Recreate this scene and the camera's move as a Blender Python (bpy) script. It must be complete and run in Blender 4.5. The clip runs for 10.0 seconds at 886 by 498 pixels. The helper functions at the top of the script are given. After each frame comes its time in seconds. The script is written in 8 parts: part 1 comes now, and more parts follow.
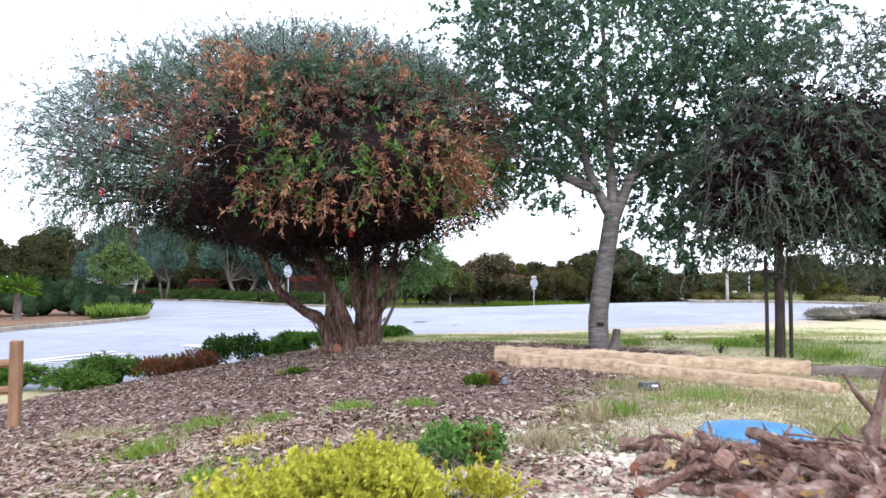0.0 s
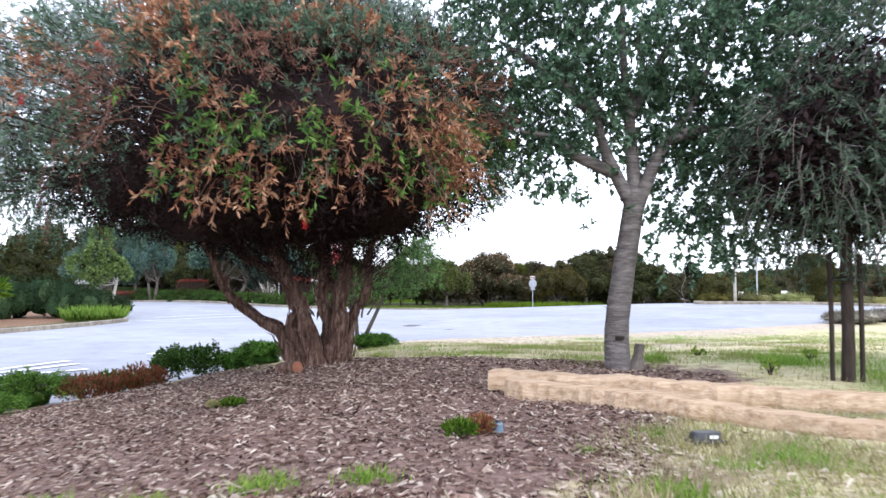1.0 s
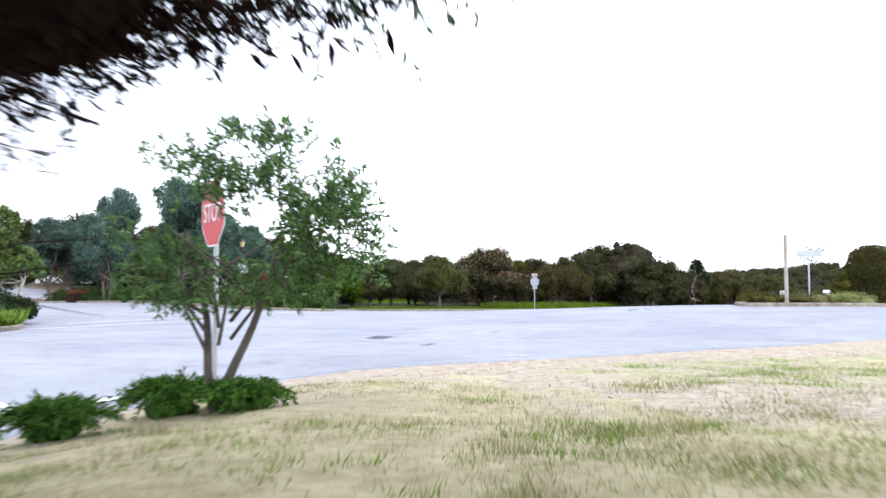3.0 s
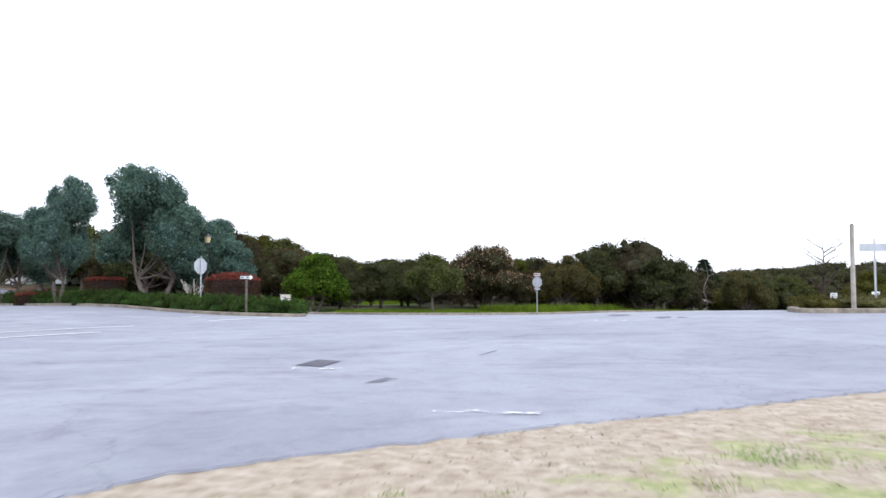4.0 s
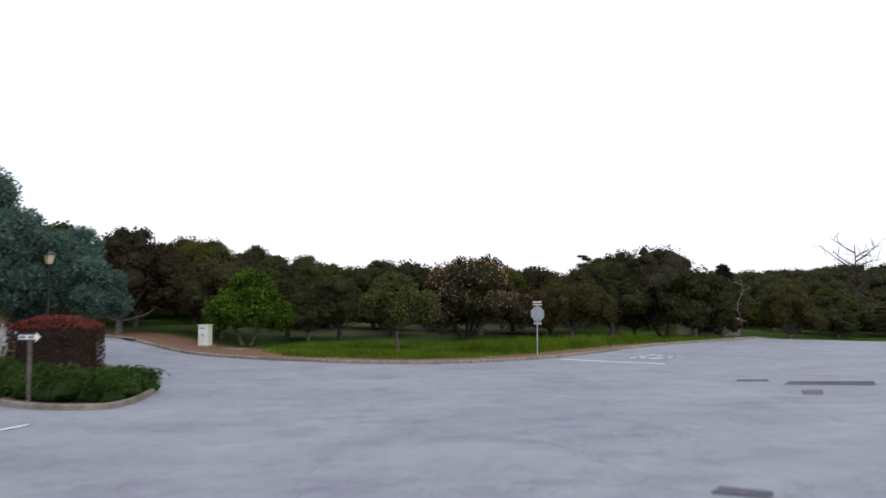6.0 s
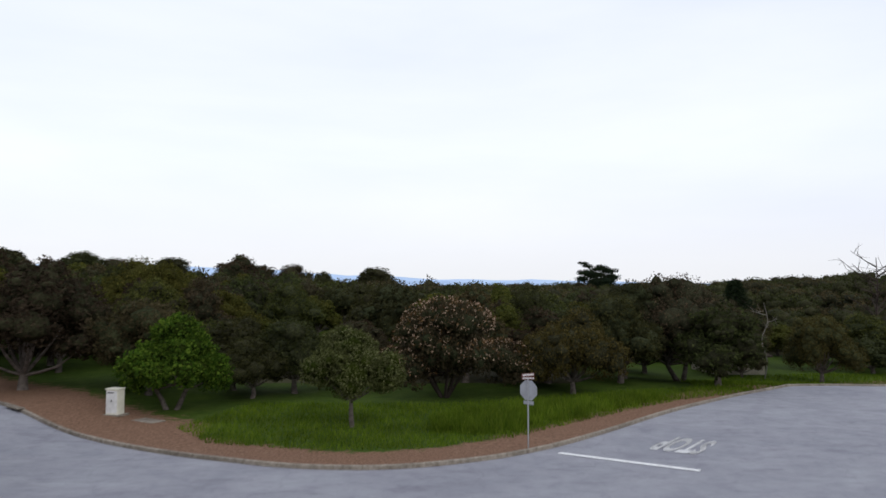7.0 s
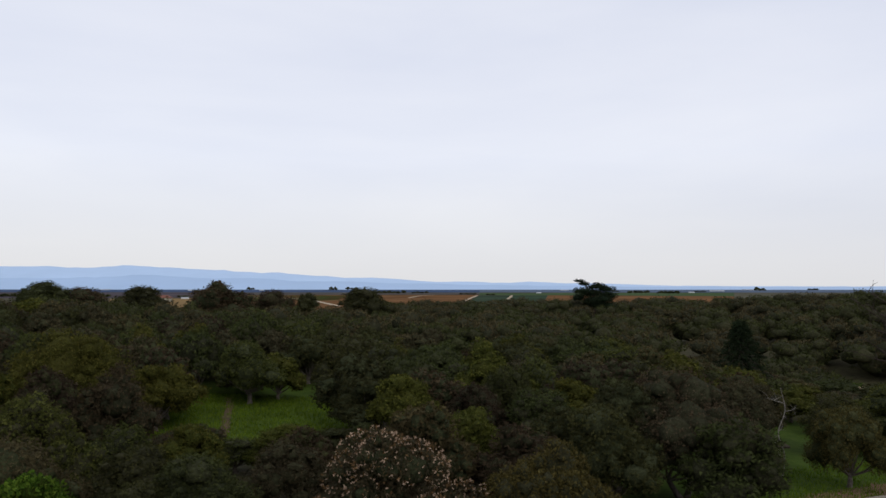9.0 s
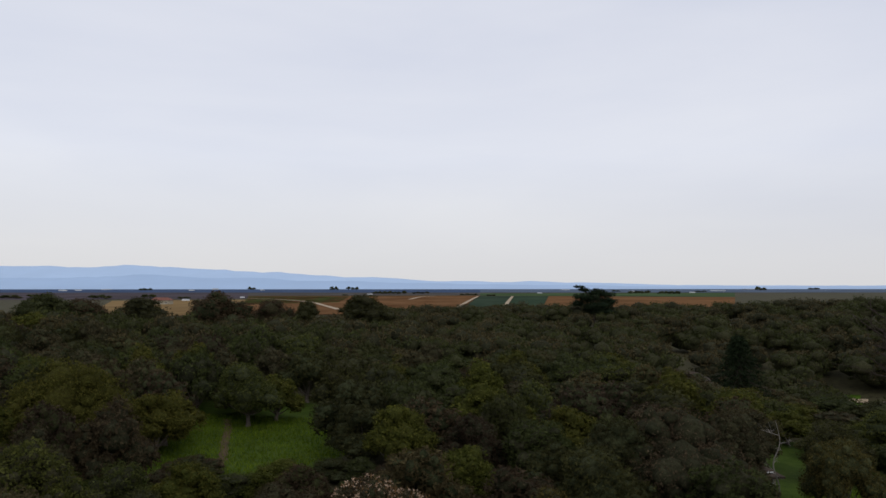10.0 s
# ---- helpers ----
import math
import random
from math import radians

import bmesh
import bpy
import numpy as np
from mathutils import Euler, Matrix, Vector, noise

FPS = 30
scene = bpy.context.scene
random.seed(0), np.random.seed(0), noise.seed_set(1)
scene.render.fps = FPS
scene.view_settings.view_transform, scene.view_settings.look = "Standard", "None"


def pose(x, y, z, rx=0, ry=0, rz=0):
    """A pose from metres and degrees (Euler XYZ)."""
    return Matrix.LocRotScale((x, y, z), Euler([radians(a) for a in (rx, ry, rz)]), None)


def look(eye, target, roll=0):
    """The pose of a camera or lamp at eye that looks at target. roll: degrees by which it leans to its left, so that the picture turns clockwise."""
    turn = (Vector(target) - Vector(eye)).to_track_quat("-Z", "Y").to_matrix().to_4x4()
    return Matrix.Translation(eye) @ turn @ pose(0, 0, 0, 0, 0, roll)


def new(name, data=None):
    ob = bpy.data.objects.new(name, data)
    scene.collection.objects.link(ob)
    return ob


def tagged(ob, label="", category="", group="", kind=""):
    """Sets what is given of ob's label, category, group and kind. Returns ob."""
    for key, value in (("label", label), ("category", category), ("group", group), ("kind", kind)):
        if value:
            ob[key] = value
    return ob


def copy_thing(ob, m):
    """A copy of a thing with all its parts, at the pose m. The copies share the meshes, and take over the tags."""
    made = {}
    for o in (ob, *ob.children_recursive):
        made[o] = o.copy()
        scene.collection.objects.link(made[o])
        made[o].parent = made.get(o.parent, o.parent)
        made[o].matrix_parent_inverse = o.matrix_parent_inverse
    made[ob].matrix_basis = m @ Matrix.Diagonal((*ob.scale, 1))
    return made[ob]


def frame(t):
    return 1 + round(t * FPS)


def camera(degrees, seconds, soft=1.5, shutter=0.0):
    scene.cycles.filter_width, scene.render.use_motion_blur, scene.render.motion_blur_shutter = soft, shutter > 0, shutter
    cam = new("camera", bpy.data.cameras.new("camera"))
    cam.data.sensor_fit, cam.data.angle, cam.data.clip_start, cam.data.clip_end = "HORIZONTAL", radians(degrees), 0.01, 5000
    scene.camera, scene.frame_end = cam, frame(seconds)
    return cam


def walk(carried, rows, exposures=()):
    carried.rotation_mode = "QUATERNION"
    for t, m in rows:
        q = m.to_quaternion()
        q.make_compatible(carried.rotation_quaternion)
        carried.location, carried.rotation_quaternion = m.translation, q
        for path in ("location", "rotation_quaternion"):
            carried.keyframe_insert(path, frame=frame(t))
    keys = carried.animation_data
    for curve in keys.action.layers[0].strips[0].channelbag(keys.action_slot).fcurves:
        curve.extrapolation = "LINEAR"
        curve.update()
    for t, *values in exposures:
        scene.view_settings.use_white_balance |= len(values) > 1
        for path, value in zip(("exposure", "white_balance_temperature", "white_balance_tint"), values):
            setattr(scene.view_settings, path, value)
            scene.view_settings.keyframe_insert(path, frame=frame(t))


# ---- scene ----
cam = camera(62.2, 10.0, soft=1.5, shutter=0.33)
# seconds, x, y, z, pitch, roll, yaw
PATH = [
    (0.0, 0.00, 0.00, 1.75, 2.99, -0.02, 0.27),
    (0.5, 0.06, 0.64, 1.79, 2.97, -0.03, 0.18),
    (1.0, 0.14, 1.60, 1.80, 2.98, -0.01, 0.13),
    (1.5, 0.20, 2.80, 1.79, 2.98, 0.01, 0.01),
    (2.0, 0.29, 4.20, 1.76, 3.00, 0.03, -0.02),
    (2.2, 0.32, 4.77, 1.76, 2.94, 0.03, -0.05),
    (3.4, 0.75, 10.25, 1.77, 2.92, 0.01, -0.06),
    (4.0, 1.11, 13.78, 1.80, 2.95, 0.01, -0.06),
    (4.5, 1.55, 16.96, 1.87, 2.87, -0.00, -0.01),
    (5.0, 1.88, 20.52, 1.98, 2.80, -0.01, -0.11),
    (5.5, 2.44, 24.39, 2.63, 2.82, 0.01, -0.05),
    (5.7, 2.63, 25.75, 2.97, 2.81, 0.02, -0.03),
    (6.8, 4.22, 35.51, 5.68, 2.83, 0.01, -0.01),
    (7.2, 4.81, 38.63, 6.74, 2.88, -0.01, 0.02),
    (7.5, 5.25, 41.18, 7.64, 2.85, 0.01, 0.02),
    (8.0, 5.95, 44.35, 9.35, 2.85, -0.01, -0.00),
    (8.5, 6.67, 45.73, 10.91, 2.92, -0.04, -0.07),
    (9.0, 7.16, 45.91, 12.26, 2.96, -0.03, -0.08),
    (9.5, 7.40, 45.69, 13.52, 2.92, 0.01, -0.04),
    (10.0, 7.51, 45.54, 14.78, 2.88, 0.01, -0.01),
]
walk(cam, [(t, pose(x, y, z, 90 + p, r, w)) for t, x, y, z, p, r, w in PATH],
     ((0.0, 1.47, 5880, 10), (1.0, 1.52, 5880, 10), (2.0, 1.45, 5880, 10), (3.3, 1.42, 6020, 10), (3.6, 1.31, 6020, 10), (4.5, 0.75, 6040, 10),
      (5.5, 0.4, 6160, 10), (7.0, -0.03, 6280, 10), (8.0, -0.14, 6400, 10), (9.0, -0.28, 6420, 10), (10.0, -0.4, 6450, 10)))


# ---- world and light ----
SUN_EL, SUN_ROT = radians(36), radians(150)
world = bpy.data.worlds.new("world")
scene.world = world
world.use_nodes = True
wn, wl = world.node_tree.nodes, world.node_tree.links
sky = wn.new("ShaderNodeTexSky")
sky.sky_type, sky.sun_disc, sky.sun_elevation, sky.sun_rotation = "NISHITA", False, SUN_EL, SUN_ROT
coord = wn.new("ShaderNodeTexCoord")
# layered cloud: noise stretched along the horizon
stretch = wn.new("ShaderNodeMapping")
stretch.inputs["Scale"].default_value = (1.0, 0.8, 4.4)
stretch.inputs["Location"].default_value = (0.4, 0.2, 0.3)
wl.new(coord.outputs["Generated"], stretch.inputs["Vector"])
cloud = wn.new("ShaderNodeTexNoise")
cloud.inputs["Scale"].default_value, cloud.inputs["Detail"].default_value, cloud.inputs["Distortion"].default_value = 1.5, 6, 0.25
wl.new(stretch.outputs["Vector"], cloud.inputs["Vector"])
cramp = wn.new("ShaderNodeValToRGB")
cramp.color_ramp.elements[0].position, cramp.color_ramp.elements[1].position = 0.3, 0.72
cramp.color_ramp.elements[0].color = (7.6, 7.9, 9.0, 1)
cramp.color_ramp.elements[1].color = (9.1, 9.2, 9.8, 1)
wl.new(cloud.outputs["Fac"], cramp.inputs["Fac"])
over = wn.new("ShaderNodeMixRGB")
over.inputs["Fac"].default_value = 0.9
wl.new(sky.outputs["Color"], over.inputs["Color1"])
wl.new(cramp.outputs["Color"], over.inputs["Color2"])
back = wn["Background"]
back.inputs["Strength"].default_value = 0.122
# the air is warmer and brighter low over the horizon
low = wn.new("ShaderNodeSeparateXYZ")
wl.new(coord.outputs["Generated"], low.inputs[0])
lramp = wn.new("ShaderNodeValToRGB")
lramp.color_ramp.elements[0].position, lramp.color_ramp.elements[1].position = 0.0, 0.17
lramp.color_ramp.elements[0].color, lramp.color_ramp.elements[1].color = (0.8, 0.8, 0.8, 1), (0, 0, 0, 1)
wl.new(low.outputs["Z"], lramp.inputs["Fac"])
warm = wn.new("ShaderNodeMixRGB")
warm.inputs["Color2"].default_value = (7.35, 7.25, 7.15, 1)
wl.new(lramp.outputs["Color"], warm.inputs["Fac"])
wl.new(over.outputs["Color"], warm.inputs["Color1"])
wl.new(warm.outputs["Color"], back.inputs["Color"])
sun = new("sun", bpy.data.lights.new("sun", "SUN"))
sun.data.energy, sun.data.angle, sun.data.color = 0.85, radians(25), (1.0, 0.97, 0.92)
sun.matrix_world = look((0, 0, 50), (-69 * math.sin(SUN_ROT), -69 * math.cos(SUN_ROT), 0))

# ---- mesh helpers ----
class Geo:
    """Collects vertices and faces for one mesh."""
    def __init__(self):
        self.v, self.f, self.k, self.n = [], [], [], 0

    def add(self, verts, faces):
        verts = np.asarray(verts, float).reshape(-1, 3)
        faces = np.asarray(faces, int)
        self.v.append(verts)
        self.f.append(faces.ravel() + self.n)
        self.k.append(np.full(faces.shape[0], faces.shape[1], int))
        self.n += len(verts)
        return self

    def mesh(self, name, smooth=False):
        me = bpy.data.meshes.new(name)
        v, f, k = np.concatenate(self.v), np.concatenate(self.f), np.concatenate(self.k)
        me.vertices.add(len(v))
        me.vertices.foreach_set("co", v.astype(np.float32).ravel())
        me.loops.add(len(f))
        me.loops.foreach_set("vertex_index", f.astype(np.int32))
        me.polygons.add(len(k))
        me.polygons.foreach_set("loop_start", np.concatenate(([0], np.cumsum(k)[:-1])).astype(np.int32))
        me.polygons.foreach_set("use_smooth", np.full(len(k), smooth))
        me.update(calc_edges=True)
        me.validate()
        return me


def part(name, geo, material, parent=None, label="", smooth=False):
    ob = new(name, geo.mesh(name, smooth) if isinstance(geo, Geo) else geo)
    if material and not ob.data.materials:
        ob.data.materials.append(material)
    ob.parent = parent
    return tagged(ob, label)


def thing(name, m, label, category, group="", kind=""):
    ob = new(name)
    ob.matrix_basis = m
    return tagged(ob, label, category, group, kind)


def box(geo, lo, hi, taper=0.0, bevel=0.0, m=None):
    """A box with chamfered upright edges and top."""
    (x0, y0, z0), (x1, y1, z1) = lo, hi
    b = bevel
    ring = lambda e, z: [(x0 + e, y0 + e + b, z), (x0 + e + b, y0 + e, z), (x1 - e - b, y0 + e, z), (x1 - e, y0 + e + b, z),
                         (x1 - e, y1 - e - b, z), (x1 - e - b, y1 - e, z), (x0 + e + b, y1 - e, z), (x0 + e, y1 - e - b, z)]
    if b:
        v = np.array(ring(0, z0) + ring(taper, z1 - b) + ring(taper + b * 0.7, z1))
        f = [[i + r, (i + 1) % 8 + r, (i + 1) % 8 + r + 8, i + r + 8] for r in (0, 8) for i in range(8)]
        if m is not None:
            v = np.array([m @ Vector(p) for p in v])
        geo.add(v, f)
        geo.add(v[16:], [list(range(8))])
        geo.add(v[:8], [list(range(7, -1, -1))])
    else:
        v = np.array([(x0, y0, z0), (x1, y0, z0), (x1, y1, z0), (x0, y1, z0), (x0, y0, z1), (x1, y0, z1), (x1, y1, z1), (x0, y1, z1)])
        if m is not None:
            v = np.array([m @ Vector(p) for p in v])
        geo.add(v, [[3, 2, 1, 0], [4, 5, 6, 7], [0, 1, 5, 4], [1, 2, 6, 5], [2, 3, 7, 6], [3, 0, 4, 7]])
    return geo


def tube(geo, pts, radii, sides=8, rough=0.0, rng=None, cap=True):
    """A tube along points, with uneven radius."""
    pts = np.asarray(pts, float)
    n = len(pts)
    radii = np.broadcast_to(radii, n)
    tan = np.gradient(pts, axis=0)
    tan /= np.linalg.norm(tan, axis=1)[:, None] + 1e-9
    ref = np.array([0.31, 0.95, 0.05]) if abs(tan[0][2]) > 0.6 else np.array([0.02, 0.05, 1.0])
    a = np.cross(tan, ref)
    a /= np.linalg.norm(a, axis=1)[:, None] + 1e-9
    b = np.cross(tan, a)
    ang = np.linspace(0, 2 * np.pi, sides, endpoint=False)
    r = radii[:, None] * np.ones(sides)
    if rough and rng is not None:
        r = r * (1 + rough * rng.standard_normal((1, sides)) * 0.7 + rough * 0.5 * rng.standard_normal((n, sides)))
    v = pts[:, None] + a[:, None] * (np.cos(ang) * r)[..., None] + b[:, None] * (np.sin(ang) * r)[..., None]
    i = np.arange(n - 1)[:, None] * sides + np.arange(sides)
    j = np.arange(n - 1)[:, None] * sides + (np.arange(sides) + 1) % sides
    geo.add(v.reshape(-1, 3), np.stack([i, j, j + sides, i + sides], -1).reshape(-1, 4))
    if cap:
        geo.add(v[-1], [list(range(sides))])
        geo.add(v[0], [list(range(sides - 1, -1, -1))])
    return geo


def curve_pts(pts, n):
    """Points along a smooth curve through pts."""
    pts = np.asarray(pts, float)
    k = len(pts)
    ext = np.vstack([2 * pts[0] - pts[1], pts, 2 * pts[-1] - pts[-2]])
    t = np.linspace(0, k - 1 - 1e-6, n)
    i = t.astype(int)
    u = (t - i)[:, None]
    p0, p1, p2, p3 = ext[i], ext[i + 1], ext[i + 2], ext[i + 3]
    return 0.5 * (2 * p1 + (p2 - p0) * u + (2 * p0 - 5 * p1 + 4 * p2 - p3) * u ** 2 + (3 * p1 - p0 - 3 * p2 + p3) * u ** 3)


def unit(v):
    return v / (np.linalg.norm(v, axis=-1, keepdims=True) + 1e-9)


def leaves(geo, base, way, length, width, rng, fold=0.15, face=None, tri=False):
    """Pointed leaves from base points along ways, turned to any side or towards face."""
    n = len(base)
    way = unit(way)
    side = unit(np.cross(way, rng.standard_normal((n, 3)) if face is None else face + rng.standard_normal((n, 3)) * 0.45))
    up = np.cross(side, way)
    length, width = np.broadcast_to(length, n)[:, None], np.broadcast_to(width, n)[:, None]
    if tri:
        v = np.stack([base - side * width / 2, base + side * width / 2, base + way * length], 1)
        geo.add(v.reshape(-1, 3), np.arange(3 * n).reshape(n, 3))
        return geo
    mid = base + way * length * 0.5 + up * length * fold * 0.6
    tip = base + way * length - up * length * fold * 0.5
    v = np.stack([base, mid + side * width / 2, tip, mid - side * width / 2], 1)
    geo.add(v.reshape(-1, 3), np.arange(4 * n).reshape(n, 4))
    return geo


def on_lobes(rng, lobes, n, shell=(0.8, 1.04), low=-1.0):
    """Points on the outer shell of a union of ellipsoids, with the outward way there."""
    c = np.array([l[0] for l in lobes], float)
    r = np.array([l[1] for l in lobes], float)
    w = (r[:, 0] * r[:, 1] + r[:, 0] * r[:, 2] + r[:, 1] * r[:, 2])
    pts, outs = [], []
    have = 0
    while have < n:
        k = rng.choice(len(lobes), n, p=w / w.sum())
        u = unit(rng.standard_normal((n, 3)))
        p = c[k] + u * r[k] * rng.uniform(*shell, (n, 1))
        d = np.linalg.norm((p[:, None] - c) / r, axis=2)
        d[np.arange(n), k] = 9
        ok = (d.min(1) > shell[0] - 0.02) & (u[:, 2] > low)
        pts.append(p[ok])
        outs.append(unit(u / r[k])[ok])
        have += ok.sum()
    return np.concatenate(pts)[:n], np.concatenate(outs)[:n]


_ico = bmesh.new()
bmesh.ops.create_icosphere(_ico, subdivisions=2, radius=1)
ICO_V = np.array([v.co[:] for v in _ico.verts])
ICO_F = np.array([[v.index for v in f.verts] for f in _ico.faces])
_ico.free()


_ico = bmesh.new()
bmesh.ops.create_icosphere(_ico, subdivisions=1, radius=1)
ICO1_V = np.array([v.co[:] for v in _ico.verts])
ICO1_F = np.array([[v.index for v in f.verts] for f in _ico.faces])
_ico.free()


def lump(geo, c, r, rng, rough=0.12, fine=True):
    """An uneven rounded lump."""
    a, b, d = rng.uniform(-3, 3, 3), rng.uniform(2, 4, 3), rng.uniform(0, 6, 3)
    iv, jf = (ICO_V, ICO_F) if fine else (ICO1_V, ICO1_F)
    s = 1 + rough * (np.sin(iv @ np.diag(b) + d).sum(1)) + rough * 0.6 * rng.standard_normal(len(iv))
    geo.add(np.asarray(c) + iv * np.asarray(r) * s[:, None], jf)
    return geo


# ---- materials ----
def nodes_of(name):
    m = bpy.data.materials.new(name)
    m.use_nodes = True
    nt = m.node_tree
    return m, nt, nt.nodes["Principled BSDF"]


def ramp(nt, stops):
    r = nt.nodes.new("ShaderNodeValToRGB")
    el = r.color_ramp.elements
    while len(el) < len(stops):
        el.new(0.5)
    for e, (p, c) in zip(el, stops):
        e.position, e.color = p, (*c, 1)
    return r


def noise_tex(nt, scale, detail=5, rough=0.6, world_space=False, stretch=None, distort=0.0):
    if world_space:
        src = nt.nodes.new("ShaderNodeNewGeometry").outputs["Position"]
    else:
        src = nt.nodes.new("ShaderNodeTexCoord").outputs["Object"]
    if stretch:
        mp = nt.nodes.new("ShaderNodeMapping")
        mp.inputs["Scale"].default_value = stretch
        nt.links.new(src, mp.inputs["Vector"])
        src = mp.outputs["Vector"]
    t = nt.nodes.new("ShaderNodeTexNoise")
    t.inputs["Scale"].default_value, t.inputs["Detail"].default_value = scale, detail
    t.inputs["Roughness"].default_value, t.inputs["Distortion"].default_value = rough, distort
    nt.links.new(src, t.inputs["Vector"])
    return t


def mixc(nt, kind, fac, a, b):
    m = nt.nodes.new("ShaderNodeMixRGB")
    m.blend_type = kind
    for key, val in (("Fac", fac), ("Color1", a), ("Color2", b)):
        if isinstance(val, (int, float)):
            m.inputs[key].default_value = val
        elif isinstance(val, tuple):
            m.inputs[key].default_value = (*val, 1)
        else:
            nt.links.new(val, m.inputs[key])
    return m.outputs["Color"]


def surf(name, colours, scale=4.0, rough=0.85, bump=0.3, bump_scale=None, spec=0.3, metal=0.0, world_space=False, stretch=None,
         wear=0.35, wear_scale=0.6, random_value=0.0):
    """A surface with grain, larger stains and relief."""
    m, nt, p = nodes_of(name)
    n1 = noise_tex(nt, scale, 6, 0.65, world_space, stretch)
    k = len(colours)
    r = ramp(nt, [(0.3 + 0.4 * i / max(1, k - 1), c) for i, c in enumerate(colours)])
    nt.links.new(n1.outputs["Fac"], r.inputs["Fac"])
    col = r.outputs["Color"]
    if wear:
        n2 = noise_tex(nt, wear_scale, 3, 0.6, world_space)
        g = ramp(nt, [(0.35, (1 - wear,) * 3), (0.65, (1, 1, 1))])
        nt.links.new(n2.outputs["Fac"], g.inputs["Fac"])
        col = mixc(nt, "MULTIPLY", 1.0, col, g.outputs["Color"])
    if random_value:
        o = nt.nodes.new("ShaderNodeObjectInfo")
        g = ramp(nt, [(0, (1 - random_value,) * 3), (1, (1, 1, 1))])
        nt.links.new(o.outputs["Random"], g.inputs["Fac"])
        col = mixc(nt, "MULTIPLY", 1.0, col, g.outputs["Color"])
    nt.links.new(col, p.inputs["Base Color"])
    p.inputs["Roughness"].default_value, p.inputs["Metallic"].default_value = rough, metal
    p.inputs["Specular IOR Level"].default_value = spec
    if bump:
        n3 = noise_tex(nt, bump_scale or scale * 3, 5, 0.7, world_space, stretch)
        b = nt.nodes.new("ShaderNodeBump")
        b.inputs["Strength"].default_value, b.inputs["Distance"].default_value = bump, 0.03
        nt.links.new(n3.outputs["Fac"], b.inputs["Height"])
        nt.links.new(b.outputs["Normal"], p.inputs["Normal"])
    return m


def foliage(name, colours, through_light=0.25, patch=0.5, patch_scale=0.5, rough=0.55, tree_value=0.25, spec=0.3, grain=0.0):
    """Leaves that differ one by one, in patches and from plant to plant; grain adds the fine leafiness of a far crown."""
    m, nt, p = nodes_of(name)
    g = nt.nodes.new("ShaderNodeNewGeometry")
    k = len(colours)
    r = ramp(nt, [(i / max(1, k - 1), c) for i, c in enumerate(colours)])
    nt.links.new(g.outputs["Random Per Island"], r.inputs["Fac"])
    n = noise_tex(nt, patch_scale, 3, 0.6, True)
    s = ramp(nt, [(0.35, (1 - patch,) * 3), (0.68, (1, 1, 1))])
    nt.links.new(n.outputs["Fac"], s.inputs["Fac"])
    col = mixc(nt, "MULTIPLY", 1.0, r.outputs["Color"], s.outputs["Color"])
    o = nt.nodes.new("ShaderNodeObjectInfo")
    v = ramp(nt, [(0, (1 - tree_value, 1 - tree_value * 1.15, 1 - tree_value)), (0.35, (1.0, 0.9, 0.84)), (0.6, (0.88, 0.95, 0.85)), (0.85, (1 + tree_value * 0.3, 1 + tree_value * 0.5, 0.95)), (1, (1 + tree_value, 1 + tree_value * 0.9, 0.9))])
    nt.links.new(o.outputs["Random"], v.inputs["Fac"])
    col = mixc(nt, "MULTIPLY", 1.0, col, v.outputs["Color"])
    if grain:
        n = noise_tex(nt, 4.0, 5, 0.75, True)
        s = ramp(nt, [(0.38, (1 - grain,) * 3), (0.64, (1.12, 1.12, 1.12))])
        nt.links.new(n.outputs["Fac"], s.inputs["Fac"])
        col = mixc(nt, "MULTIPLY", 1.0, col, s.outputs["Color"])
        b = nt.nodes.new("ShaderNodeBump")
        b.inputs["Strength"].default_value, b.inputs["Distance"].default_value = 0.8, 0.25
        nt.links.new(n.outputs["Fac"], b.inputs["Height"])
        nt.links.new(b.outputs["Normal"], p.inputs["Normal"])
    nt.links.new(col, p.inputs["Base Color"])
    p.inputs["Roughness"].default_value, p.inputs["Specular IOR Level"].default_value = rough, spec
    tr = nt.nodes.new("ShaderNodeBsdfTranslucent")
    nt.links.new(col, tr.inputs["Color"])
    mx = nt.nodes.new("ShaderNodeMixShader")
    mx.inputs["Fac"].default_value = through_light
    nt.links.new(p.outputs["BSDF"], mx.inputs[1])
    nt.links.new(tr.outputs["BSDF"], mx.inputs[2])
    nt.links.new(mx.outputs["Shader"], nt.nodes["Material Output"].inputs["Surface"])
    return m


def plain(name, colour, rough=0.5, metal=0.0, spec=0.5):
    return surf(name, [tuple(c * 0.85 for c in colour), colour], 9.0, rough, 0.05, None, spec, metal, wear=0.2, wear_scale=2.0)


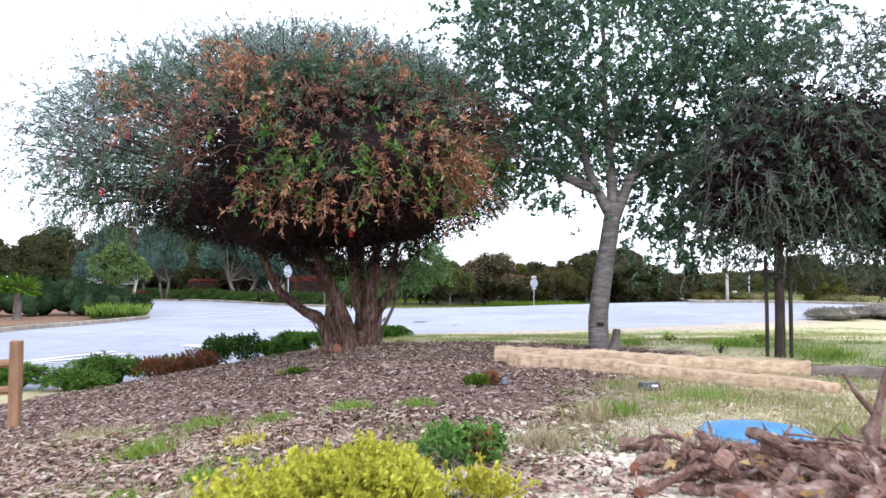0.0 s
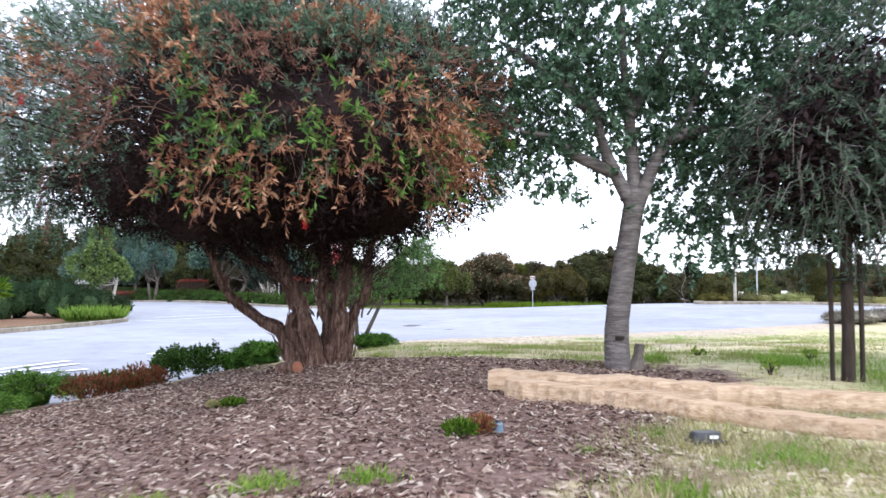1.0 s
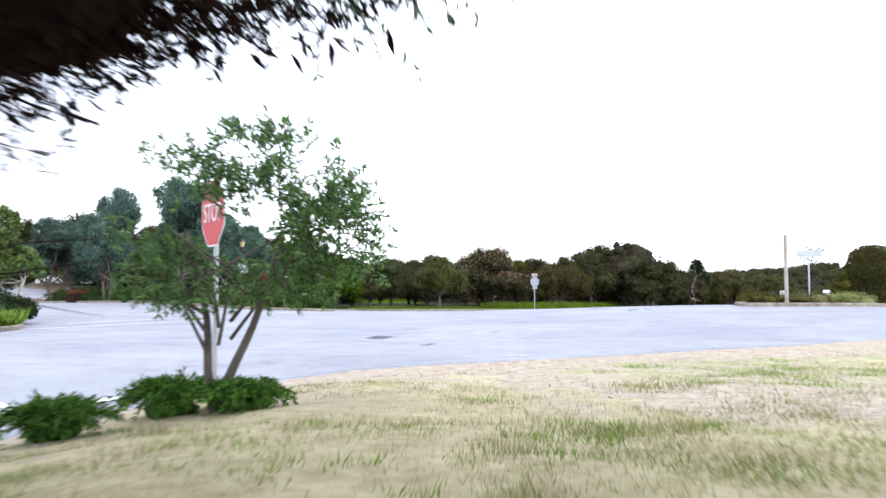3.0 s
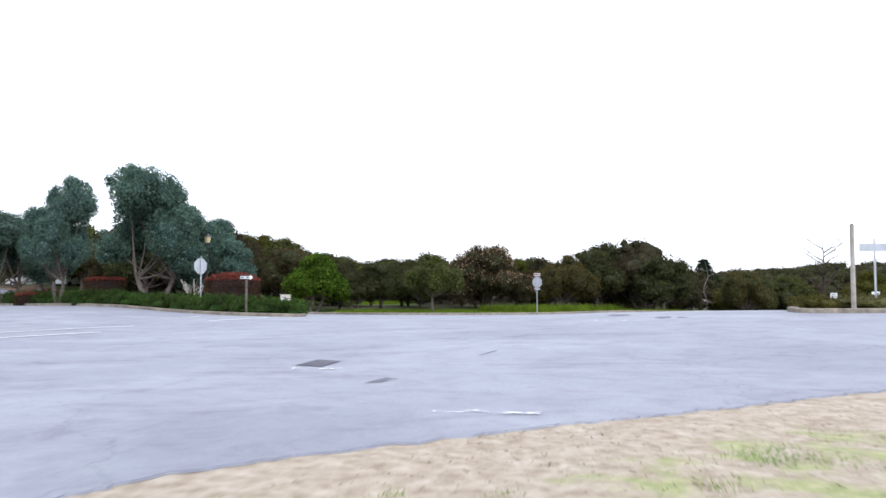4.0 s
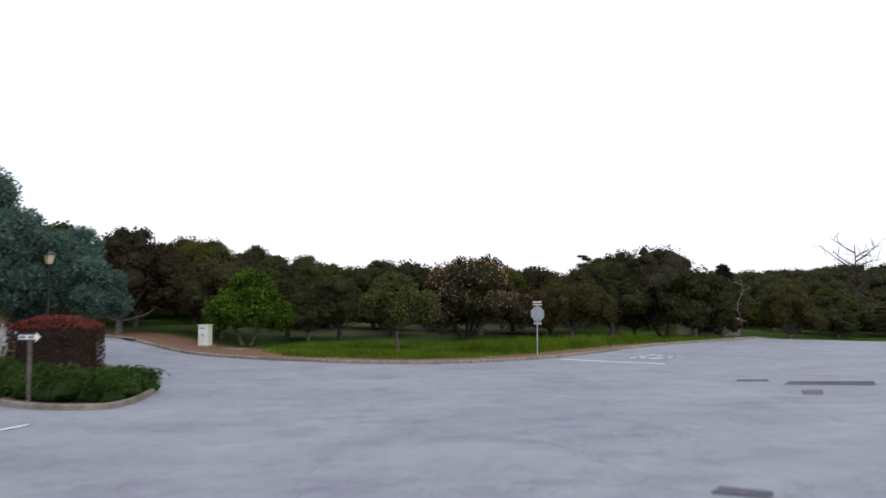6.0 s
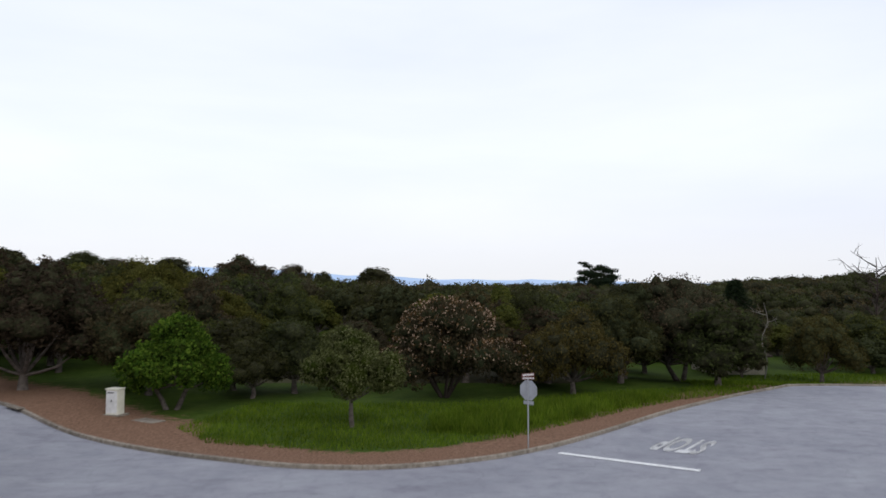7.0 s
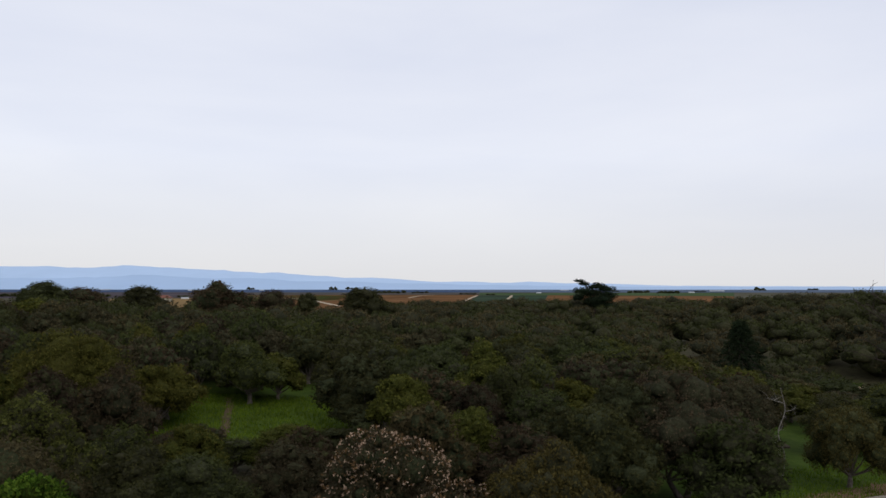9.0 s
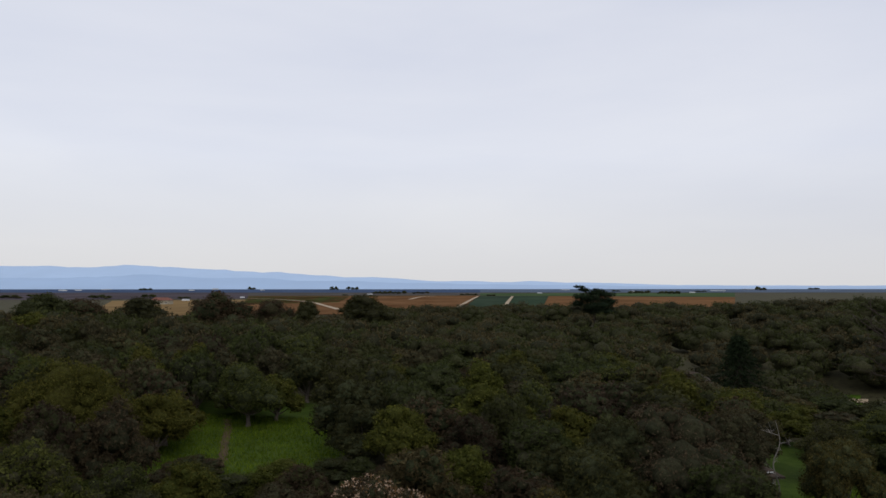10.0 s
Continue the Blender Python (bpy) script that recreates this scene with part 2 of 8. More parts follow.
M_BARK_RED = surf("shaggy_red_bark", [(0.04, 0.022, 0.016), (0.16, 0.092, 0.068), (0.36, 0.25, 0.2)], 9, 0.95, 1.0, 16, 0.1, stretch=(3.5, 3.5, 0.5))
M_BARK_GREY = surf("smooth_grey_bark", [(0.09, 0.076, 0.07), (0.19, 0.165, 0.155), (0.31, 0.28, 0.265)], 6, 0.85, 0.9, 12, 0.15, stretch=(1, 1, 4.5))
M_BARK_DARK = surf("dark_bark", [(0.03, 0.024, 0.02), (0.08, 0.06, 0.05)], 8, 0.95, 0.8, 18, 0.1, stretch=(3, 3, 0.6))
M_BARK_OAK = surf("oak_bark", [(0.08, 0.065, 0.055), (0.2, 0.17, 0.145)], 5, 0.95, 0.7, 9, 0.1)
M_BARK_PALE = surf("pale_dead_wood", [(0.3, 0.27, 0.23), (0.5, 0.46, 0.4)], 5, 0.9, 0.4, 12, 0.1)
M_BARK_SNAG = surf("grey_dead_wood", [(0.17, 0.15, 0.13), (0.34, 0.31, 0.27)], 5, 0.9, 0.4, 12, 0.1)
M_LEAF_BOTTLE = foliage("bottlebrush_leaf", [(0.058, 0.105, 0.07), (0.118, 0.2, 0.13), (0.22, 0.325, 0.21)], 0.48, 0.3, 1.2, 0.65, 0.0, 0.12)
# bottlebrush leaf made paler and bluer: sky glare painted into the colour
M_LEAF_HAZED = foliage("hazed_bottlebrush_leaf", [(0.14, 0.2, 0.17), (0.25, 0.33, 0.285), (0.38, 0.47, 0.42)], 0.58, 0.2, 1.2, 0.6, 0.0, 0.12)
M_LEAF_FRESH = foliage("fresh_bottlebrush_leaf", [(0.055, 0.125, 0.03), (0.12, 0.225, 0.05), (0.23, 0.36, 0.09)], 0.42, 0.25, 1.4, 0.6, 0.0, 0.15)
M_LEAF_DULL = foliage("faded_brown_leaf", [(0.12, 0.055, 0.042), (0.23, 0.115, 0.085), (0.36, 0.22, 0.17)], 0.35, 0.25, 1.5, 0.75, 0.0, 0.08)
# near-black leaf: the shade inside crowns and hedges, painted as colour
M_LEAF_SHADE = foliage("inner_leaf_shade", [(0.018, 0.013, 0.015), (0.05, 0.034, 0.034)], 0.0, 0.2, 2.0, 0.95, 0.0, 0.02)
M_LEAF_BROWN = foliage("dry_brown_leaf", [(0.2, 0.08, 0.047), (0.4, 0.18, 0.105), (0.58, 0.36, 0.245)], 0.4, 0.2, 2.0, 0.75, 0.0, 0.08)
M_FLOWER = foliage("red_flower", [(0.5, 0.015, 0.015), (0.6, 0.04, 0.04)], 0.15, 0.1, 2.0)
M_LEAF_HOLM = foliage("dark_glossy_leaf", [(0.046, 0.092, 0.056), (0.092, 0.168, 0.1), (0.19, 0.3, 0.19)], 0.5, 0.3, 1.0, 0.38, 0.0, 0.5)
M_LEAF_DARK = foliage("dark_hedge_leaf", [(0.016, 0.03, 0.016), (0.03, 0.052, 0.026), (0.056, 0.086, 0.04)], 0.2, 0.4, 0.8, 0.8, 0.1, 0.03)
M_LEAF_YOUNG = foliage("young_tree_leaf", [(0.052, 0.115, 0.04), (0.11, 0.215, 0.068), (0.22, 0.37, 0.12)], 0.42, 0.25, 1.2, 0.5, 0.0, 0.25)
M_LEAF_WEEP = foliage("grey_green_leaf", [(0.03, 0.052, 0.034), (0.068, 0.108, 0.066), (0.145, 0.2, 0.125)], 0.3, 0.3, 1.0, 0.5, 0.0, 0.3)
M_LEAF_JUNIPER = foliage("juniper_needles", [(0.03, 0.075, 0.015), (0.085, 0.18, 0.03), (0.2, 0.35, 0.06)], 0.3, 0.4, 3.0, 0.7, 0.1, 0.08)
M_LEAF_YELLOW = foliage("yellow_green_leaf", [(0.3, 0.29, 0.03), (0.5, 0.46, 0.05), (0.66, 0.6, 0.12)], 0.4, 0.2, 3.0, 0.7, 0.0, 0.1)
M_LEAF_BRIGHT = foliage("bright_green_leaf", [(0.034, 0.074, 0.008), (0.072, 0.137, 0.013), (0.15, 0.225, 0.026)], 0.3, 0.5, 0.8, 0.75, 0.0, 0.05)
M_LEAF_REDDISH = foliage("reddish_leaf", [(0.08, 0.09, 0.028), (0.2, 0.06, 0.036), (0.27, 0.09, 0.05), (0.16, 0.16, 0.05)], 0.3, 0.35, 2.5, 0.7, 0.0, 0.08)
M_LEAF_REDTOP = foliage("red_new_growth", [(0.15, 0.024, 0.02), (0.25, 0.046, 0.034), (0.28, 0.09, 0.055)], 0.25, 0.3, 2.0)
M_LEAF_RUST = foliage("rusty_leaf", [(0.09, 0.052, 0.025), (0.15, 0.085, 0.04), (0.22, 0.13, 0.065)], 0.15, 0.4, 0.8, 0.8, 0.0, 0.05)
M_LEAF_OAK = foliage("oak_leaf", [(0.047, 0.055, 0.021), (0.068, 0.077, 0.028), (0.1, 0.107, 0.039)], 0.24, 0.35, 0.3, 0.8, 0.4, 0.04, 0.4)
M_LEAF_OAK_BROWN = foliage("brown_oak_leaf", [(0.06, 0.048, 0.029), (0.083, 0.065, 0.039), (0.115, 0.091, 0.053)], 0.22, 0.35, 0.3, 0.8, 0.3, 0.04, 0.4)
M_LEAF_OAK_YELLOW = foliage("yellowing_oak_leaf", [(0.062, 0.07, 0.016), (0.093, 0.1, 0.021), (0.142, 0.137, 0.03)], 0.22, 0.3, 0.4, 0.8, 0.1, 0.04, 0.35)
M_LEAF_OAK_TAWNY = foliage("tawny_oak_leaf", [(0.07, 0.062, 0.02), (0.1, 0.09, 0.027), (0.15, 0.128, 0.04)], 0.22, 0.35, 0.4, 0.8, 0.05, 0.04, 0.4)
M_LEAF_MAGNOLIA = foliage("dark_magnolia_leaf", [(0.05, 0.05, 0.026), (0.078, 0.07, 0.036), (0.115, 0.095, 0.05)], 0.2, 0.35, 0.6, 0.7, 0.0, 0.1, 0.4)
M_LEAF_OAK_DUN = foliage("dun_oak_leaf", [(0.072, 0.058, 0.036), (0.1, 0.08, 0.05), (0.14, 0.112, 0.07)], 0.22, 0.35, 0.4, 0.8, 0.0, 0.04, 0.4)
M_LEAF_CONIFER = foliage("conifer_needles", [(0.014, 0.024, 0.014), (0.022, 0.034, 0.018), (0.034, 0.046, 0.024)], 0.1, 0.3, 0.5, 0.85, 0.1, 0.03, 0.3)
# darker copies of the crown leaves: inner shade put into the colour
M_CORE_OAK = foliage("inner_oak_shade", [(0.046, 0.052, 0.028), (0.066, 0.069, 0.038)], 0.0, 0.3, 0.4, 0.9, 0.2, 0.02, 0.5)
M_CORE_YELLOW = foliage("inner_yellowing_shade", [(0.055, 0.06, 0.014), (0.075, 0.078, 0.02)], 0.0, 0.3, 0.4, 0.9, 0.0, 0.02, 0.5)
M_CORE_OLIVE = foliage("inner_olive_shade", [(0.06, 0.1, 0.095), (0.085, 0.13, 0.12)], 0.0, 0.3, 0.6, 0.9, 0.0, 0.02, 0.5)
M_CORE_BRIGHT = foliage("inner_bright_shade", [(0.035, 0.055, 0.008), (0.05, 0.07, 0.012)], 0.0, 0.3, 0.8, 0.9, 0.0, 0.02, 0.5)
M_LEAF_HEDGE = foliage("dark_reddish_hedge_leaf", [(0.045, 0.04, 0.02), (0.075, 0.05, 0.03), (0.11, 0.055, 0.035)], 0.15, 0.3, 1.5, 0.8, 0.1, 0.05)
M_LEAF_STREET = foliage("street_tree_leaf", [(0.07, 0.13, 0.035), (0.13, 0.21, 0.06), (0.22, 0.31, 0.1)], 0.4, 0.3, 0.8, 0.6, 0.0, 0.15)
M_GRASS_MIX = foliage("yellow_green_grass", [(0.175, 0.19, 0.07), (0.265, 0.265, 0.105), (0.38, 0.35, 0.17)], 0.45, 0.25, 0.8, 0.8, 0.0, 0.06)
M_LEAF_GREYBROWN = foliage("grey_brown_leaf", [(0.13, 0.115, 0.1), (0.22, 0.2, 0.17), (0.32, 0.29, 0.25)], 0.15, 0.3, 1.0, 0.8, 0.0, 0.08)
M_LEAF_TAN = foliage("dead_tan_leaf", [(0.3, 0.16, 0.07), (0.5, 0.31, 0.15), (0.6, 0.42, 0.24)], 0.2, 0.2, 2.0, 0.8, 0.0, 0.1)
M_LEAF_OLIVE = foliage("olive_leaf", [(0.075, 0.14, 0.112), (0.135, 0.215, 0.172), (0.23, 0.32, 0.255)], 0.3, 0.35, 0.6, 0.7, 0.0, 0.1, 0.3)
M_LEAF_BED = foliage("bed_juniper_needles", [(0.025, 0.05, 0.014), (0.055, 0.105, 0.024), (0.12, 0.2, 0.045)], 0.3, 0.5, 0.9, 0.75, 0.0, 0.06)
M_LEAF_PALEGREEN = foliage("pale_silvery_leaf", [(0.06, 0.065, 0.018), (0.1, 0.105, 0.035), (0.19, 0.185, 0.085)], 0.2, 0.4, 0.7, 0.8, 0.1, 0.08)
M_BLOSSOM = foliage("pale_blossom", [(0.34, 0.24, 0.155), (0.52, 0.41, 0.29)], 0.2, 0.2, 2.0)
M_GRASS_GREEN = foliage("green_grass", [(0.06, 0.112, 0.007), (0.115, 0.185, 0.011), (0.18, 0.245, 0.027)], 0.3, 0.45, 0.35, 0.8, 0.0, 0.06)
M_GRASS_LAWN = foliage("lawn_grass", [(0.11, 0.2, 0.03), (0.18, 0.29, 0.045), (0.28, 0.37, 0.09)], 0.45, 0.2, 0.8, 0.8, 0.0, 0.08)
M_GRASS_DRY = foliage("dry_grass", [(0.25, 0.205, 0.12), (0.38, 0.315, 0.195), (0.52, 0.45, 0.31)], 0.5, 0.15, 0.8, 0.8, 0.0, 0.05)
M_STRAW = foliage("straw_litter", [(0.24, 0.18, 0.13), (0.36, 0.29, 0.22), (0.48, 0.42, 0.35)], 0.1, 0.2, 0.8, 0.9, 0.0, 0.08)
M_CHIP = foliage("bark_chip", [(0.032, 0.017, 0.015), (0.12, 0.066, 0.056), (0.255, 0.163, 0.142), (0.52, 0.41, 0.375)], 0.0, 0.3, 0.7, 0.9, 0.0, 0.08)
M_STONE = foliage("pale_pebble", [(0.36, 0.32, 0.25), (0.52, 0.47, 0.38), (0.66, 0.61, 0.52)], 0.0, 0.2, 2.0, 0.8, 0.0, 0.15)
M_TIMBER = surf("weathered_timber", [(0.3, 0.19, 0.11), (0.47, 0.335, 0.22), (0.6, 0.455, 0.32)], 7, 0.85, 0.7, 16, 0.12, stretch=(0.12, 4.0, 4.0), wear=0.25)
M_TIMBER_GREY = surf("grey_timber", [(0.10, 0.075, 0.065), (0.22, 0.17, 0.15)], 4, 0.85, 0.7, 14, 0.2, stretch=(0.25, 2.5, 2.5))
M_DEADWOOD = surf("dry_branch_bark", [(0.12, 0.06, 0.045), (0.34, 0.2, 0.155), (0.62, 0.47, 0.4)], 14, 0.9, 1.0, 30, 0.1, random_value=0.45)
M_CUT = surf("cut_red_wood", [(0.16, 0.05, 0.03), (0.32, 0.14, 0.08)], 12, 0.8, 0.4)
M_FENCE = surf("fence_wood", [(0.2, 0.105, 0.055), (0.36, 0.21, 0.12)], 6, 0.8, 0.5, 16, 0.2, stretch=(3, 3, 0.4))
M_BLUE = surf("blue_plastic", [(0.035, 0.16, 0.36), (0.06, 0.23, 0.46)], 5, 0.45, 0.1, 20, 0.4, wear=0.3)
M_BLACK = plain("black_plastic", (0.02, 0.02, 0.022), 0.4)
M_STEEL = plain("galvanised_steel", (0.5, 0.51, 0.53), 0.45, 0.7)
M_SIGN_BACK = plain("bare_aluminium", (0.47, 0.49, 0.52), 0.5, 0.4)
M_WHITE = plain("white_paint", (0.75, 0.75, 0.73), 0.6)
M_SIGN_RED = plain("sign_red", (0.5, 0.02, 0.02), 0.5)
M_SIGN_BROWN = plain("sign_brown", (0.13, 0.04, 0.03), 0.6)
M_ROADPAINT = surf("worn_road_paint", [(0.5, 0.5, 0.5), (0.74, 0.74, 0.72), (0.82, 0.82, 0.8)], 25, 0.8, 0.2, world_space=True, wear=0.2, wear_scale=3)
def worn_away(name, colour, scale, lo, hi, most=1.0):
    """A mark on the road, worn through in flakes to the asphalt below."""
    m, nt, p = nodes_of(name)
    n = noise_tex(nt, scale, 6, 0.75, True)
    r = ramp(nt, [(lo, (0, 0, 0)), (hi, (most,) * 3)])
    nt.links.new(n.outputs["Fac"], r.inputs["Fac"])
    p.inputs["Base Color"].default_value = (*colour, 1)
    p.inputs["Roughness"].default_value = 0.85
    clear = nt.nodes.new("ShaderNodeBsdfTransparent")
    mx = nt.nodes.new("ShaderNodeMixShader")
    nt.links.new(r.outputs["Color"], mx.inputs["Fac"])
    nt.links.new(clear.outputs["BSDF"], mx.inputs[1])
    nt.links.new(p.outputs["BSDF"], mx.inputs[2])
    nt.links.new(mx.outputs["Shader"], nt.nodes["Material Output"].inputs["Surface"])
    return m


M_SCUFF = worn_away("scuffed_paint", (0.62, 0.62, 0.61), 4.0, 0.5, 0.6)
M_STAIN = worn_away("oil_stain", (0.1, 0.095, 0.115), 3.0, 0.36, 0.55, 0.85)
M_KERB = surf("kerb_concrete", [(0.14, 0.115, 0.09), (0.25, 0.215, 0.17), (0.33, 0.29, 0.24)], 5, 0.95, 0.5, 30, 0.15, world_space=True)
M_CABINET = surf("cream_metal", [(0.62, 0.6, 0.48), (0.74, 0.72, 0.6)], 3, 0.55, 0.05, wear=0.15)
M_PATCH = surf("dark_patch", [(0.075, 0.07, 0.085), (0.14, 0.135, 0.15)], 6, 0.9, 0.5, 60, 0.2, world_space=True)
M_GLASS = plain("dark_glass", (0.03, 0.035, 0.04), 0.1)
M_TYRE = plain("tyre_rubber", (0.02, 0.02, 0.02), 0.8)
M_LAMPGLASS = plain("amber_glass", (0.6, 0.5, 0.28), 0.3)
M_WALL_BEIGE = surf("beige_stucco", [(0.3, 0.27, 0.2), (0.4, 0.36, 0.27)], 3, 0.9, 0.3)
M_ROOF_TILE = surf("dark_tile_roof", [(0.05, 0.038, 0.03), (0.085, 0.062, 0.048)], 3, 0.9, 0.3, spec=0.1)


def asphalt():
    m, nt, p = nodes_of("worn_asphalt")
    fine = noise_tex(nt, 60, 4, 0.7, True)
    a = ramp(nt, [(0.3, (0.18, 0.184, 0.2)), (0.7, (0.28, 0.284, 0.303))])
    nt.links.new(fine.outputs["Fac"], a.inputs["Fac"])
    big = noise_tex(nt, 0.22, 5, 0.6, True, (1.0, 1.3, 1.0), 0.8)
    b = ramp(nt, [(0.35, (0.84, 0.84, 0.87)), (0.62, (1.06, 1.06, 1.06))])
    nt.links.new(big.outputs["Fac"], b.inputs["Fac"])
    col = mixc(nt, "MULTIPLY", 1.0, a.outputs["Color"], b.outputs["Color"])
    # long wheel-worn streaks
    st = noise_tex(nt, 0.7, 5, 0.65, True, (0.8, 1.0, 1.0), 1.2)
    c = ramp(nt, [(0.42, (0.94, 0.92, 0.94)), (0.6, (1.03, 1.03, 1.03))])
    nt.links.new(st.outputs["Fac"], c.inputs["Fac"])
    col = mixc(nt, "MULTIPLY", 0.6, col, c.outputs["Color"])
    # mottled repairs and tyre smears that sweep across the junction
    mo = noise_tex(nt, 1.5, 7, 0.75, True, None, 0.5)
    d = ramp(nt, [(0.36, (0.86, 0.84, 0.875)), (0.5, (1.0, 1.0, 1.0)), (0.66, (1.08, 1.09, 1.08))])
    nt.links.new(mo.outputs["Fac"], d.inputs["Fac"])
    col = mixc(nt, "MULTIPLY", 1.0, col, d.outputs["Color"])
    tyre = noise_tex(nt, 1.3, 5, 0.65, True, (0.4, 1.0, 1.0), 0.3)
    tyre.inputs["Vector"].links[0].from_node.inputs["Rotation"].default_value = (0, 0, radians(-52))
    e = ramp(nt, [(0.34, (0.74, 0.71, 0.75)), (0.46, (1.0, 1.0, 1.0))])
    nt.links.new(tyre.outputs["Fac"], e.inputs["Fac"])
    col = mixc(nt, "MULTIPLY", 0.6, col, e.outputs["Color"])
    # fine cracks
    vo = nt.nodes.new("ShaderNodeTexVoronoi")
    vo.feature = "DISTANCE_TO_EDGE"
    vo.inputs["Scale"].default_value = 0.16
    ps = nt.nodes.new("ShaderNodeNewGeometry")
    wob = noise_tex(nt, 1.3, 4, 0.6, True)
    shift = mixc(nt, "ADD", 1.6, ps.outputs["Position"], wob.outputs["Color"])
    nt.links.new(shift, vo.inputs["Vector"])
    ck = ramp(nt, [(0.0, (0.55, 0.55, 0.57)), (0.004, (1, 1, 1))])
    nt.links.new(vo.outputs["Distance"], ck.inputs["Fac"])
    col = mixc(nt, "MULTIPLY", 0.5, col, ck.outputs["Color"])
    nt.links.new(col, p.inputs["Base Color"])
    p.inputs["Roughness"].default_value, p.inputs["Specular IOR Level"].default_value = 0.75, 0.35
    bp = nt.nodes.new("ShaderNodeBump")
    bp.inputs["Strength"].default_value, bp.inputs["Distance"].default_value = 0.4, 0.01
    nt.links.new(fine.outputs["Fac"], bp.inputs["Height"])
    nt.links.new(bp.outputs["Normal"], p.inputs["Normal"])
    return m


def soil():
    """Ground whose covers are laid by the mesh's own masks, with ragged borders."""
    m, nt, p = nodes_of("ground_cover")

    def two(scale, a, b, c=None, stretch=None):
        n = noise_tex(nt, scale, 6, 0.7, True, stretch)
        r = ramp(nt, [(0.3, a), (0.5, b), (0.7, c or b)])
        nt.links.new(n.outputs["Fac"], r.inputs["Fac"])
        return r.outputs["Color"]
    edge = noise_tex(nt, 2.2, 5, 0.65, True)

    def mask(name):
        at = nt.nodes.new("ShaderNodeAttribute")
        at.attribute_name = name
        s = nt.nodes.new("ShaderNodeMath")
        s.operation = "MULTIPLY_ADD"
        nt.links.new(edge.outputs["Fac"], s.inputs[0])
        s.inputs[1].default_value = 0.9
        nt.links.new(at.outputs["Fac"], s.inputs[2])
        r = ramp(nt, [(0.85, (0, 0, 0)), (1.05, (1, 1, 1))])
        nt.links.new(s.outputs[0], r.inputs["Fac"])
        return r.outputs["Color"]
    col = two(0.5, (0.022, 0.02, 0.011), (0.05, 0.045, 0.022), (0.06, 0.06, 0.025))       # woodland floor
    for name, cover in (("lawn", two(1.2, (0.024, 0.044, 0.004), (0.038, 0.065, 0.006), (0.056, 0.08, 0.011))),
                        ("dry", two(6.0, (0.22, 0.19, 0.1), (0.38, 0.33, 0.19), (0.48, 0.42, 0.28))),
                        ("sand", two(6.5, (0.21, 0.162, 0.112), (0.325, 0.268, 0.2), (0.42, 0.362, 0.288))),
                        ("straw", two(9.0, (0.22, 0.185, 0.1), (0.34, 0.285, 0.165), (0.43, 0.375, 0.25))),
                        ("thin", two(7.0, (0.165, 0.195, 0.08), (0.265, 0.27, 0.125), (0.4, 0.365, 0.22))),
                        ("verge", two(9.0, (0.075, 0.043, 0.026), (0.155, 0.088, 0.054), (0.235, 0.15, 0.1))),
                        ("mulch", two(22.0, (0.05, 0.03, 0.025), (0.13, 0.082, 0.068), (0.23, 0.162, 0.138))),
                        ("grit", two(16.0, (0.2, 0.16, 0.11), (0.36, 0.3, 0.22), (0.46, 0.4, 0.31)))):
        col = mixc(nt, "MIX", mask(name), col, cover)
    nt.links.new(col, p.inputs["Base Color"])
    p.inputs["Roughness"].default_value, p.inputs["Specular IOR Level"].default_value = 0.95, 0.1
    f = noise_tex(nt, 18, 6, 0.75, True)
    bp = nt.nodes.new("ShaderNodeBump")
    bp.inputs["Strength"].default_value, bp.inputs["Distance"].default_value = 0.4, 0.015
    nt.links.new(f.outputs["Fac"], bp.inputs["Height"])
    nt.links.new(bp.outputs["Normal"], p.inputs["Normal"])
    return m


M_ASPHALT, M_SOIL = asphalt(), soil()

# ---- ground and road ----
from mathutils.geometry import delaunay_2d_cdt

PROFILE = ([-60, 5, 9.5, 12, 15, 18, 22, 30, 45, 58, 66, 80, 130, 220, 420, 5000],
           [0.98, 1.0, 1.04, 0.95, 0.76, 0.58, 0.48, 0.42, 0.34, 0.05, -0.15, -0.35, -0.4, -0.8, 0.5, 0.0])


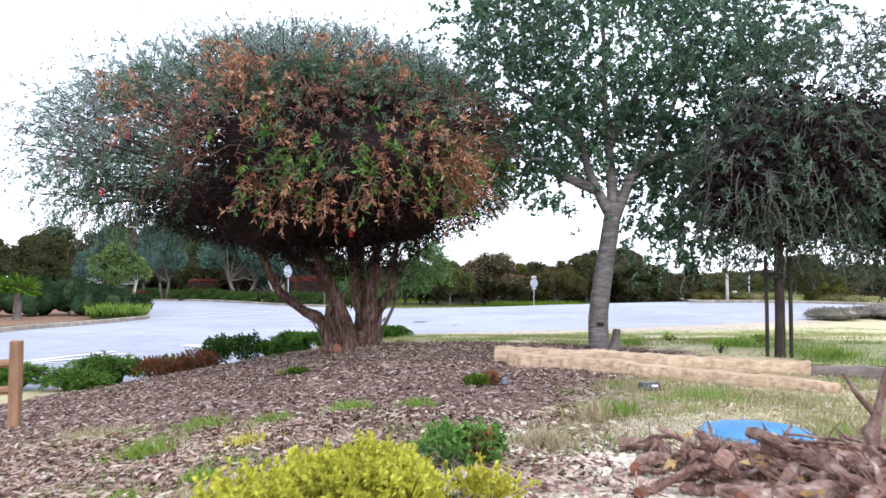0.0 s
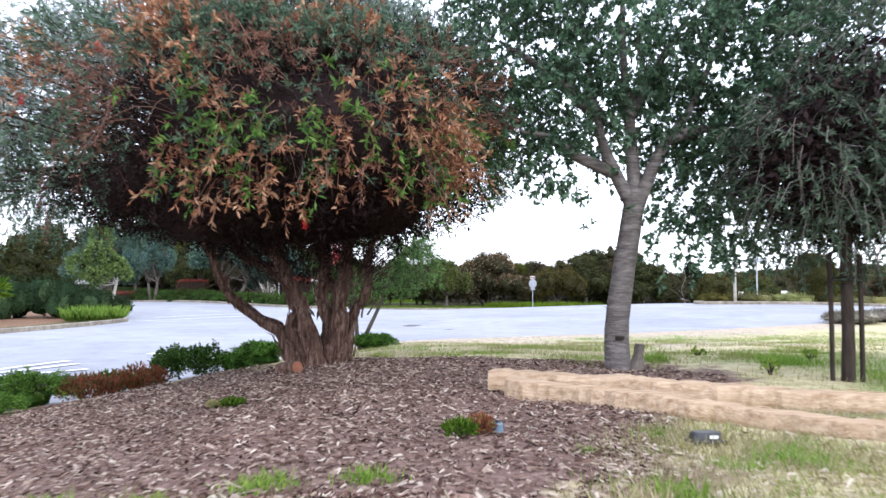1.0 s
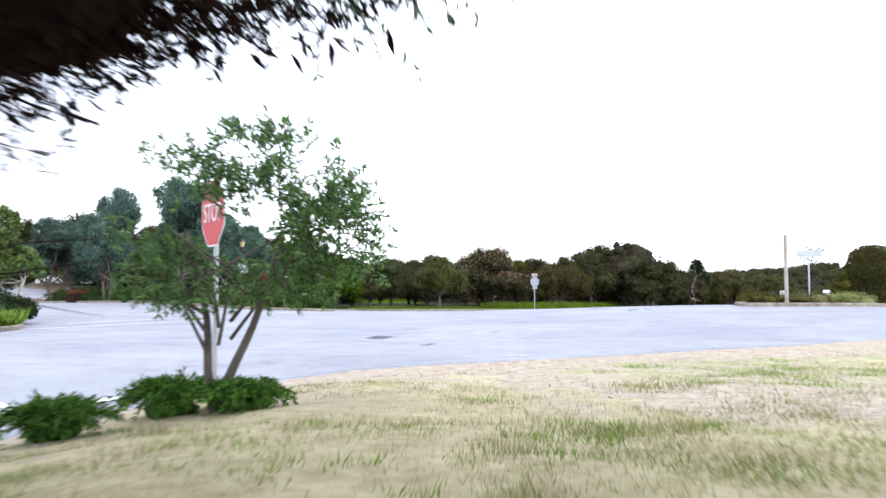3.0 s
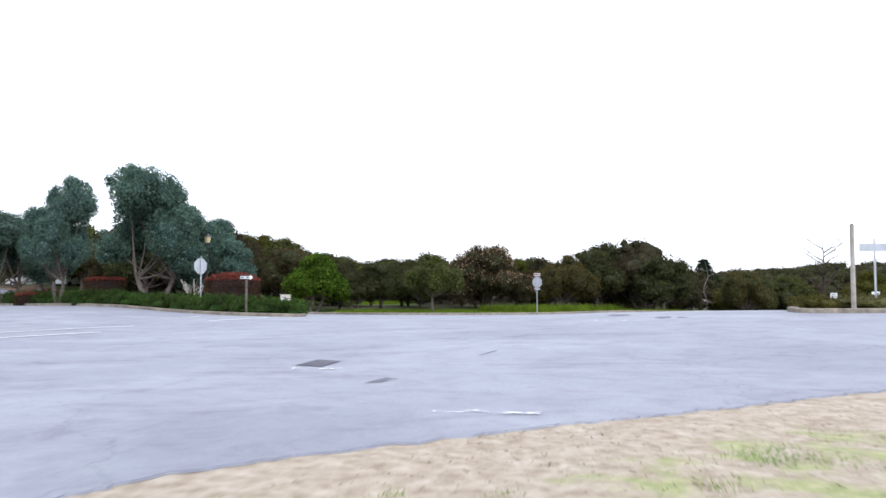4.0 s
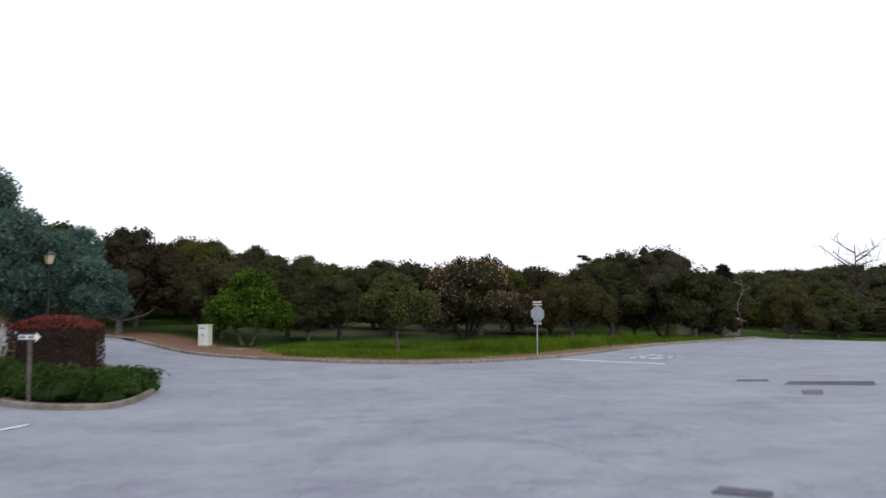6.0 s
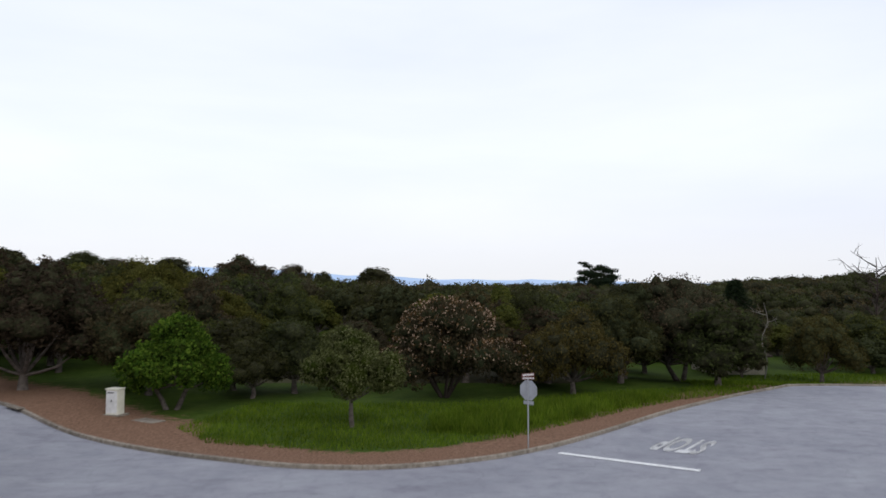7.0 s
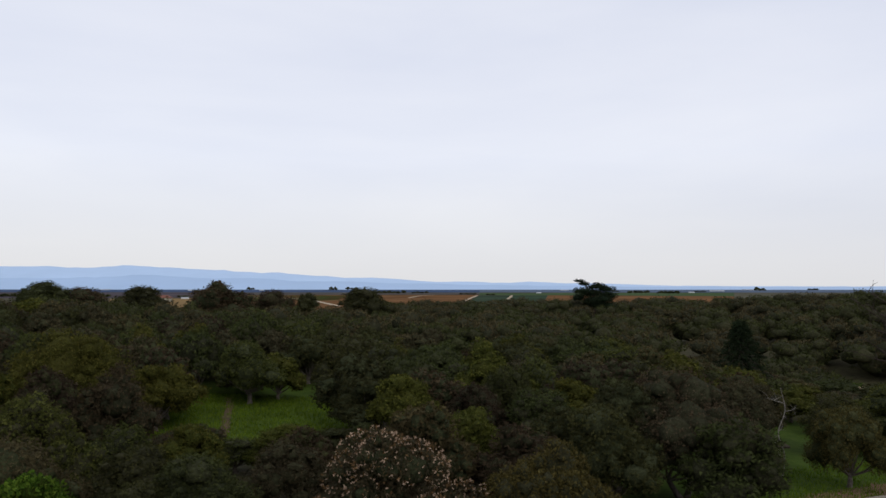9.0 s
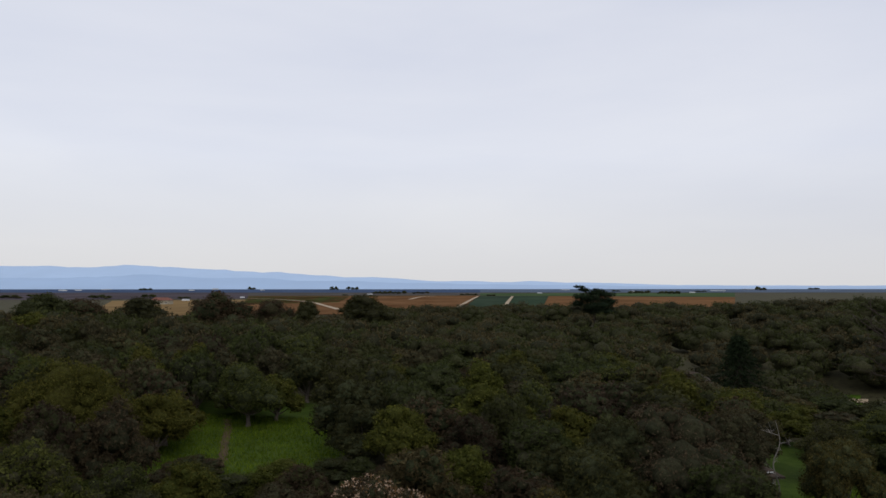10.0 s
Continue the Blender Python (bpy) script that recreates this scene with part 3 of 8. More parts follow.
def zg(x, y):
    """Height of the ground."""
    x, y = np.asarray(x, float), np.asarray(y, float)
    z = np.interp(y, *PROFILE)
    z = z - np.clip(-x - 0.6, 0, 4.2) * 0.12 * np.clip((22 - y) / 8, 0, 1)          # the garden falls away towards the road on the west
    z = z - 0.14 * np.exp(-((x + 4.3) / 1.5) ** 2 - ((y - 11) / 2.4) ** 2)
    z = z + 0.63 * np.exp(-((x - 14) / 14) ** 2 - ((y - 38) / 11) ** 2)
    z = z + 4.5 * np.exp(-((x + 75) / 55) ** 2 - ((y - 190) / 45) ** 2)
    z = z + 5.0 * np.exp(-((x - 165) / 62) ** 2 - ((y - 285) / 60) ** 2)
    z = z + 1.6 * np.exp(-((x + 50) / 16) ** 2 - ((y - 109) / 16) ** 2)
    z = z + np.clip(-x - 2, 0, 12) * 0.03 * np.clip((y - 32) / 14, 0, 1) * np.maximum(np.clip((64 - y) / 8, 0, 1), np.clip((-x - 11) / 5, 0, 1) * np.clip((140 - y) / 30, 0, 1))
    z = z - 7.5 * np.exp(-((x - 76) / 28) ** 2 - ((y - 170) / 32) ** 2)                  # a hollow with gardens east of the wood
    z = z + 0.26 * np.clip((-x - 9) / 8, 0, 1) * np.clip((y - 47) / 10, 0, 1) * np.clip((130 - y) / 30, 0, 1)
    z = z - np.clip((x - 14) / 22, 0, 1.5) * np.clip((y - 66) / 16, 0, 1) * 0.55 * np.clip((150 - y) / 40, 0, 1)
    z = z - 1.0 * np.clip((x - 12) / 12, 0, 1) * np.clip((y - 88) / 10, 0, 1) * np.clip((160 - y) / 30, 0, 1)
    return z


def gz(x, y):
    return float(zg(x, y))


NEAR_EDGE = [(-60, -24), (-40, -14), (-20, -4), (-12, 1), (-8.5, 4), (-6.4, 7), (-4.9, 9.6), (-3.4, 12.6), (-2.7, 15.2), (-1.8, 17.2), (-0.7, 18.6), (1.7, 20.2),
             (3.4, 21.1), (5.6, 22.3), (8.4, 23.5), (13.2, 26), (25, 32.5), (40, 38), (70, 43)]
RIGHT_ISLE = [(70, 48), (40, 42), (25, 38.2), (16, 36.4), (12.8, 36.2), (12.2, 37.2), (13.6, 39.4), (20, 44.6), (30, 53), (45, 66), (62, 76)]
FAR_KERB = [(62, 107), (46, 99.8), (36.6, 95.2), (32.2, 91.9), (27.3, 87.0), (22.2, 82.1), (16.83, 75.94), (12.54, 70.48), (9.37, 66.76), (6.9, 64.47), (4.8, 63.2), (2.85, 62.48), (0.93, 62.39), (-1.08, 62.74), (-3.31, 63.67), (-5.79, 64.88), (-8.75, 66.75), (-12.38, 69.35), (-17.31, 73.44), (-24.5, 78.5), (-34, 86.5), (-60, 108)]
NOSE_ISLE = [(-60, 99), (-40, 83), (-26, 71), (-17, 63), (-9.5, 57), (-7.06, 54.1), (-5.65, 50.33), (-5.38, 47.49), (-6.15, 46.73), (-7.53, 46.78), (-9.21, 47.73), (-11.4, 49.43), (-13.39, 50.82), (-17.2, 54.8), (-24.5, 60.4), (-40, 72), (-60, 88)]
LEFT_ISLE = [(-60, 72), (-40, 55), (-25, 43), (-15.5, 35), (-13, 32), (-12.4, 30), (-12.3, 25), (-13.2, 20), (-18, 11), (-28, 2), (-40, -4), (-60, -12)]


def line(pts, step=0.5):
    pts = np.array(pts, float)
    n = int(np.linalg.norm(np.diff(pts, axis=0), axis=1).sum() / step)
    return curve_pts(np.c_[pts, np.zeros(len(pts))], n)[:, :2]


rng = np.random.default_rng(3)
near_line = line(NEAR_EDGE, 0.35)
near_line[20:-20] += rng.normal(0, 0.035, near_line[20:-20].shape)
EDGES = [near_line, line(RIGHT_ISLE), line(FAR_KERB), line(NOSE_ISLE), line(LEFT_ISLE)]
OUTLINE = np.concatenate(EDGES)


def inside(x, y, poly):
    x, y = np.asarray(x, float), np.asarray(y, float)
    hit = np.zeros(x.shape, bool)
    px, py = poly[:, 0], poly[:, 1]
    qx, qy = np.roll(px, 1), np.roll(py, 1)
    for a, b, c, d in zip(px, py, qx, qy):
        if b == d:
            continue
        hit ^= ((b > y) != (d > y)) & (x < (c - a) * (y - b) / (d - b) + a)
    return hit


def away(x, y, pts):
    """Distance to the nearest of some points."""
    p = np.c_[np.ravel(x), np.ravel(y)]
    out = np.full(len(p), 1e9)
    for i in range(0, len(pts), 40):
        out = np.minimum(out, np.linalg.norm(p[:, None] - pts[None, i:i + 40], axis=2).min(1))
    return out


def lattice(x0, x1, y0, y1, s, jitter=0.25):
    gx, gy = np.meshgrid(np.arange(x0, x1, s), np.arange(y0, y1, s))
    p = np.c_[gx.ravel(), gy.ravel()]
    return p + rng.uniform(-jitter, jitter, p.shape) * s


near_pts = lattice(-7, 8, -2, 22, 0.22)
mid_pts = lattice(-60, 62, -24, 130, 2.2)
mid_pts = mid_pts[~((mid_pts[:, 0] > -7) & (mid_pts[:, 0] < 8) & (mid_pts[:, 1] > -2) & (mid_pts[:, 1] < 22))]
verge_pts = np.concatenate([lattice(-26, 34, 62, 90, 0.7), lattice(-24, -4, 98, 128, 0.6)])
rings = np.array([(r * math.cos(a), r * math.sin(a) + 0.3) for r in (150, 190, 240, 310, 400, 600, 1000, 1800, 3200, 4900)
                  for a in np.linspace(0, 2 * np.pi, 64, endpoint=False)])
hollow_pts = lattice(64, 240, 131, 340, 7.0)
hollow_pts = np.concatenate([hollow_pts, lattice(20, 64, 131, 230, 7.0), lattice(-110, -60, 70, 130, 7.0)])
cloud_pts = np.concatenate([near_pts, mid_pts, verge_pts, hollow_pts])
cloud_pts = cloud_pts[away(cloud_pts[:, 0], cloud_pts[:, 1], OUTLINE) > 0.12]
all_pts = np.concatenate([OUTLINE, cloud_pts, rings])
no = len(OUTLINE)
cv, ce, cf, *_rest = delaunay_2d_cdt([Vector(p) for p in all_pts.tolist()], [(i, (i + 1) % no) for i in range(no)], [], 0, 1e-5)
V2 = np.array([v[:] for v in cv])
F2 = np.array([f for f in cf if len(f) == 3])
mid2 = V2[F2].mean(1)
is_road = inside(mid2[:, 0], mid2[:, 1], OUTLINE)
Z2 = zg(V2[:, 0], V2[:, 1])


def sheet(name, faces, z, material, label, category):
    used, inv = np.unique(faces, return_inverse=True)
    g = Geo().add(np.c_[V2[used], z[used]], inv.reshape(-1, 3))
    ob = part(name, g, material, smooth=True)
    tagged(ob, label, category, kind="structure")
    return ob, V2[used]


small = 0.02 * np.sin(V2[:, 0] * 3.1 + 1.3 * np.sin(V2[:, 1] * 2.3)) * np.sin(V2[:, 1] * 2.7)
on_edge = away(V2[:, 0], V2[:, 1], OUTLINE) < 0.1
relief = np.where(on_edge | (np.hypot(V2[:, 0], V2[:, 1]) > 200), 0, small)
road, _p = sheet("road", F2[is_road], Z2, M_ASPHALT, "wide worn pale grey asphalt road junction", "road")
ground, gp = sheet("ground", F2[~is_road], Z2 + relief, M_SOIL, "garden soil, dry grass, verge and meadow round a road", "ground")
gx, gy = gp[:, 0], gp[:, 1]
d_near = away(gx, gy, near_line)
d_far = away(gx, gy, EDGES[2])
south = (gy < 44) & (gx > -20) & (gx < 62) & (d_near < 45) & (away(gx, gy, EDGES[1]) > 1.5) & (away(gx, gy, EDGES[4]) > 3)
MULCH = np.array([(-6.2, 3.2), (-3.5, 2.6), (-1, 3.0), (0.5, 3.6), (1.0, 4.6), (1.3, 5.6), (1.9, 6.6), (2.6, 8.0), (2.2, 9.0), (0.5, 9.55), (-1.2, 10.0), (-2.2, 11.4), (-3.1, 11.6), (-3.8, 10.4), (-4.4, 8.6), (-5.2, 6.2)])
in_mulch = inside(gx, gy, MULCH)
d_mulch = away(gx, gy, line(np.vstack([MULCH, MULCH[:1]]), 0.2))
m_mulch = np.where(in_mulch, 0.55 + np.clip(d_mulch, 0, 0.8) * 0.5, 0.55 - d_mulch * 0.6)
m_mulch = np.where((gy < 4.6) & in_mulch, m_mulch * 0.75, m_mulch)
m_dry = np.where(south, 0.75, 0.0)
m_sand = np.where(south & (gy > 12), 1.1 - d_near * 0.2 - 0.25 * (np.sin(gx * 1.1 + gy * 0.7) > 0.3), 0)
m_lawn = np.where((gy > 60) & (gy < 130) & (gx < 45), 0.9, 0.35)
m_lawn = np.where(south, np.where(gx > 4, 0.8, 0.6), m_lawn)
m_lawn = np.where((gy > 87) & ~((gx > -26) & (gx < -1) & (gy > 100) & (gy < 132)), 0.2, m_lawn)
m_lawn = np.where((gx < -14) & (gy > 56) & (gy < 118), 0.9, m_lawn)
m_verge = np.where(gy > 58, np.clip(1.5 - d_far * np.where(gx < -6, 0.19, 0.34), 0, 1), 0)
m_verge = np.where((gy > 45) & (gx < -6) & (away(gx, gy, EDGES[3]) < 1.6) & (gy < 100) & (d_far > 6), 0.8, m_verge)
m_verge = np.where((gx < -14) & (away(gx, gy, EDGES[4]) < 7) & (d_near > 6), 0.9, m_verge)
GREEN_ZONE = np.array([(2.1, 18.6), (3.9, 19.9), (7, 20.8), (12, 22), (12, 17), (5.5, 15.6), (3.4, 16.4), (2.7, 17.6)])
m_sand = np.where(gx > 7, m_sand - np.clip((gx - 7) * 0.06, 0, 0.45), m_sand)
m_sand = np.where(south & (gx > 1.2) & (gx < 14), np.maximum(m_sand, 0.68 * np.clip((gy - 11) * 0.4, 0, 1) - np.clip((gx - 5.5) * 0.14, 0, 1)), m_sand)
m_lawn = np.where((gx > 14) & (gx < 75) & (gy > 60) & (gy < 126), 0.85, m_lawn)
STRAW_ZONE = np.array([(-2.2, 15.4), (-1.2, 16.5), (0.3, 16.9), (1.3, 16.0), (1.9, 15.0), (2.2, 13.0), (2.6, 11.0), (1.0, 10.2), (-2.6, 10.4)])
LUSH_ZONE = np.array([(2.7, 6.4), (3.6, 7.4), (3.9, 8.6), (3.0, 9.4), (4.6, 10.2), (9, 10.2), (9, 5.6), (4.5, 5.4)])
near_zone = lambda poly, full, fall: np.where(inside(gx, gy, poly), full, full - away(gx, gy, line(np.vstack([poly, poly[:1]]), 0.2)) * fall)
m_straw = np.where(south, near_zone(STRAW_ZONE, 0.5, 0.5), 0)
m_thin = np.where(south, np.maximum(near_zone(GREEN_ZONE, 0.45, 0.4), near_zone(LUSH_ZONE, 0.62, 0.5)), 0)
m_grit = np.clip(1.1 - np.hypot((gx - 0.9) / 1.5, (gy - 2.6) / 1.6) * 0.6, 0, 1)
for name, val in (("mulch", m_mulch), ("dry", m_dry), ("sand", m_sand), ("straw", m_straw), ("thin", m_thin), ("lawn", m_lawn), ("verge", m_verge), ("grit", m_grit)):
    at = ground.data.attributes.new(name, "FLOAT", "POINT")
    at.data.foreach_set("value", np.clip(val, 0, 1.2).astype(np.float32))


def kerb(pts, name_label, height=0.14, width=0.16, start=0, stop=None):
    """A concrete kerb laid along a road edge, with the land on its left hand as the points run."""
    p = pts[start:stop]
    t = unit(np.gradient(p, axis=0))
    nrm = np.c_[t[:, 1], -t[:, 0]]
    g = Geo()
    prof = [(0.0, -0.05), (0.012, height - 0.02), (0.035, height), (width, height + 0.005), (width + 0.01, -0.05)]
    z = zg(p[:, 0], p[:, 1])
    v = np.stack([np.c_[p + nrm * a, z + b] for a, b in prof], 1)
    n, k = len(p), len(prof)
    i = np.arange(n - 1)[:, None] * k + np.arange(k - 1)
    g.add(v.reshape(-1, 3), np.stack([i, i + 1, i + 1 + k, i + k], -1).reshape(-1, 4))
    ob = part("kerb", g, M_KERB, smooth=False)
    return tagged(ob, name_label, "kerb", kind="structure")


kerb(EDGES[1], "weathered concrete kerb round the planted island")
kerb(EDGES[2], "brown weathered concrete kerb along the wooded verge")
kerb(EDGES[3], "pale concrete kerb round the juniper bed")
kerb(EDGES[4], "pale concrete kerb of the shrub island")


def dark_edge_strip(p):
    """A thin dark strip of uneven width along the edge of the asphalt, beside the sand."""
    t = unit(np.gradient(p, axis=0))
    nrm = np.c_[t[:, 1], -t[:, 0]]
    w = 0.012 + 0.02 * np.sin(np.arange(len(p)) * 2.3) * np.sin(np.arange(len(p)) * 0.7)
    z = zg(p[:, 0], p[:, 1]) + 0.016
    v = np.concatenate([np.c_[p - nrm * 0.015, z], np.c_[p + nrm * w[:, None], z]])
    n = len(p)
    i = np.arange(n - 1)
    g = Geo().add(v, np.stack([i + 1, i, i + n, i + n + 1], 1))
    return tagged(part("asphalt_edge", g, M_STAIN), "thin dark strip along the edge of the asphalt", "road edge", kind="structure")


dark_edge_strip(near_line[100:-90])


# ---- painted lines and plates on the road ----
def decal(name, corners, material, label, category, lift=0.009, cells=6):
    """A thin painted or inlaid quadrilateral that follows the road."""
    a, b, c, d = [np.array(q, float) for q in corners]
    g = Geo()
    u = np.linspace(0, 1, cells + 1)
    pts = np.array([[(a * (1 - s) + b * s) * (1 - t) + (d * (1 - s) + c * s) * t for s in u] for t in (0, 0.5, 1)])
    top = np.c_[pts.reshape(-1, 2), zg(pts[..., 0].ravel(), pts[..., 1].ravel()) + lift + 0.002]
    n = cells + 1
    i = np.arange(2)[:, None] * n + np.arange(cells)
    g.add(top, np.stack([i, i + 1, i + 1 + n, i + n], -1).reshape(-1, 4))
    ob = part(name, g, material)
    return tagged(ob, label, category, kind="structure")


def stripe(p, q, width, label, name="road_line", material=None):
    p, q = np.array(p, float), np.array(q, float)
    t = unit(q - p)
    s = np.array([-t[1], t[0]]) * width / 2
    return decal(name, (p - s, q - s, q + s, p + s), material or M_ROADPAINT, label, "road marking", 0.014, max(4, int(np.linalg.norm(q - p))))


stripe((8.9, 65.21), (13.2, 62.21), 0.32, "white painted stop line across the lane", "stop_line")
stripe((-7.58, 41.17), (-6.16, 44.56), 0.12, "thin white painted lane line")
stripe((-9.18, 43.82), (-8.99, 44.53), 0.1, "thin white painted lane line")
stripe((-8.23, 13.63), (-7.35, 16.31), 0.16, "worn white crossing bar on the road")
stripe((-7.99, 13.09), (-6.89, 15.78), 0.16, "worn white crossing bar on the road")
stripe((-8.04, 12.76), (-6.27, 14.88), 0.16, "worn white crossing bar on the road")
stripe((-6.83, 10.53), (-4.75, 12.01), 0.16, "worn white crossing bar on the road")
stripe((-6.39, 9.88), (-3.92, 10.49), 0.16, "worn white crossing bar on the road")
stripe((-6.3, 17.95), (-4.05, 16.3), 0.45, "broad white painted line on the road")
stripe((-3.45, 16.6), (-2.5, 17.0), 0.34, "broad white painted line on the road")
stripe((-12.69, 30.84), (-8.80, 35.19), 0.14, "thin white painted lane line")
stripe((-12.54, 33.87), (-10.30, 36.75), 0.1, "thin white painted lane line")
stripe((-10.30, 36.78), (-8.98, 38.02), 0.12, "thin white painted lane line")
decal("road_plate", ((-1.3, 25.9), (-0.83, 25.67), (-0.63, 26.5), (-1.08, 26.79)), M_PATCH, "dark rectangular steel plate set in the road", "road plate")
decal("road_plate", ((0.04, 23.62), (0.29, 23.76), (0.51, 24.07), (0.32, 24.22)), M_STAIN, "small dark patch in the road", "road plate")
decal("road_plate", ((6.52, 38.02), (7.18, 37.67), (7.33, 37.96), (6.76, 38.31)), M_PATCH, "dark plate set in the road", "road plate")
decal("road_plate", ((7.47, 36.06), (7.46, 35.15), (7.8, 35.41), (8.08, 36.04)), M_STAIN, "dark oil-stained asphalt patch", "road plate")
decal("road_plate", ((14.45, 53.03), (17.35, 52.73), (18.21, 54.29), (15.18, 54.21)), M_PATCH, "long dark asphalt patch", "road plate")
decal("road_plate", ((13.27, 54.21), (14.48, 54.2), (14.76, 54.98), (13.69, 54.99)), M_PATCH, "short dark asphalt patch", "road plate")
decal("road_plate", ((1.76, 27.22), (1.82, 27.19), (2.18, 27.96), (2.13, 27.98)), M_STAIN, "narrow dark tar patch", "road plate")
decal("road_plate", ((13.32, 49.43), (13.93, 49.42), (14.72, 51.06), (14.05, 51.05)), M_STAIN, "small dark asphalt patch", "road plate")
decal("road_plate", ((8.02, 35.63), (8.07, 35.22), (8.4, 35.52), (8.23, 35.74)), M_STAIN, "dark oil stain on the asphalt", "road plate")
stripe((6.25, 35.83), (6.46, 35.6), 0.25, "worn white paint mark", material=M_SCUFF)
stripe((6.39, 35.24), (6.55, 34.85), 0.4, "worn white paint mark", material=M_SCUFF)
stripe((5.49, 35.37), (5.96, 35.36), 0.35, "worn white paint mark", material=M_SCUFF)
stripe((1.02, 21.38), (2.1, 21.2), 0.2, "worn white paint mark", material=M_SCUFF)
stripe((-1.3, 25.45), (-0.5, 25.3), 0.32, "worn white paint mark beside a plate", material=M_SCUFF)


def glyph(text, size, material, name, label, category, m, parent=None, depth=0.004, bold=0.0):
    cu = bpy.data.curves.new(name, "FONT")
    cu.body, cu.size, cu.align_x, cu.align_y, cu.extrude, cu.offset = text, size, "CENTER", "CENTER", depth, bold
    tmp = new("lettering", cu)
    me = bpy.data.meshes.new_from_object(tmp.evaluated_get(bpy.context.evaluated_depsgraph_get()))
    bpy.data.objects.remove(tmp)
    ob = part(name, me, material, parent, label)
    ob.matrix_basis = m
    return tagged(ob, label, category)


# STOP, painted tall on the lane for traffic that comes from the wood
bar_way = unit(np.array([4.30, -3.00]))
stop_c = np.array([14.2, 66.8])
ang = math.atan2(-bar_way[1], -bar_way[0])
slope_m = Matrix.Translation((*stop_c, gz(*stop_c) + 0.012)) @ Matrix.Rotation(ang, 4, "Z") @ Matrix.Rotation(radians(-0.9), 4, "X") @ Matrix.Diagonal((0.195, 1.0, 1, 1))
word = tagged(glyph("STOP", 4.1, M_ROADPAINT, "stop_lettering", "white STOP lettering painted on asphalt", "road marking", slope_m, bold=0.145), kind="structure")
bm = bmesh.new()
bm.from_mesh(word.data)
bm.transform(slope_m)
bmesh.ops.subdivide_edges(bm, edges=[e for e in bm.edges if e.calc_length() > 0.5], cuts=3)
for v in bm.verts:
    v.co.z = gz(v.co.x, v.co.y) + 0.02
bm.to_mesh(word.data)
bm.free()
word.matrix_basis = Matrix()


# ---- trees ----
def limb(geo, pts, r0, r1, rng, sides=8, rough=0.08, n=10):
    p = curve_pts(pts, n)
    tube(geo, p, np.linspace(r0, r1, n), sides, rough, rng)
    return p


def crown_mesh(rng, lobes, count, size, droop=0.2, core=0.72, shell=(0.66, 1.16), slim=0.6, low=-1.0, clumps=9, tri=False):
    """A crown of lobes, each billowing in smaller clumps: the twiggy inside, mostly coloured darker as shade, and
    leaves over all of it.
    """
    g, inner = Geo(), Geo()
    subs = []
    for c, r in lobes:
        c, r = np.array(c), np.array(r)
        lump(inner, c, r * core, rng, 0.07, False)
        for u in unit(rng.standard_normal((clumps, 3)) + [0, 0, 0.3]):
            q = r * rng.uniform(0.2, 0.5)
            q = np.maximum(q, q.mean() * 0.7)
            m = c + u * (r - q * rng.uniform(0.55, 0.9))
            subs.append((m, q))
            if q[0] > 0.32 * r[0]:
                lump(inner, m, q * 0.7, rng, 0.12, False)
    p, o = on_lobes(rng, subs + [(c, np.array(r) * 0.88) for c, r in lobes], count, shell, low)
    way = o * 0.5 + rng.standard_normal((count, 3)) * 0.75 + np.array([0, 0, -droop])
    L = rng.uniform(0.6, 1.5, count) * size
    leaves(g, p - unit(way) * L[:, None] * 0.4, way, L, L * slim, rng, 0.15, o * 0.6, tri)
    return g, inner


LOBES = {}
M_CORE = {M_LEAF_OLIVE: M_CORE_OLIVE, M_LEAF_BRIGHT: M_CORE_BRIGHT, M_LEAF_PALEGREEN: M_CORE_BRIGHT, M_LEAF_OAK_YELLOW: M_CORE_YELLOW}


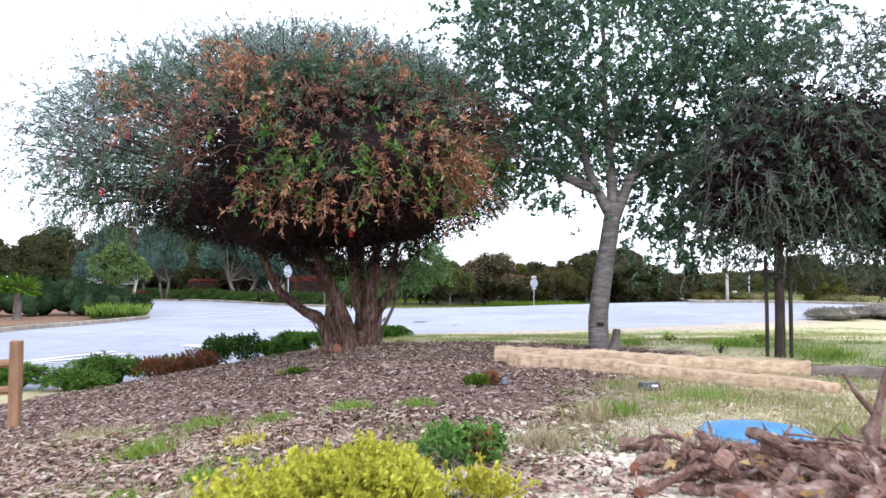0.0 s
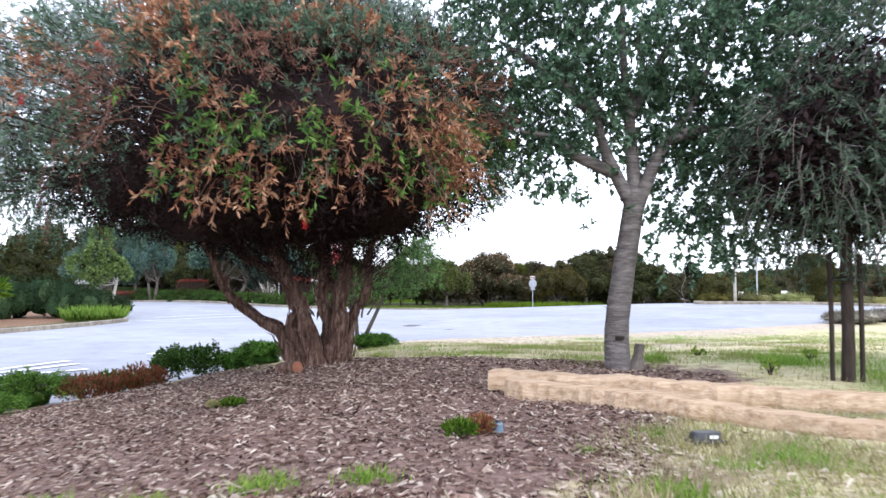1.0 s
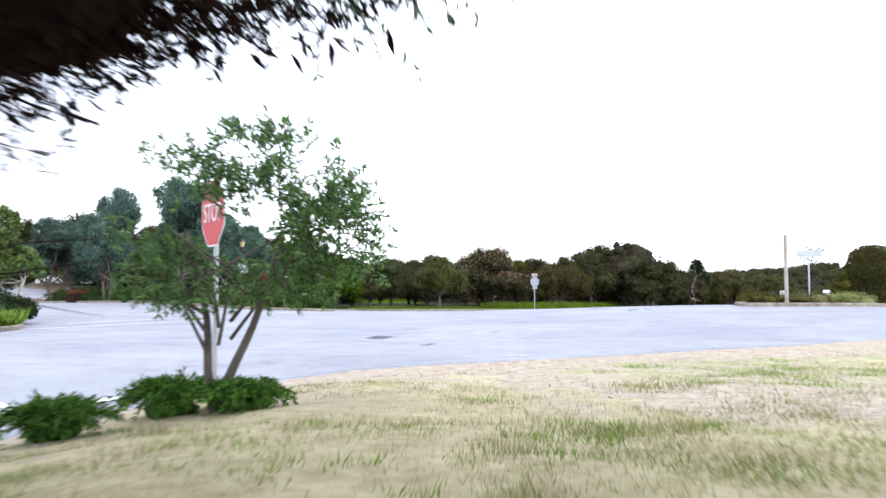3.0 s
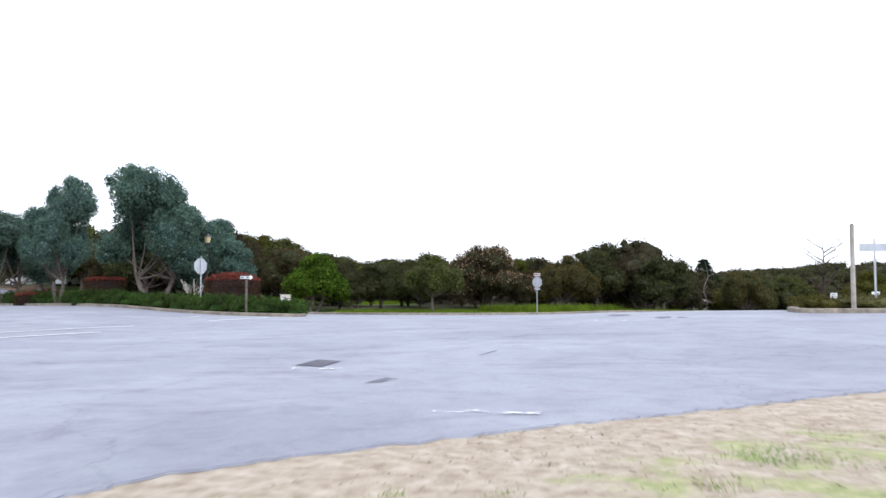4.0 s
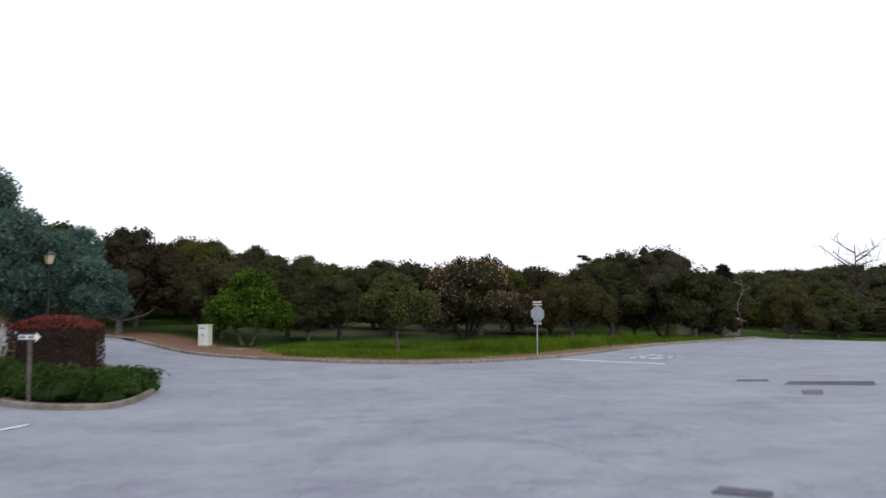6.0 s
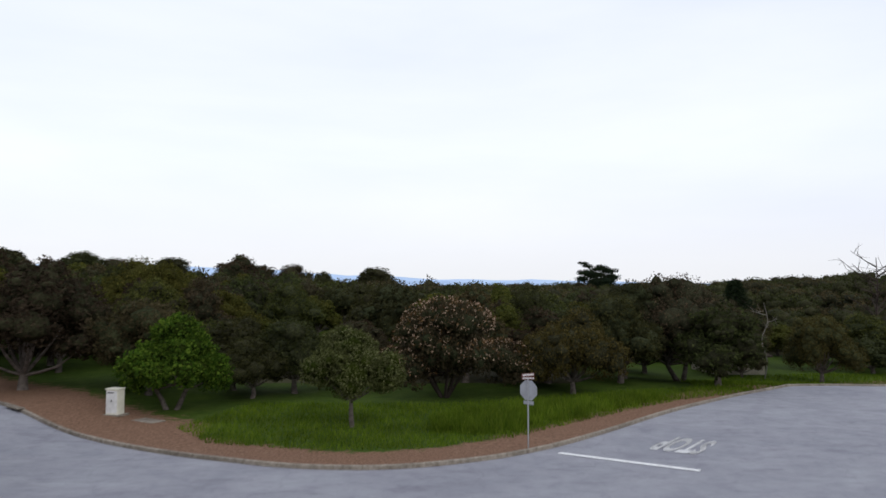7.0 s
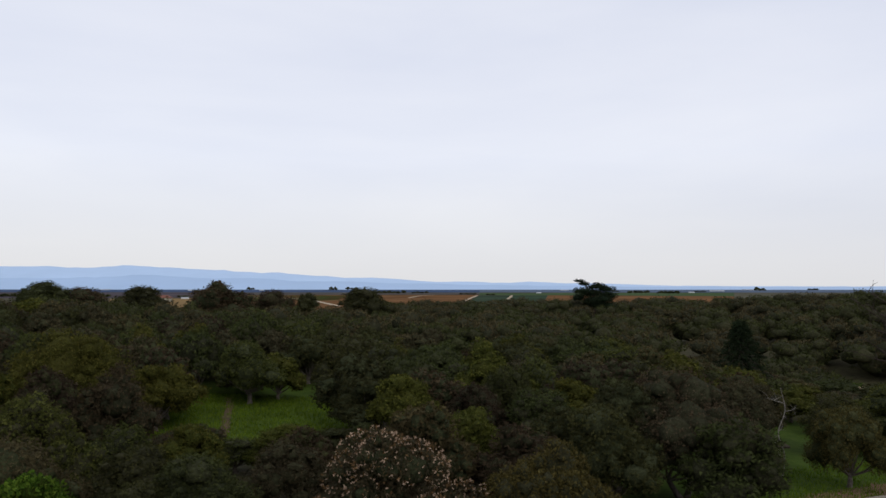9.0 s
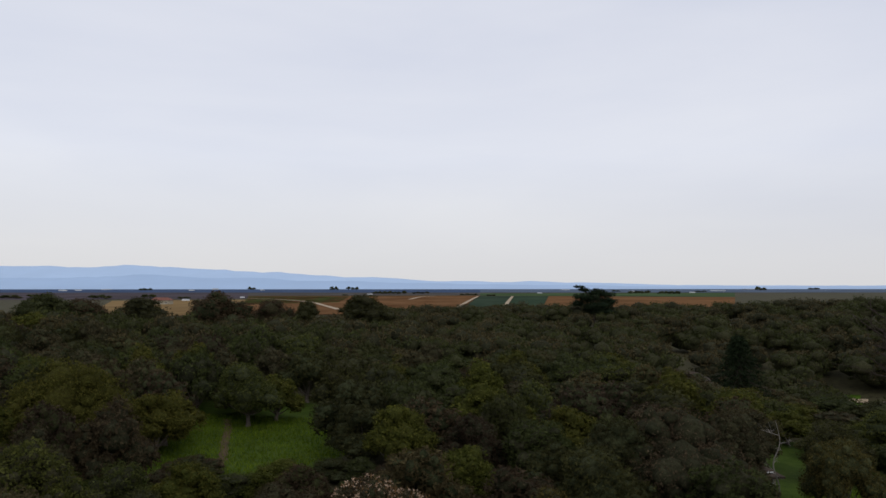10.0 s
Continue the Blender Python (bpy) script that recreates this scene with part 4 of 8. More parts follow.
def wood_tree(name, seed, h, w, bark, leaf, label, leaf_size=0.3, count=2600, trunk=0.2, clear=0.28, stems=1, n_lobes=9, group="", lean=0.0, core=0.68, wild=0.0, clumps=9, tri=False):
    """A broad tree: trunk, spreading limbs, a lobed crown. Built at the origin."""
    rng = np.random.default_rng(seed)
    t = thing(name, Matrix(), label, "tree", group)
    g = Geo()
    lobes = []
    for i in range(n_lobes):
        a = 2.399 * i + rng.uniform(-0.4, 0.4)
        q = math.sqrt((i + 0.5) / n_lobes)
        rr = w / 2 * q * 0.72
        zc = h * (clear + 0.18) + (h * (1 - clear) - h * 0.36) * (1 - q ** 1.6) * rng.uniform(0.75, 1.1)
        s = w * rng.uniform(0.17, 0.27) * (1.15 if n_lobes < 11 else 1.0)
        if wild:
            rr *= 1 + rng.uniform(-wild, wild) * 0.5
            zc *= 1 + rng.uniform(-wild, wild) * 0.45
            s *= rng.uniform(1 - wild, 1.05)
        lobes.append(((rr * math.cos(a) + lean, rr * math.sin(a), zc), (s, s, min(s * rng.uniform(0.7, 0.95), h * 0.26))))
    top = max(c[2] + r[2] for c, r in lobes)
    wide = max(math.hypot(c[0] - lean, c[1]) + r[0] for c, r in lobes)
    lobes = [((c[0] * w / 2 / wide, c[1] * w / 2 / wide, c[2] * h / top), (r[0] * w / 2 / wide, r[1] * w / 2 / wide, r[2] * h / top)) for c, r in lobes]
    for k in range(stems):
        a = 6.28 * k / stems + rng.uniform(0, 1)
        off = 0.0 if stems == 1 else trunk * 1.8
        foot = np.array([off * math.cos(a), off * math.sin(a), -0.1])
        fork = foot + [w * 0.05 * math.cos(a) * (stems > 1) * 2 + rng.uniform(-.2, .2) * trunk * 3, w * 0.05 * math.sin(a) * (stems > 1) * 2, h * clear * 1.1]
        limb(g, [foot, (foot + fork) / 2 + rng.uniform(-0.5, 0.5, 3) * trunk, fork], trunk * 1.25, trunk * 0.8, rng)
        for i in range(k, n_lobes, stems):
            c = np.array(lobes[i][0])
            limb(g, [fork - [0, 0, 0.1], (fork + c) / 2 + [0, 0, -0.06 * h] + rng.uniform(-.3, .3, 3) * trunk * 2, c], trunk * 0.55, trunk * 0.12, rng, 5, 0.08, 5)
    part("trunk", g, bark, t, smooth=True)
    g, inner = crown_mesh(rng, lobes, count, leaf_size, core=core, clumps=clumps, tri=tri)
    part("crown", g, leaf, t)
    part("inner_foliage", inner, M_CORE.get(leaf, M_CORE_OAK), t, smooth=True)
    LOBES[name] = lobes
    return t


def at_ground(x, y, rz=0.0, s=1.0, dz=-0.02):
    return Matrix.LocRotScale((x, y, gz(x, y) + dz), Euler((0, 0, rz)), (s, s, s) if isinstance(s, (int, float)) else s)


def spray_leaves(rng, p, out, n_leaf, twig, leaf, width, droop, spread=0.9):
    """Twigs from points, each with leaves along it. Returns twig curves and a leaf mesh."""
    g, tw = Geo(), Geo()
    n = len(p)
    d0 = unit(out + rng.standard_normal((n, 3)) * 0.45)
    L = rng.uniform(0.6, 1.2, n)[:, None] * twig
    a, b, c = p, p + d0 * L * 0.5, p + d0 * L * 0.95 + np.array([0, 0, -1]) * L * droop
    for q, r in ((a, b), (b, c)):
        s = unit(np.cross(r - q, rng.standard_normal((n, 3)))) * 0.004
        v = np.stack([q - s, q + s, r + s * 0.7, r - s * 0.7], 1)
        tw.add(v.reshape(-1, 3), np.arange(4 * n).reshape(n, 4))
    u = rng.uniform(0.05, 1.0, (n, n_leaf, 1)) ** 0.45
    base = (1 - u) ** 2 * a[:, None] + 2 * u * (1 - u) * b[:, None] + u ** 2 * c[:, None]
    tang = unit(2 * (1 - u) * (b - a)[:, None] + 2 * u * (c - b)[:, None])
    way = tang * 0.8 + rng.standard_normal((n, n_leaf, 3)) * spread
    m = n * n_leaf
    LL = rng.uniform(0.7, 1.3, m) * leaf
    leaves(g, base.reshape(-1, 3), way.reshape(-1, 3), LL, LL * width, rng, 0.1)
    return tw, g


def bottlebrush():
    """The big many-stemmed tree with a wide low crown."""
    rng = np.random.default_rng(11)
    x0, y0 = -1.25, 9.6
    z0 = gz(x0, y0) + 0.04
    t = thing("bottlebrush_tree", pose(x0, y0, z0), "wide old bottlebrush tree with shaggy red bark and browning leaves", "tree")
    # crown lobes, about the foot of the tree
    lobes = [((-0.6, -0.3, 2.6), (2.3, 2.3, 1.05)), ((-2.2, -0.4, 2.4), (1.4, 1.8, 0.85)), ((0.75, -0.7, 2.45), (1.15, 1.7, 0.85)),
             ((-0.35, -1.55, 2.2), (1.4, 1.3, 0.85)), ((0.25, -1.8, 2.12), (1.2, 1.15, 0.82)), ((-1.7, -0.8, 2.25), (1.2, 1.2, 0.75)),
             ((-0.8, 1.0, 2.5), (2.0, 1.9, 0.95)), ((-0.2, -0.6, 3.0), (1.5, 1.6, 0.62)), ((0.9, 0.4, 2.25), (1.05, 1.4, 0.75))]
    # the funnel-shaped underside, lowest over the stems, coloured dark as shade
    under = [((-0.25, 0.0, 1.55), (1.15, 1.2, 0.4)), ((-0.95, -0.2, 1.58), (1.1, 1.3, 0.4)), ((0.55, -0.1, 1.66), (0.85, 1.2, 0.42)), ((-0.3, -0.9, 1.85), (1.6, 1.1, 0.5)),
             ((0.95, 0.2, 1.9), (0.85, 1.1, 0.42)), ((-2.0, -0.3, 1.82), (1.2, 1.4, 0.4)), ((-0.3, 0.8, 1.8), (1.5, 1.1, 0.45))]
    funnel = [((-0.1, 0.1, 1.2), (0.6, 0.6, 0.36)), ((-0.75, 0.1, 1.42), (0.75, 0.8, 0.34)), ((0.45, 0.1, 1.36), (0.6, 0.7, 0.34)), ((-0.2, -0.5, 1.5), (0.9, 0.7, 0.34)), ((-1.5, 0.0, 1.6), (0.9, 1.0, 0.3)), ((1.1, 0.1, 1.68), (0.8, 0.9, 0.3))]
    wisps = [((-3.1, 0.0, 2.3), (1.15, 1.4, 0.75)), ((-2.6, 0.3, 2.9), (1.2, 1.3, 0.6)), ((-1.0, 0.4, 3.4), (1.6, 1.4, 0.5)), ((-3.7, 0.4, 2.35), (0.75, 1.0, 0.6)), ((0.6, 0.2, 3.3), (1.1, 1.1, 0.5)), ((-3.0, 0.2, 1.9), (1.0, 1.0, 0.3)), ((-2.3, -0.2, 1.95), (1.0, 1.3, 0.5)), ((-3.3, 0.2, 3.0), (1.0, 1.2, 0.6)), ((-2.1, 0.3, 3.45), (1.3, 1.2, 0.5)), ((0.1, 0.1, 3.75), (1.2, 1.0, 0.4)), ((-1.7, 0.3, 3.75), (1.4, 1.2, 0.45)), ((-2.9, 0.3, 3.45), (1.0, 1.0, 0.5)), ((-3.9, 0.5, 2.7), (0.7, 0.9, 0.5))]
    stems = [([(-0.16, 0.0, -0.1), (-0.37, 0.0, 0.3), (-0.55, 0.02, 0.45), (-0.82, -0.02, 0.66), (-0.98, -0.1, 0.9), (-1.08, -0.1, 1.15), (-1.3, -0.15, 1.5), (-1.5, -0.2, 2.0)], 0.1, 0.04),
             ([(-0.08, 0.05, -0.1), (-0.2, 0.06, 0.35), (-0.22, 0.08, 0.6), (-0.42, 0.12, 0.92), (-0.78, 0.15, 1.1), (-0.95, 0.2, 1.3), (-1.3, 0.3, 1.8)], 0.105, 0.045),
             ([(0.0, -0.05, -0.1), (-0.07, -0.07, 0.4), (-0.19, -0.08, 0.75), (-0.42, -0.15, 1.15), (-0.5, -0.2, 1.5), (-0.6, -0.4, 2.1)], 0.115, 0.05),
             ([(0.12, 0.05, -0.1), (0.08, 0.0, 0.45), (0.02, -0.05, 0.85), (0.08, -0.1, 1.2), (0.05, -0.6, 2.1)], 0.1, 0.05),
             ([(0.22, -0.04, -0.1), (0.21, -0.02, 0.4), (0.31, 0.0, 0.85), (0.33, 0.0, 1.2), (0.5, -0.2, 2.1)], 0.115, 0.05),
             ([(0.3, 0.05, -0.1), (0.36, 0.1, 0.4), (0.52, 0.1, 0.78), (0.56, 0.1, 1.05), (0.68, 0.15, 1.5), (0.75, 0.2, 2.0)], 0.085, 0.04),
             ([(0.12, 0.15, -0.1), (0.15, 0.3, 0.7), (-0.1, 0.6, 1.4), (-0.4, 1.0, 2.2)], 0.1, 0.05)]
    tips = []
    for i, (pts, r0, r1) in enumerate(stems):
        g = Geo()
        n = 34
        p = curve_pts(pts, n)
        sway = np.cumsum(rng.normal(0, 0.012, (n, 3)), 0)
        p = p + (sway - np.linspace(sway[0], sway[-1], n)) * [1, 1, 0.3]
        rad = np.linspace(r0, r1, n) * (1 + 0.12 * np.sin(np.arange(n) * 1.1 + i)) * 0.7 * (1 + 0.6 * np.exp(-np.arange(n) / 3.5))
        tube(g, p, rad, 14, 0.2, rng)
        # shreds of bark along the stem
        k = 120
        j = (rng.random(k) ** 1.5 * (n - 4)).astype(int)
        ang = rng.uniform(0, 6.28, k)
        ring = np.c_[np.cos(ang), np.sin(ang), np.zeros(k)]
        base = p[j] + ring * rad[j][:, None] * 1.02
        way = unit(p[np.minimum(j + 3, n - 1)] - p[j]) * rng.choice([-1, 1], (k, 1)) + ring * 0.14 + rng.normal(0, 0.08, (k, 3))
        leaves(g, base, way, rng.uniform(0.06, 0.22, k), rng.uniform(0.012, 0.035, k), rng, 0.1)
        part("stem", g, M_BARK_RED, t, smooth=False)
        tips.append(p[-1])
    for i, (c, r) in enumerate(lobes + under[:3] + wisps):
        g = Geo()
        for q in range(6):
            end = np.array(c) + rng.uniform(-0.85, 0.85, 3) * r
            s = tips[rng.integers(len(tips))]
            limb(g, [s, (s + end) / 2 + rng.uniform(-.15, .15, 3), end], 0.03, 0.006, rng, 5, 0.05, 7)
        part("branch", g, M_BARK_DARK, t, smooth=True)
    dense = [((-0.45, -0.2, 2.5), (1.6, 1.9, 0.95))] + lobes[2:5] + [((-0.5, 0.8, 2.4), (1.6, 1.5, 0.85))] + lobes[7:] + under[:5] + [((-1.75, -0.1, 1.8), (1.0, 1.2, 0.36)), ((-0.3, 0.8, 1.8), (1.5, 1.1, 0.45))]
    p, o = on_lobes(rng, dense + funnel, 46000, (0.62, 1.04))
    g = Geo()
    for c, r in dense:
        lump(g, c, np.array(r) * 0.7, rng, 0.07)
    # fine twigs that fan up from the stems into the crown, in the same shade colour
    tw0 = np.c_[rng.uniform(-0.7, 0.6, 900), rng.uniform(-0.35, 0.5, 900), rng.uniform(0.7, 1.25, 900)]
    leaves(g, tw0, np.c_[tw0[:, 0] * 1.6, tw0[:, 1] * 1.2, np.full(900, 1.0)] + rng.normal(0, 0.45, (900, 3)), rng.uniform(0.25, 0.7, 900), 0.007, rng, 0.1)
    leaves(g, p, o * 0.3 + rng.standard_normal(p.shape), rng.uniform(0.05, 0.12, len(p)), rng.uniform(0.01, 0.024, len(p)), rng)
    part("inner_foliage", g, M_LEAF_SHADE, t, "dense inner twigs, crown shade put into their near-black colour")
    p, o = on_lobes(rng, lobes, 15500, (0.84, 1.05), -0.9)
    keep = (o[:, 2] > -0.3) | ((o[:, 1] < -0.2) & (p[:, 1] < -1.3) & (p[:, 2] > np.where(p[:, 0] < -0.7, 1.95, 1.62))) | ((p[:, 0] > 1.2) & (o[:, 2] > -0.6))
    keep &= (p[:, 2] > 1.85 - 0.25 * (p[:, 0] > -0.7)) | (p[:, 0] > 1.1)
    keep &= ~((rng.random(len(p)) < np.where(p[:, 0] < -1.6, 0.62, 0.4)) & ((p[:, 2] > 2.95) | (p[:, 0] < -1.6)))
    keep &= (p[:, 1] < 0.9) | (rng.random(len(p)) < 0.4)
    keep &= ~((p[:, 1] < 0.2) & (p[:, 2] < 2.55) & (rng.random(len(p)) < 0.42))
    # the face opens in places onto the dark inside
    open_at = np.sin(p[:, 0] * 5.1 + 2.0 * np.sin(p[:, 2] * 3.7)) + np.sin(p[:, 2] * 6.3 + 1.7 * np.sin(p[:, 0] * 3.1 + 0.5)) + rng.normal(0, 0.35, len(p))
    keep &= ~((open_at < np.where(p[:, 0] < -0.6, 0.0, -0.8)) & (p[:, 1] < 0.2) & (p[:, 2] < 2.75) & (rng.random(len(p)) < 0.8))
    p, o = p[keep], o[keep]
    pw, ow = on_lobes(rng, wisps, 5700, (0.1, 1.3))
    p, o = np.concatenate([p, pw]), np.concatenate([o, ow])
    wisp = np.arange(len(p)) >= len(p) - len(pw)
    blot = np.sin(p[:, 0] * 2.6 + 1.0) * np.sin(p[:, 2] * 4.3 + p[:, 0] * 1.7) + 0.35 * np.sin(p[:, 0] * 7.1 + p[:, 1] * 5) + rng.normal(0, 0.55, len(p))
    face = (p[:, 1] < 0.2) & (p[:, 0] > -2.4) & (p[:, 2] < 3.2) & ~wisp
    kind = np.zeros(len(p), int)
    kind[face & (blot > 0.5 + 0.9 * np.clip(p[:, 2] - 2.5, 0, 1) + 0.35 * (p[:, 0] < -1.3) + 0.8 * ((p[:, 0] > 0.4) & (p[:, 1] > -1.3)))] = 1
    kind[face & (blot < -0.55) & (p[:, 2] < 2.8) & (p[:, 0] > -2.0)] = 2
    kind[face & (kind == 0) & (p[:, 2] < 2.3) & (p[:, 0] > -0.9) & (rng.random(len(p)) < 0.5)] = 3
    kind[wisp & (rng.random(len(p)) < 0.06)] = 2
    # top and outer sprays take the leaf colour lightened for sky haze
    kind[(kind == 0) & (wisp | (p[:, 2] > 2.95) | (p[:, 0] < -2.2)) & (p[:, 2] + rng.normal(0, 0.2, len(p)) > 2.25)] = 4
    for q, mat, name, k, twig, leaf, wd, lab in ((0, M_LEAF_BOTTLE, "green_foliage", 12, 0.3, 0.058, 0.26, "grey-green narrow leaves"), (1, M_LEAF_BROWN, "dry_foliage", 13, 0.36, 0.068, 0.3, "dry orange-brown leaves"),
                                                 (2, M_LEAF_DULL, "faded_foliage", 10, 0.34, 0.05, 0.24, "faded brown leaves and bare twigs"), (3, M_LEAF_FRESH, "fresh_foliage", 13, 0.38, 0.072, 0.3, "fresh green leaves"), (4, M_LEAF_HAZED, "outer_foliage", 11, 0.3, 0.055, 0.26, "outer leaves, bright sky haze put into their colour")):
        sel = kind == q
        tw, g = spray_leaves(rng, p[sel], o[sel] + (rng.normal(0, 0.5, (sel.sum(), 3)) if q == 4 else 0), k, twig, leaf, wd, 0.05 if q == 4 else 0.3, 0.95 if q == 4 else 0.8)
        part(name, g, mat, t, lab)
        tagged(part("twig_mesh", tw, M_LEAF_DULL if q in (1, 2, 3) else M_BARK_DARK, t), kind="stuff")
    # long sprays that hang below the front rim
    n = 90
    p = np.c_[rng.uniform(-1.0, 1.0, n), rng.uniform(-2.75, -2.2, n) + 0.25, rng.uniform(1.7, 2.1, n)]
    for q, mat, name in ((slice(0, 32), M_LEAF_BROWN, "dry_foliage"), (slice(32, 68), M_LEAF_FRESH, "fresh_foliage"), (slice(68, n), M_LEAF_DULL, "faded_foliage")):
        c = p[q]
        c[:, 0] += 0.45 if mat is M_LEAF_FRESH else 0.0
        tw, g = spray_leaves(rng, c, rng.normal(0, 0.6, (len(c), 3)) + [0, -0.6, -0.25], 20, 0.34, 0.066, 0.3, 0.25, 0.85)
        part(name, g, mat, t, "hanging spray")
        tagged(part("twig_mesh", tw, M_LEAF_DULL, t), kind="stuff")
    # bare brown twigs arching out of the face
    g = Geo()
    for c, e in zip(*on_lobes(rng, [lobes[1], lobes[3], lobes[4], lobes[5], lobes[0]], 520, (0.78, 0.95), -0.3)):
        if c[1] > 0.1:
            continue
        L = rng.uniform(0.2, 0.48)
        w = e + rng.normal(0, 0.45, 3)
        tube(g, curve_pts([c, c + w * L * 0.5, c + w * L * 0.8 + [0, 0, -0.35 * L]], 6), np.linspace(0.0035, 0.0015, 6), 4)
    tagged(part("bare_twig_mesh", g, M_LEAF_DULL, t, "thin bare brown twigs"), kind="stuff")
    for q in ((-2.35, -2.0, 1.75), (-2.0, -2.2, 2.3), (0.3, -2.3, 1.3), (0.75, -1.6, 2.9), (-1.2, -2.6, 2.6), (0.9, -1.4, 2.75), (-2.1, -1.8, 2.75)):
        n = 110
        g = Geo()
        b = np.array(q) + np.c_[rng.normal(0, 0.008, n), rng.normal(0, 0.008, n), rng.uniform(-0.04, 0.04, n)]
        leaves(g, b, rng.standard_normal((n, 3)), 0.024, 0.004, rng)
        tagged(part("flower", g, M_FLOWER, t, "red brush flower"), kind="stuff")
    return t


def holm_tree():
    rng = np.random.default_rng(21)
    x0, y0 = 1.78, 8.55
    t = thing("garden_tree", pose(x0, y0, gz(x0, y0)), "slender tree with smooth ringed grey trunk and glossy leaves", "tree")
    g = Geo()
    p = limb(g, [(0, 0, -0.15), (-0.02, 0, 0.35), (0.05, 0, 0.9), (0.15, 0, 1.5), (0.18, 0, 1.7)], 0.122, 0.09, rng, 16, 0.03, 24)
    part("trunk", g, M_BARK_GREY, t, smooth=True)
    g = Geo()
    tube(g, curve_pts([(0.14, -0.06, -0.05), (0.165, -0.07, 0.12), (0.18, -0.08, 0.24)], 6), [0.075, 0.058, 0.05, 0.046, 0.042, 0.036], 9, 0.22, rng)
    part("stub", g, M_BARK_OAK, t, "short sawn side stump")
    g = Geo()
    for dx in (-0.026, -0.009, 0.009, 0.026):
        tube(g, [(dx - 0.02, -0.125, 0.3), (dx - 0.02, -0.139, 0.302)], [0.019, 0.016], 8)
    part("knot", g, M_BARK_DARK, t, "dark knot in the bark")
    arms = [[(0.16, 0, 1.5), (-0.1, -0.05, 2.0), (-0.2, -0.1, 2.35), (-0.3, 0, 3.2)], [(0.17, 0, 1.5), (0.14, 0.05, 2.3), (0.1, 0.1, 3.0), (0.1, 0.1, 4.2)],
            [(0.17, 0, 1.5), (0.4, -0.05, 2.05), (0.75, 0, 2.55), (1.1, 0, 3.4)], [(0.0, 0, 1.85), (-0.4, -0.1, 2.0), (-0.65, -0.2, 2.15), (-0.95, -0.3, 2.2)],
            [(0.5, 0, 2.2), (0.9, 0.1, 2.3), (1.2, 0.1, 2.2)], [(0.12, 0.05, 2.4), (0.5, 0.3, 3.0), (0.9, 0.6, 3.6)], [(-0.2, -0.1, 2.4), (-0.7, 0.1, 2.9), (-1.1, 0.2, 3.2)]]
    for a in arms:
        g = Geo()
        limb(g, a, 0.072, 0.014, rng, 10, 0.06, 16)
        part("limb", g, M_BARK_GREY, t, smooth=True)
    lobes = [((0.2, 0, 3.6), (1.5, 1.4, 0.9)), ((-0.9, 0, 3.1), (0.8, 0.9, 0.7)), ((1.2, 0.2, 2.9), (0.9, 1.0, 0.7)), ((0.2, 0, 4.5), (1.3, 1.2, 0.8)), ((-0.8, 0.2, 4.2), (0.9, 0.9, 0.7)),
             ((1.5, 0.3, 3.9), (1.0, 1.0, 0.8)), ((-0.85, -0.2, 2.15), (0.5, 0.5, 0.38)), ((1.0, 0.3, 2.0), (0.7, 0.6, 0.42)), ((-0.3, 0.3, 2.6), (0.6, 0.6, 0.4)), ((0.7, 0.4, 2.5), (0.6, 0.6, 0.4)),
             ((-0.55, -0.1, 1.95), (0.42, 0.4, 0.24)), ((-0.14, -0.1, 1.38), (0.12, 0.12, 0.08)), ((0.95, 0.2, 1.75), (0.6, 0.5, 0.3)), ((0.8, 0.0, 1.3), (0.5, 0.5, 0.26)), ((1.25, 0.1, 1.4), (0.5, 0.5, 0.34)), ((1.4, 0.2, 2.0), (0.6, 0.6, 0.5))]
    lobes += [((-0.5, 0.1, 2.5), (0.8, 0.7, 0.42)), ((0.0, 0.1, 3.0), (1.0, 0.9, 0.5)), ((1.0, 0.1, 2.35), (0.8, 0.7, 0.45)), ((-1.2, 0.1, 3.7), (0.8, 0.8, 0.6)), ((1.9, 0.1, 3.1), (0.8, 0.8, 0.7)), ((1.6, 0.2, 2.55), (0.7, 0.7, 0.45)), ((2.1, 0.2, 3.9), (0.9, 0.9, 0.7)), ((1.9, -0.1, 2.3), (0.5, 0.6, 0.4))]
    p, o = on_lobes(rng, lobes, 4700, (0.3, 1.06))
    tw, g = spray_leaves(rng, p, o, 16, 0.27, 0.058, 0.55, 0.25, 0.85)
    part("crown", g, M_LEAF_HOLM, t)
    tagged(part("twig_mesh", tw, M_BARK_DARK, t), kind="stuff")
    return t


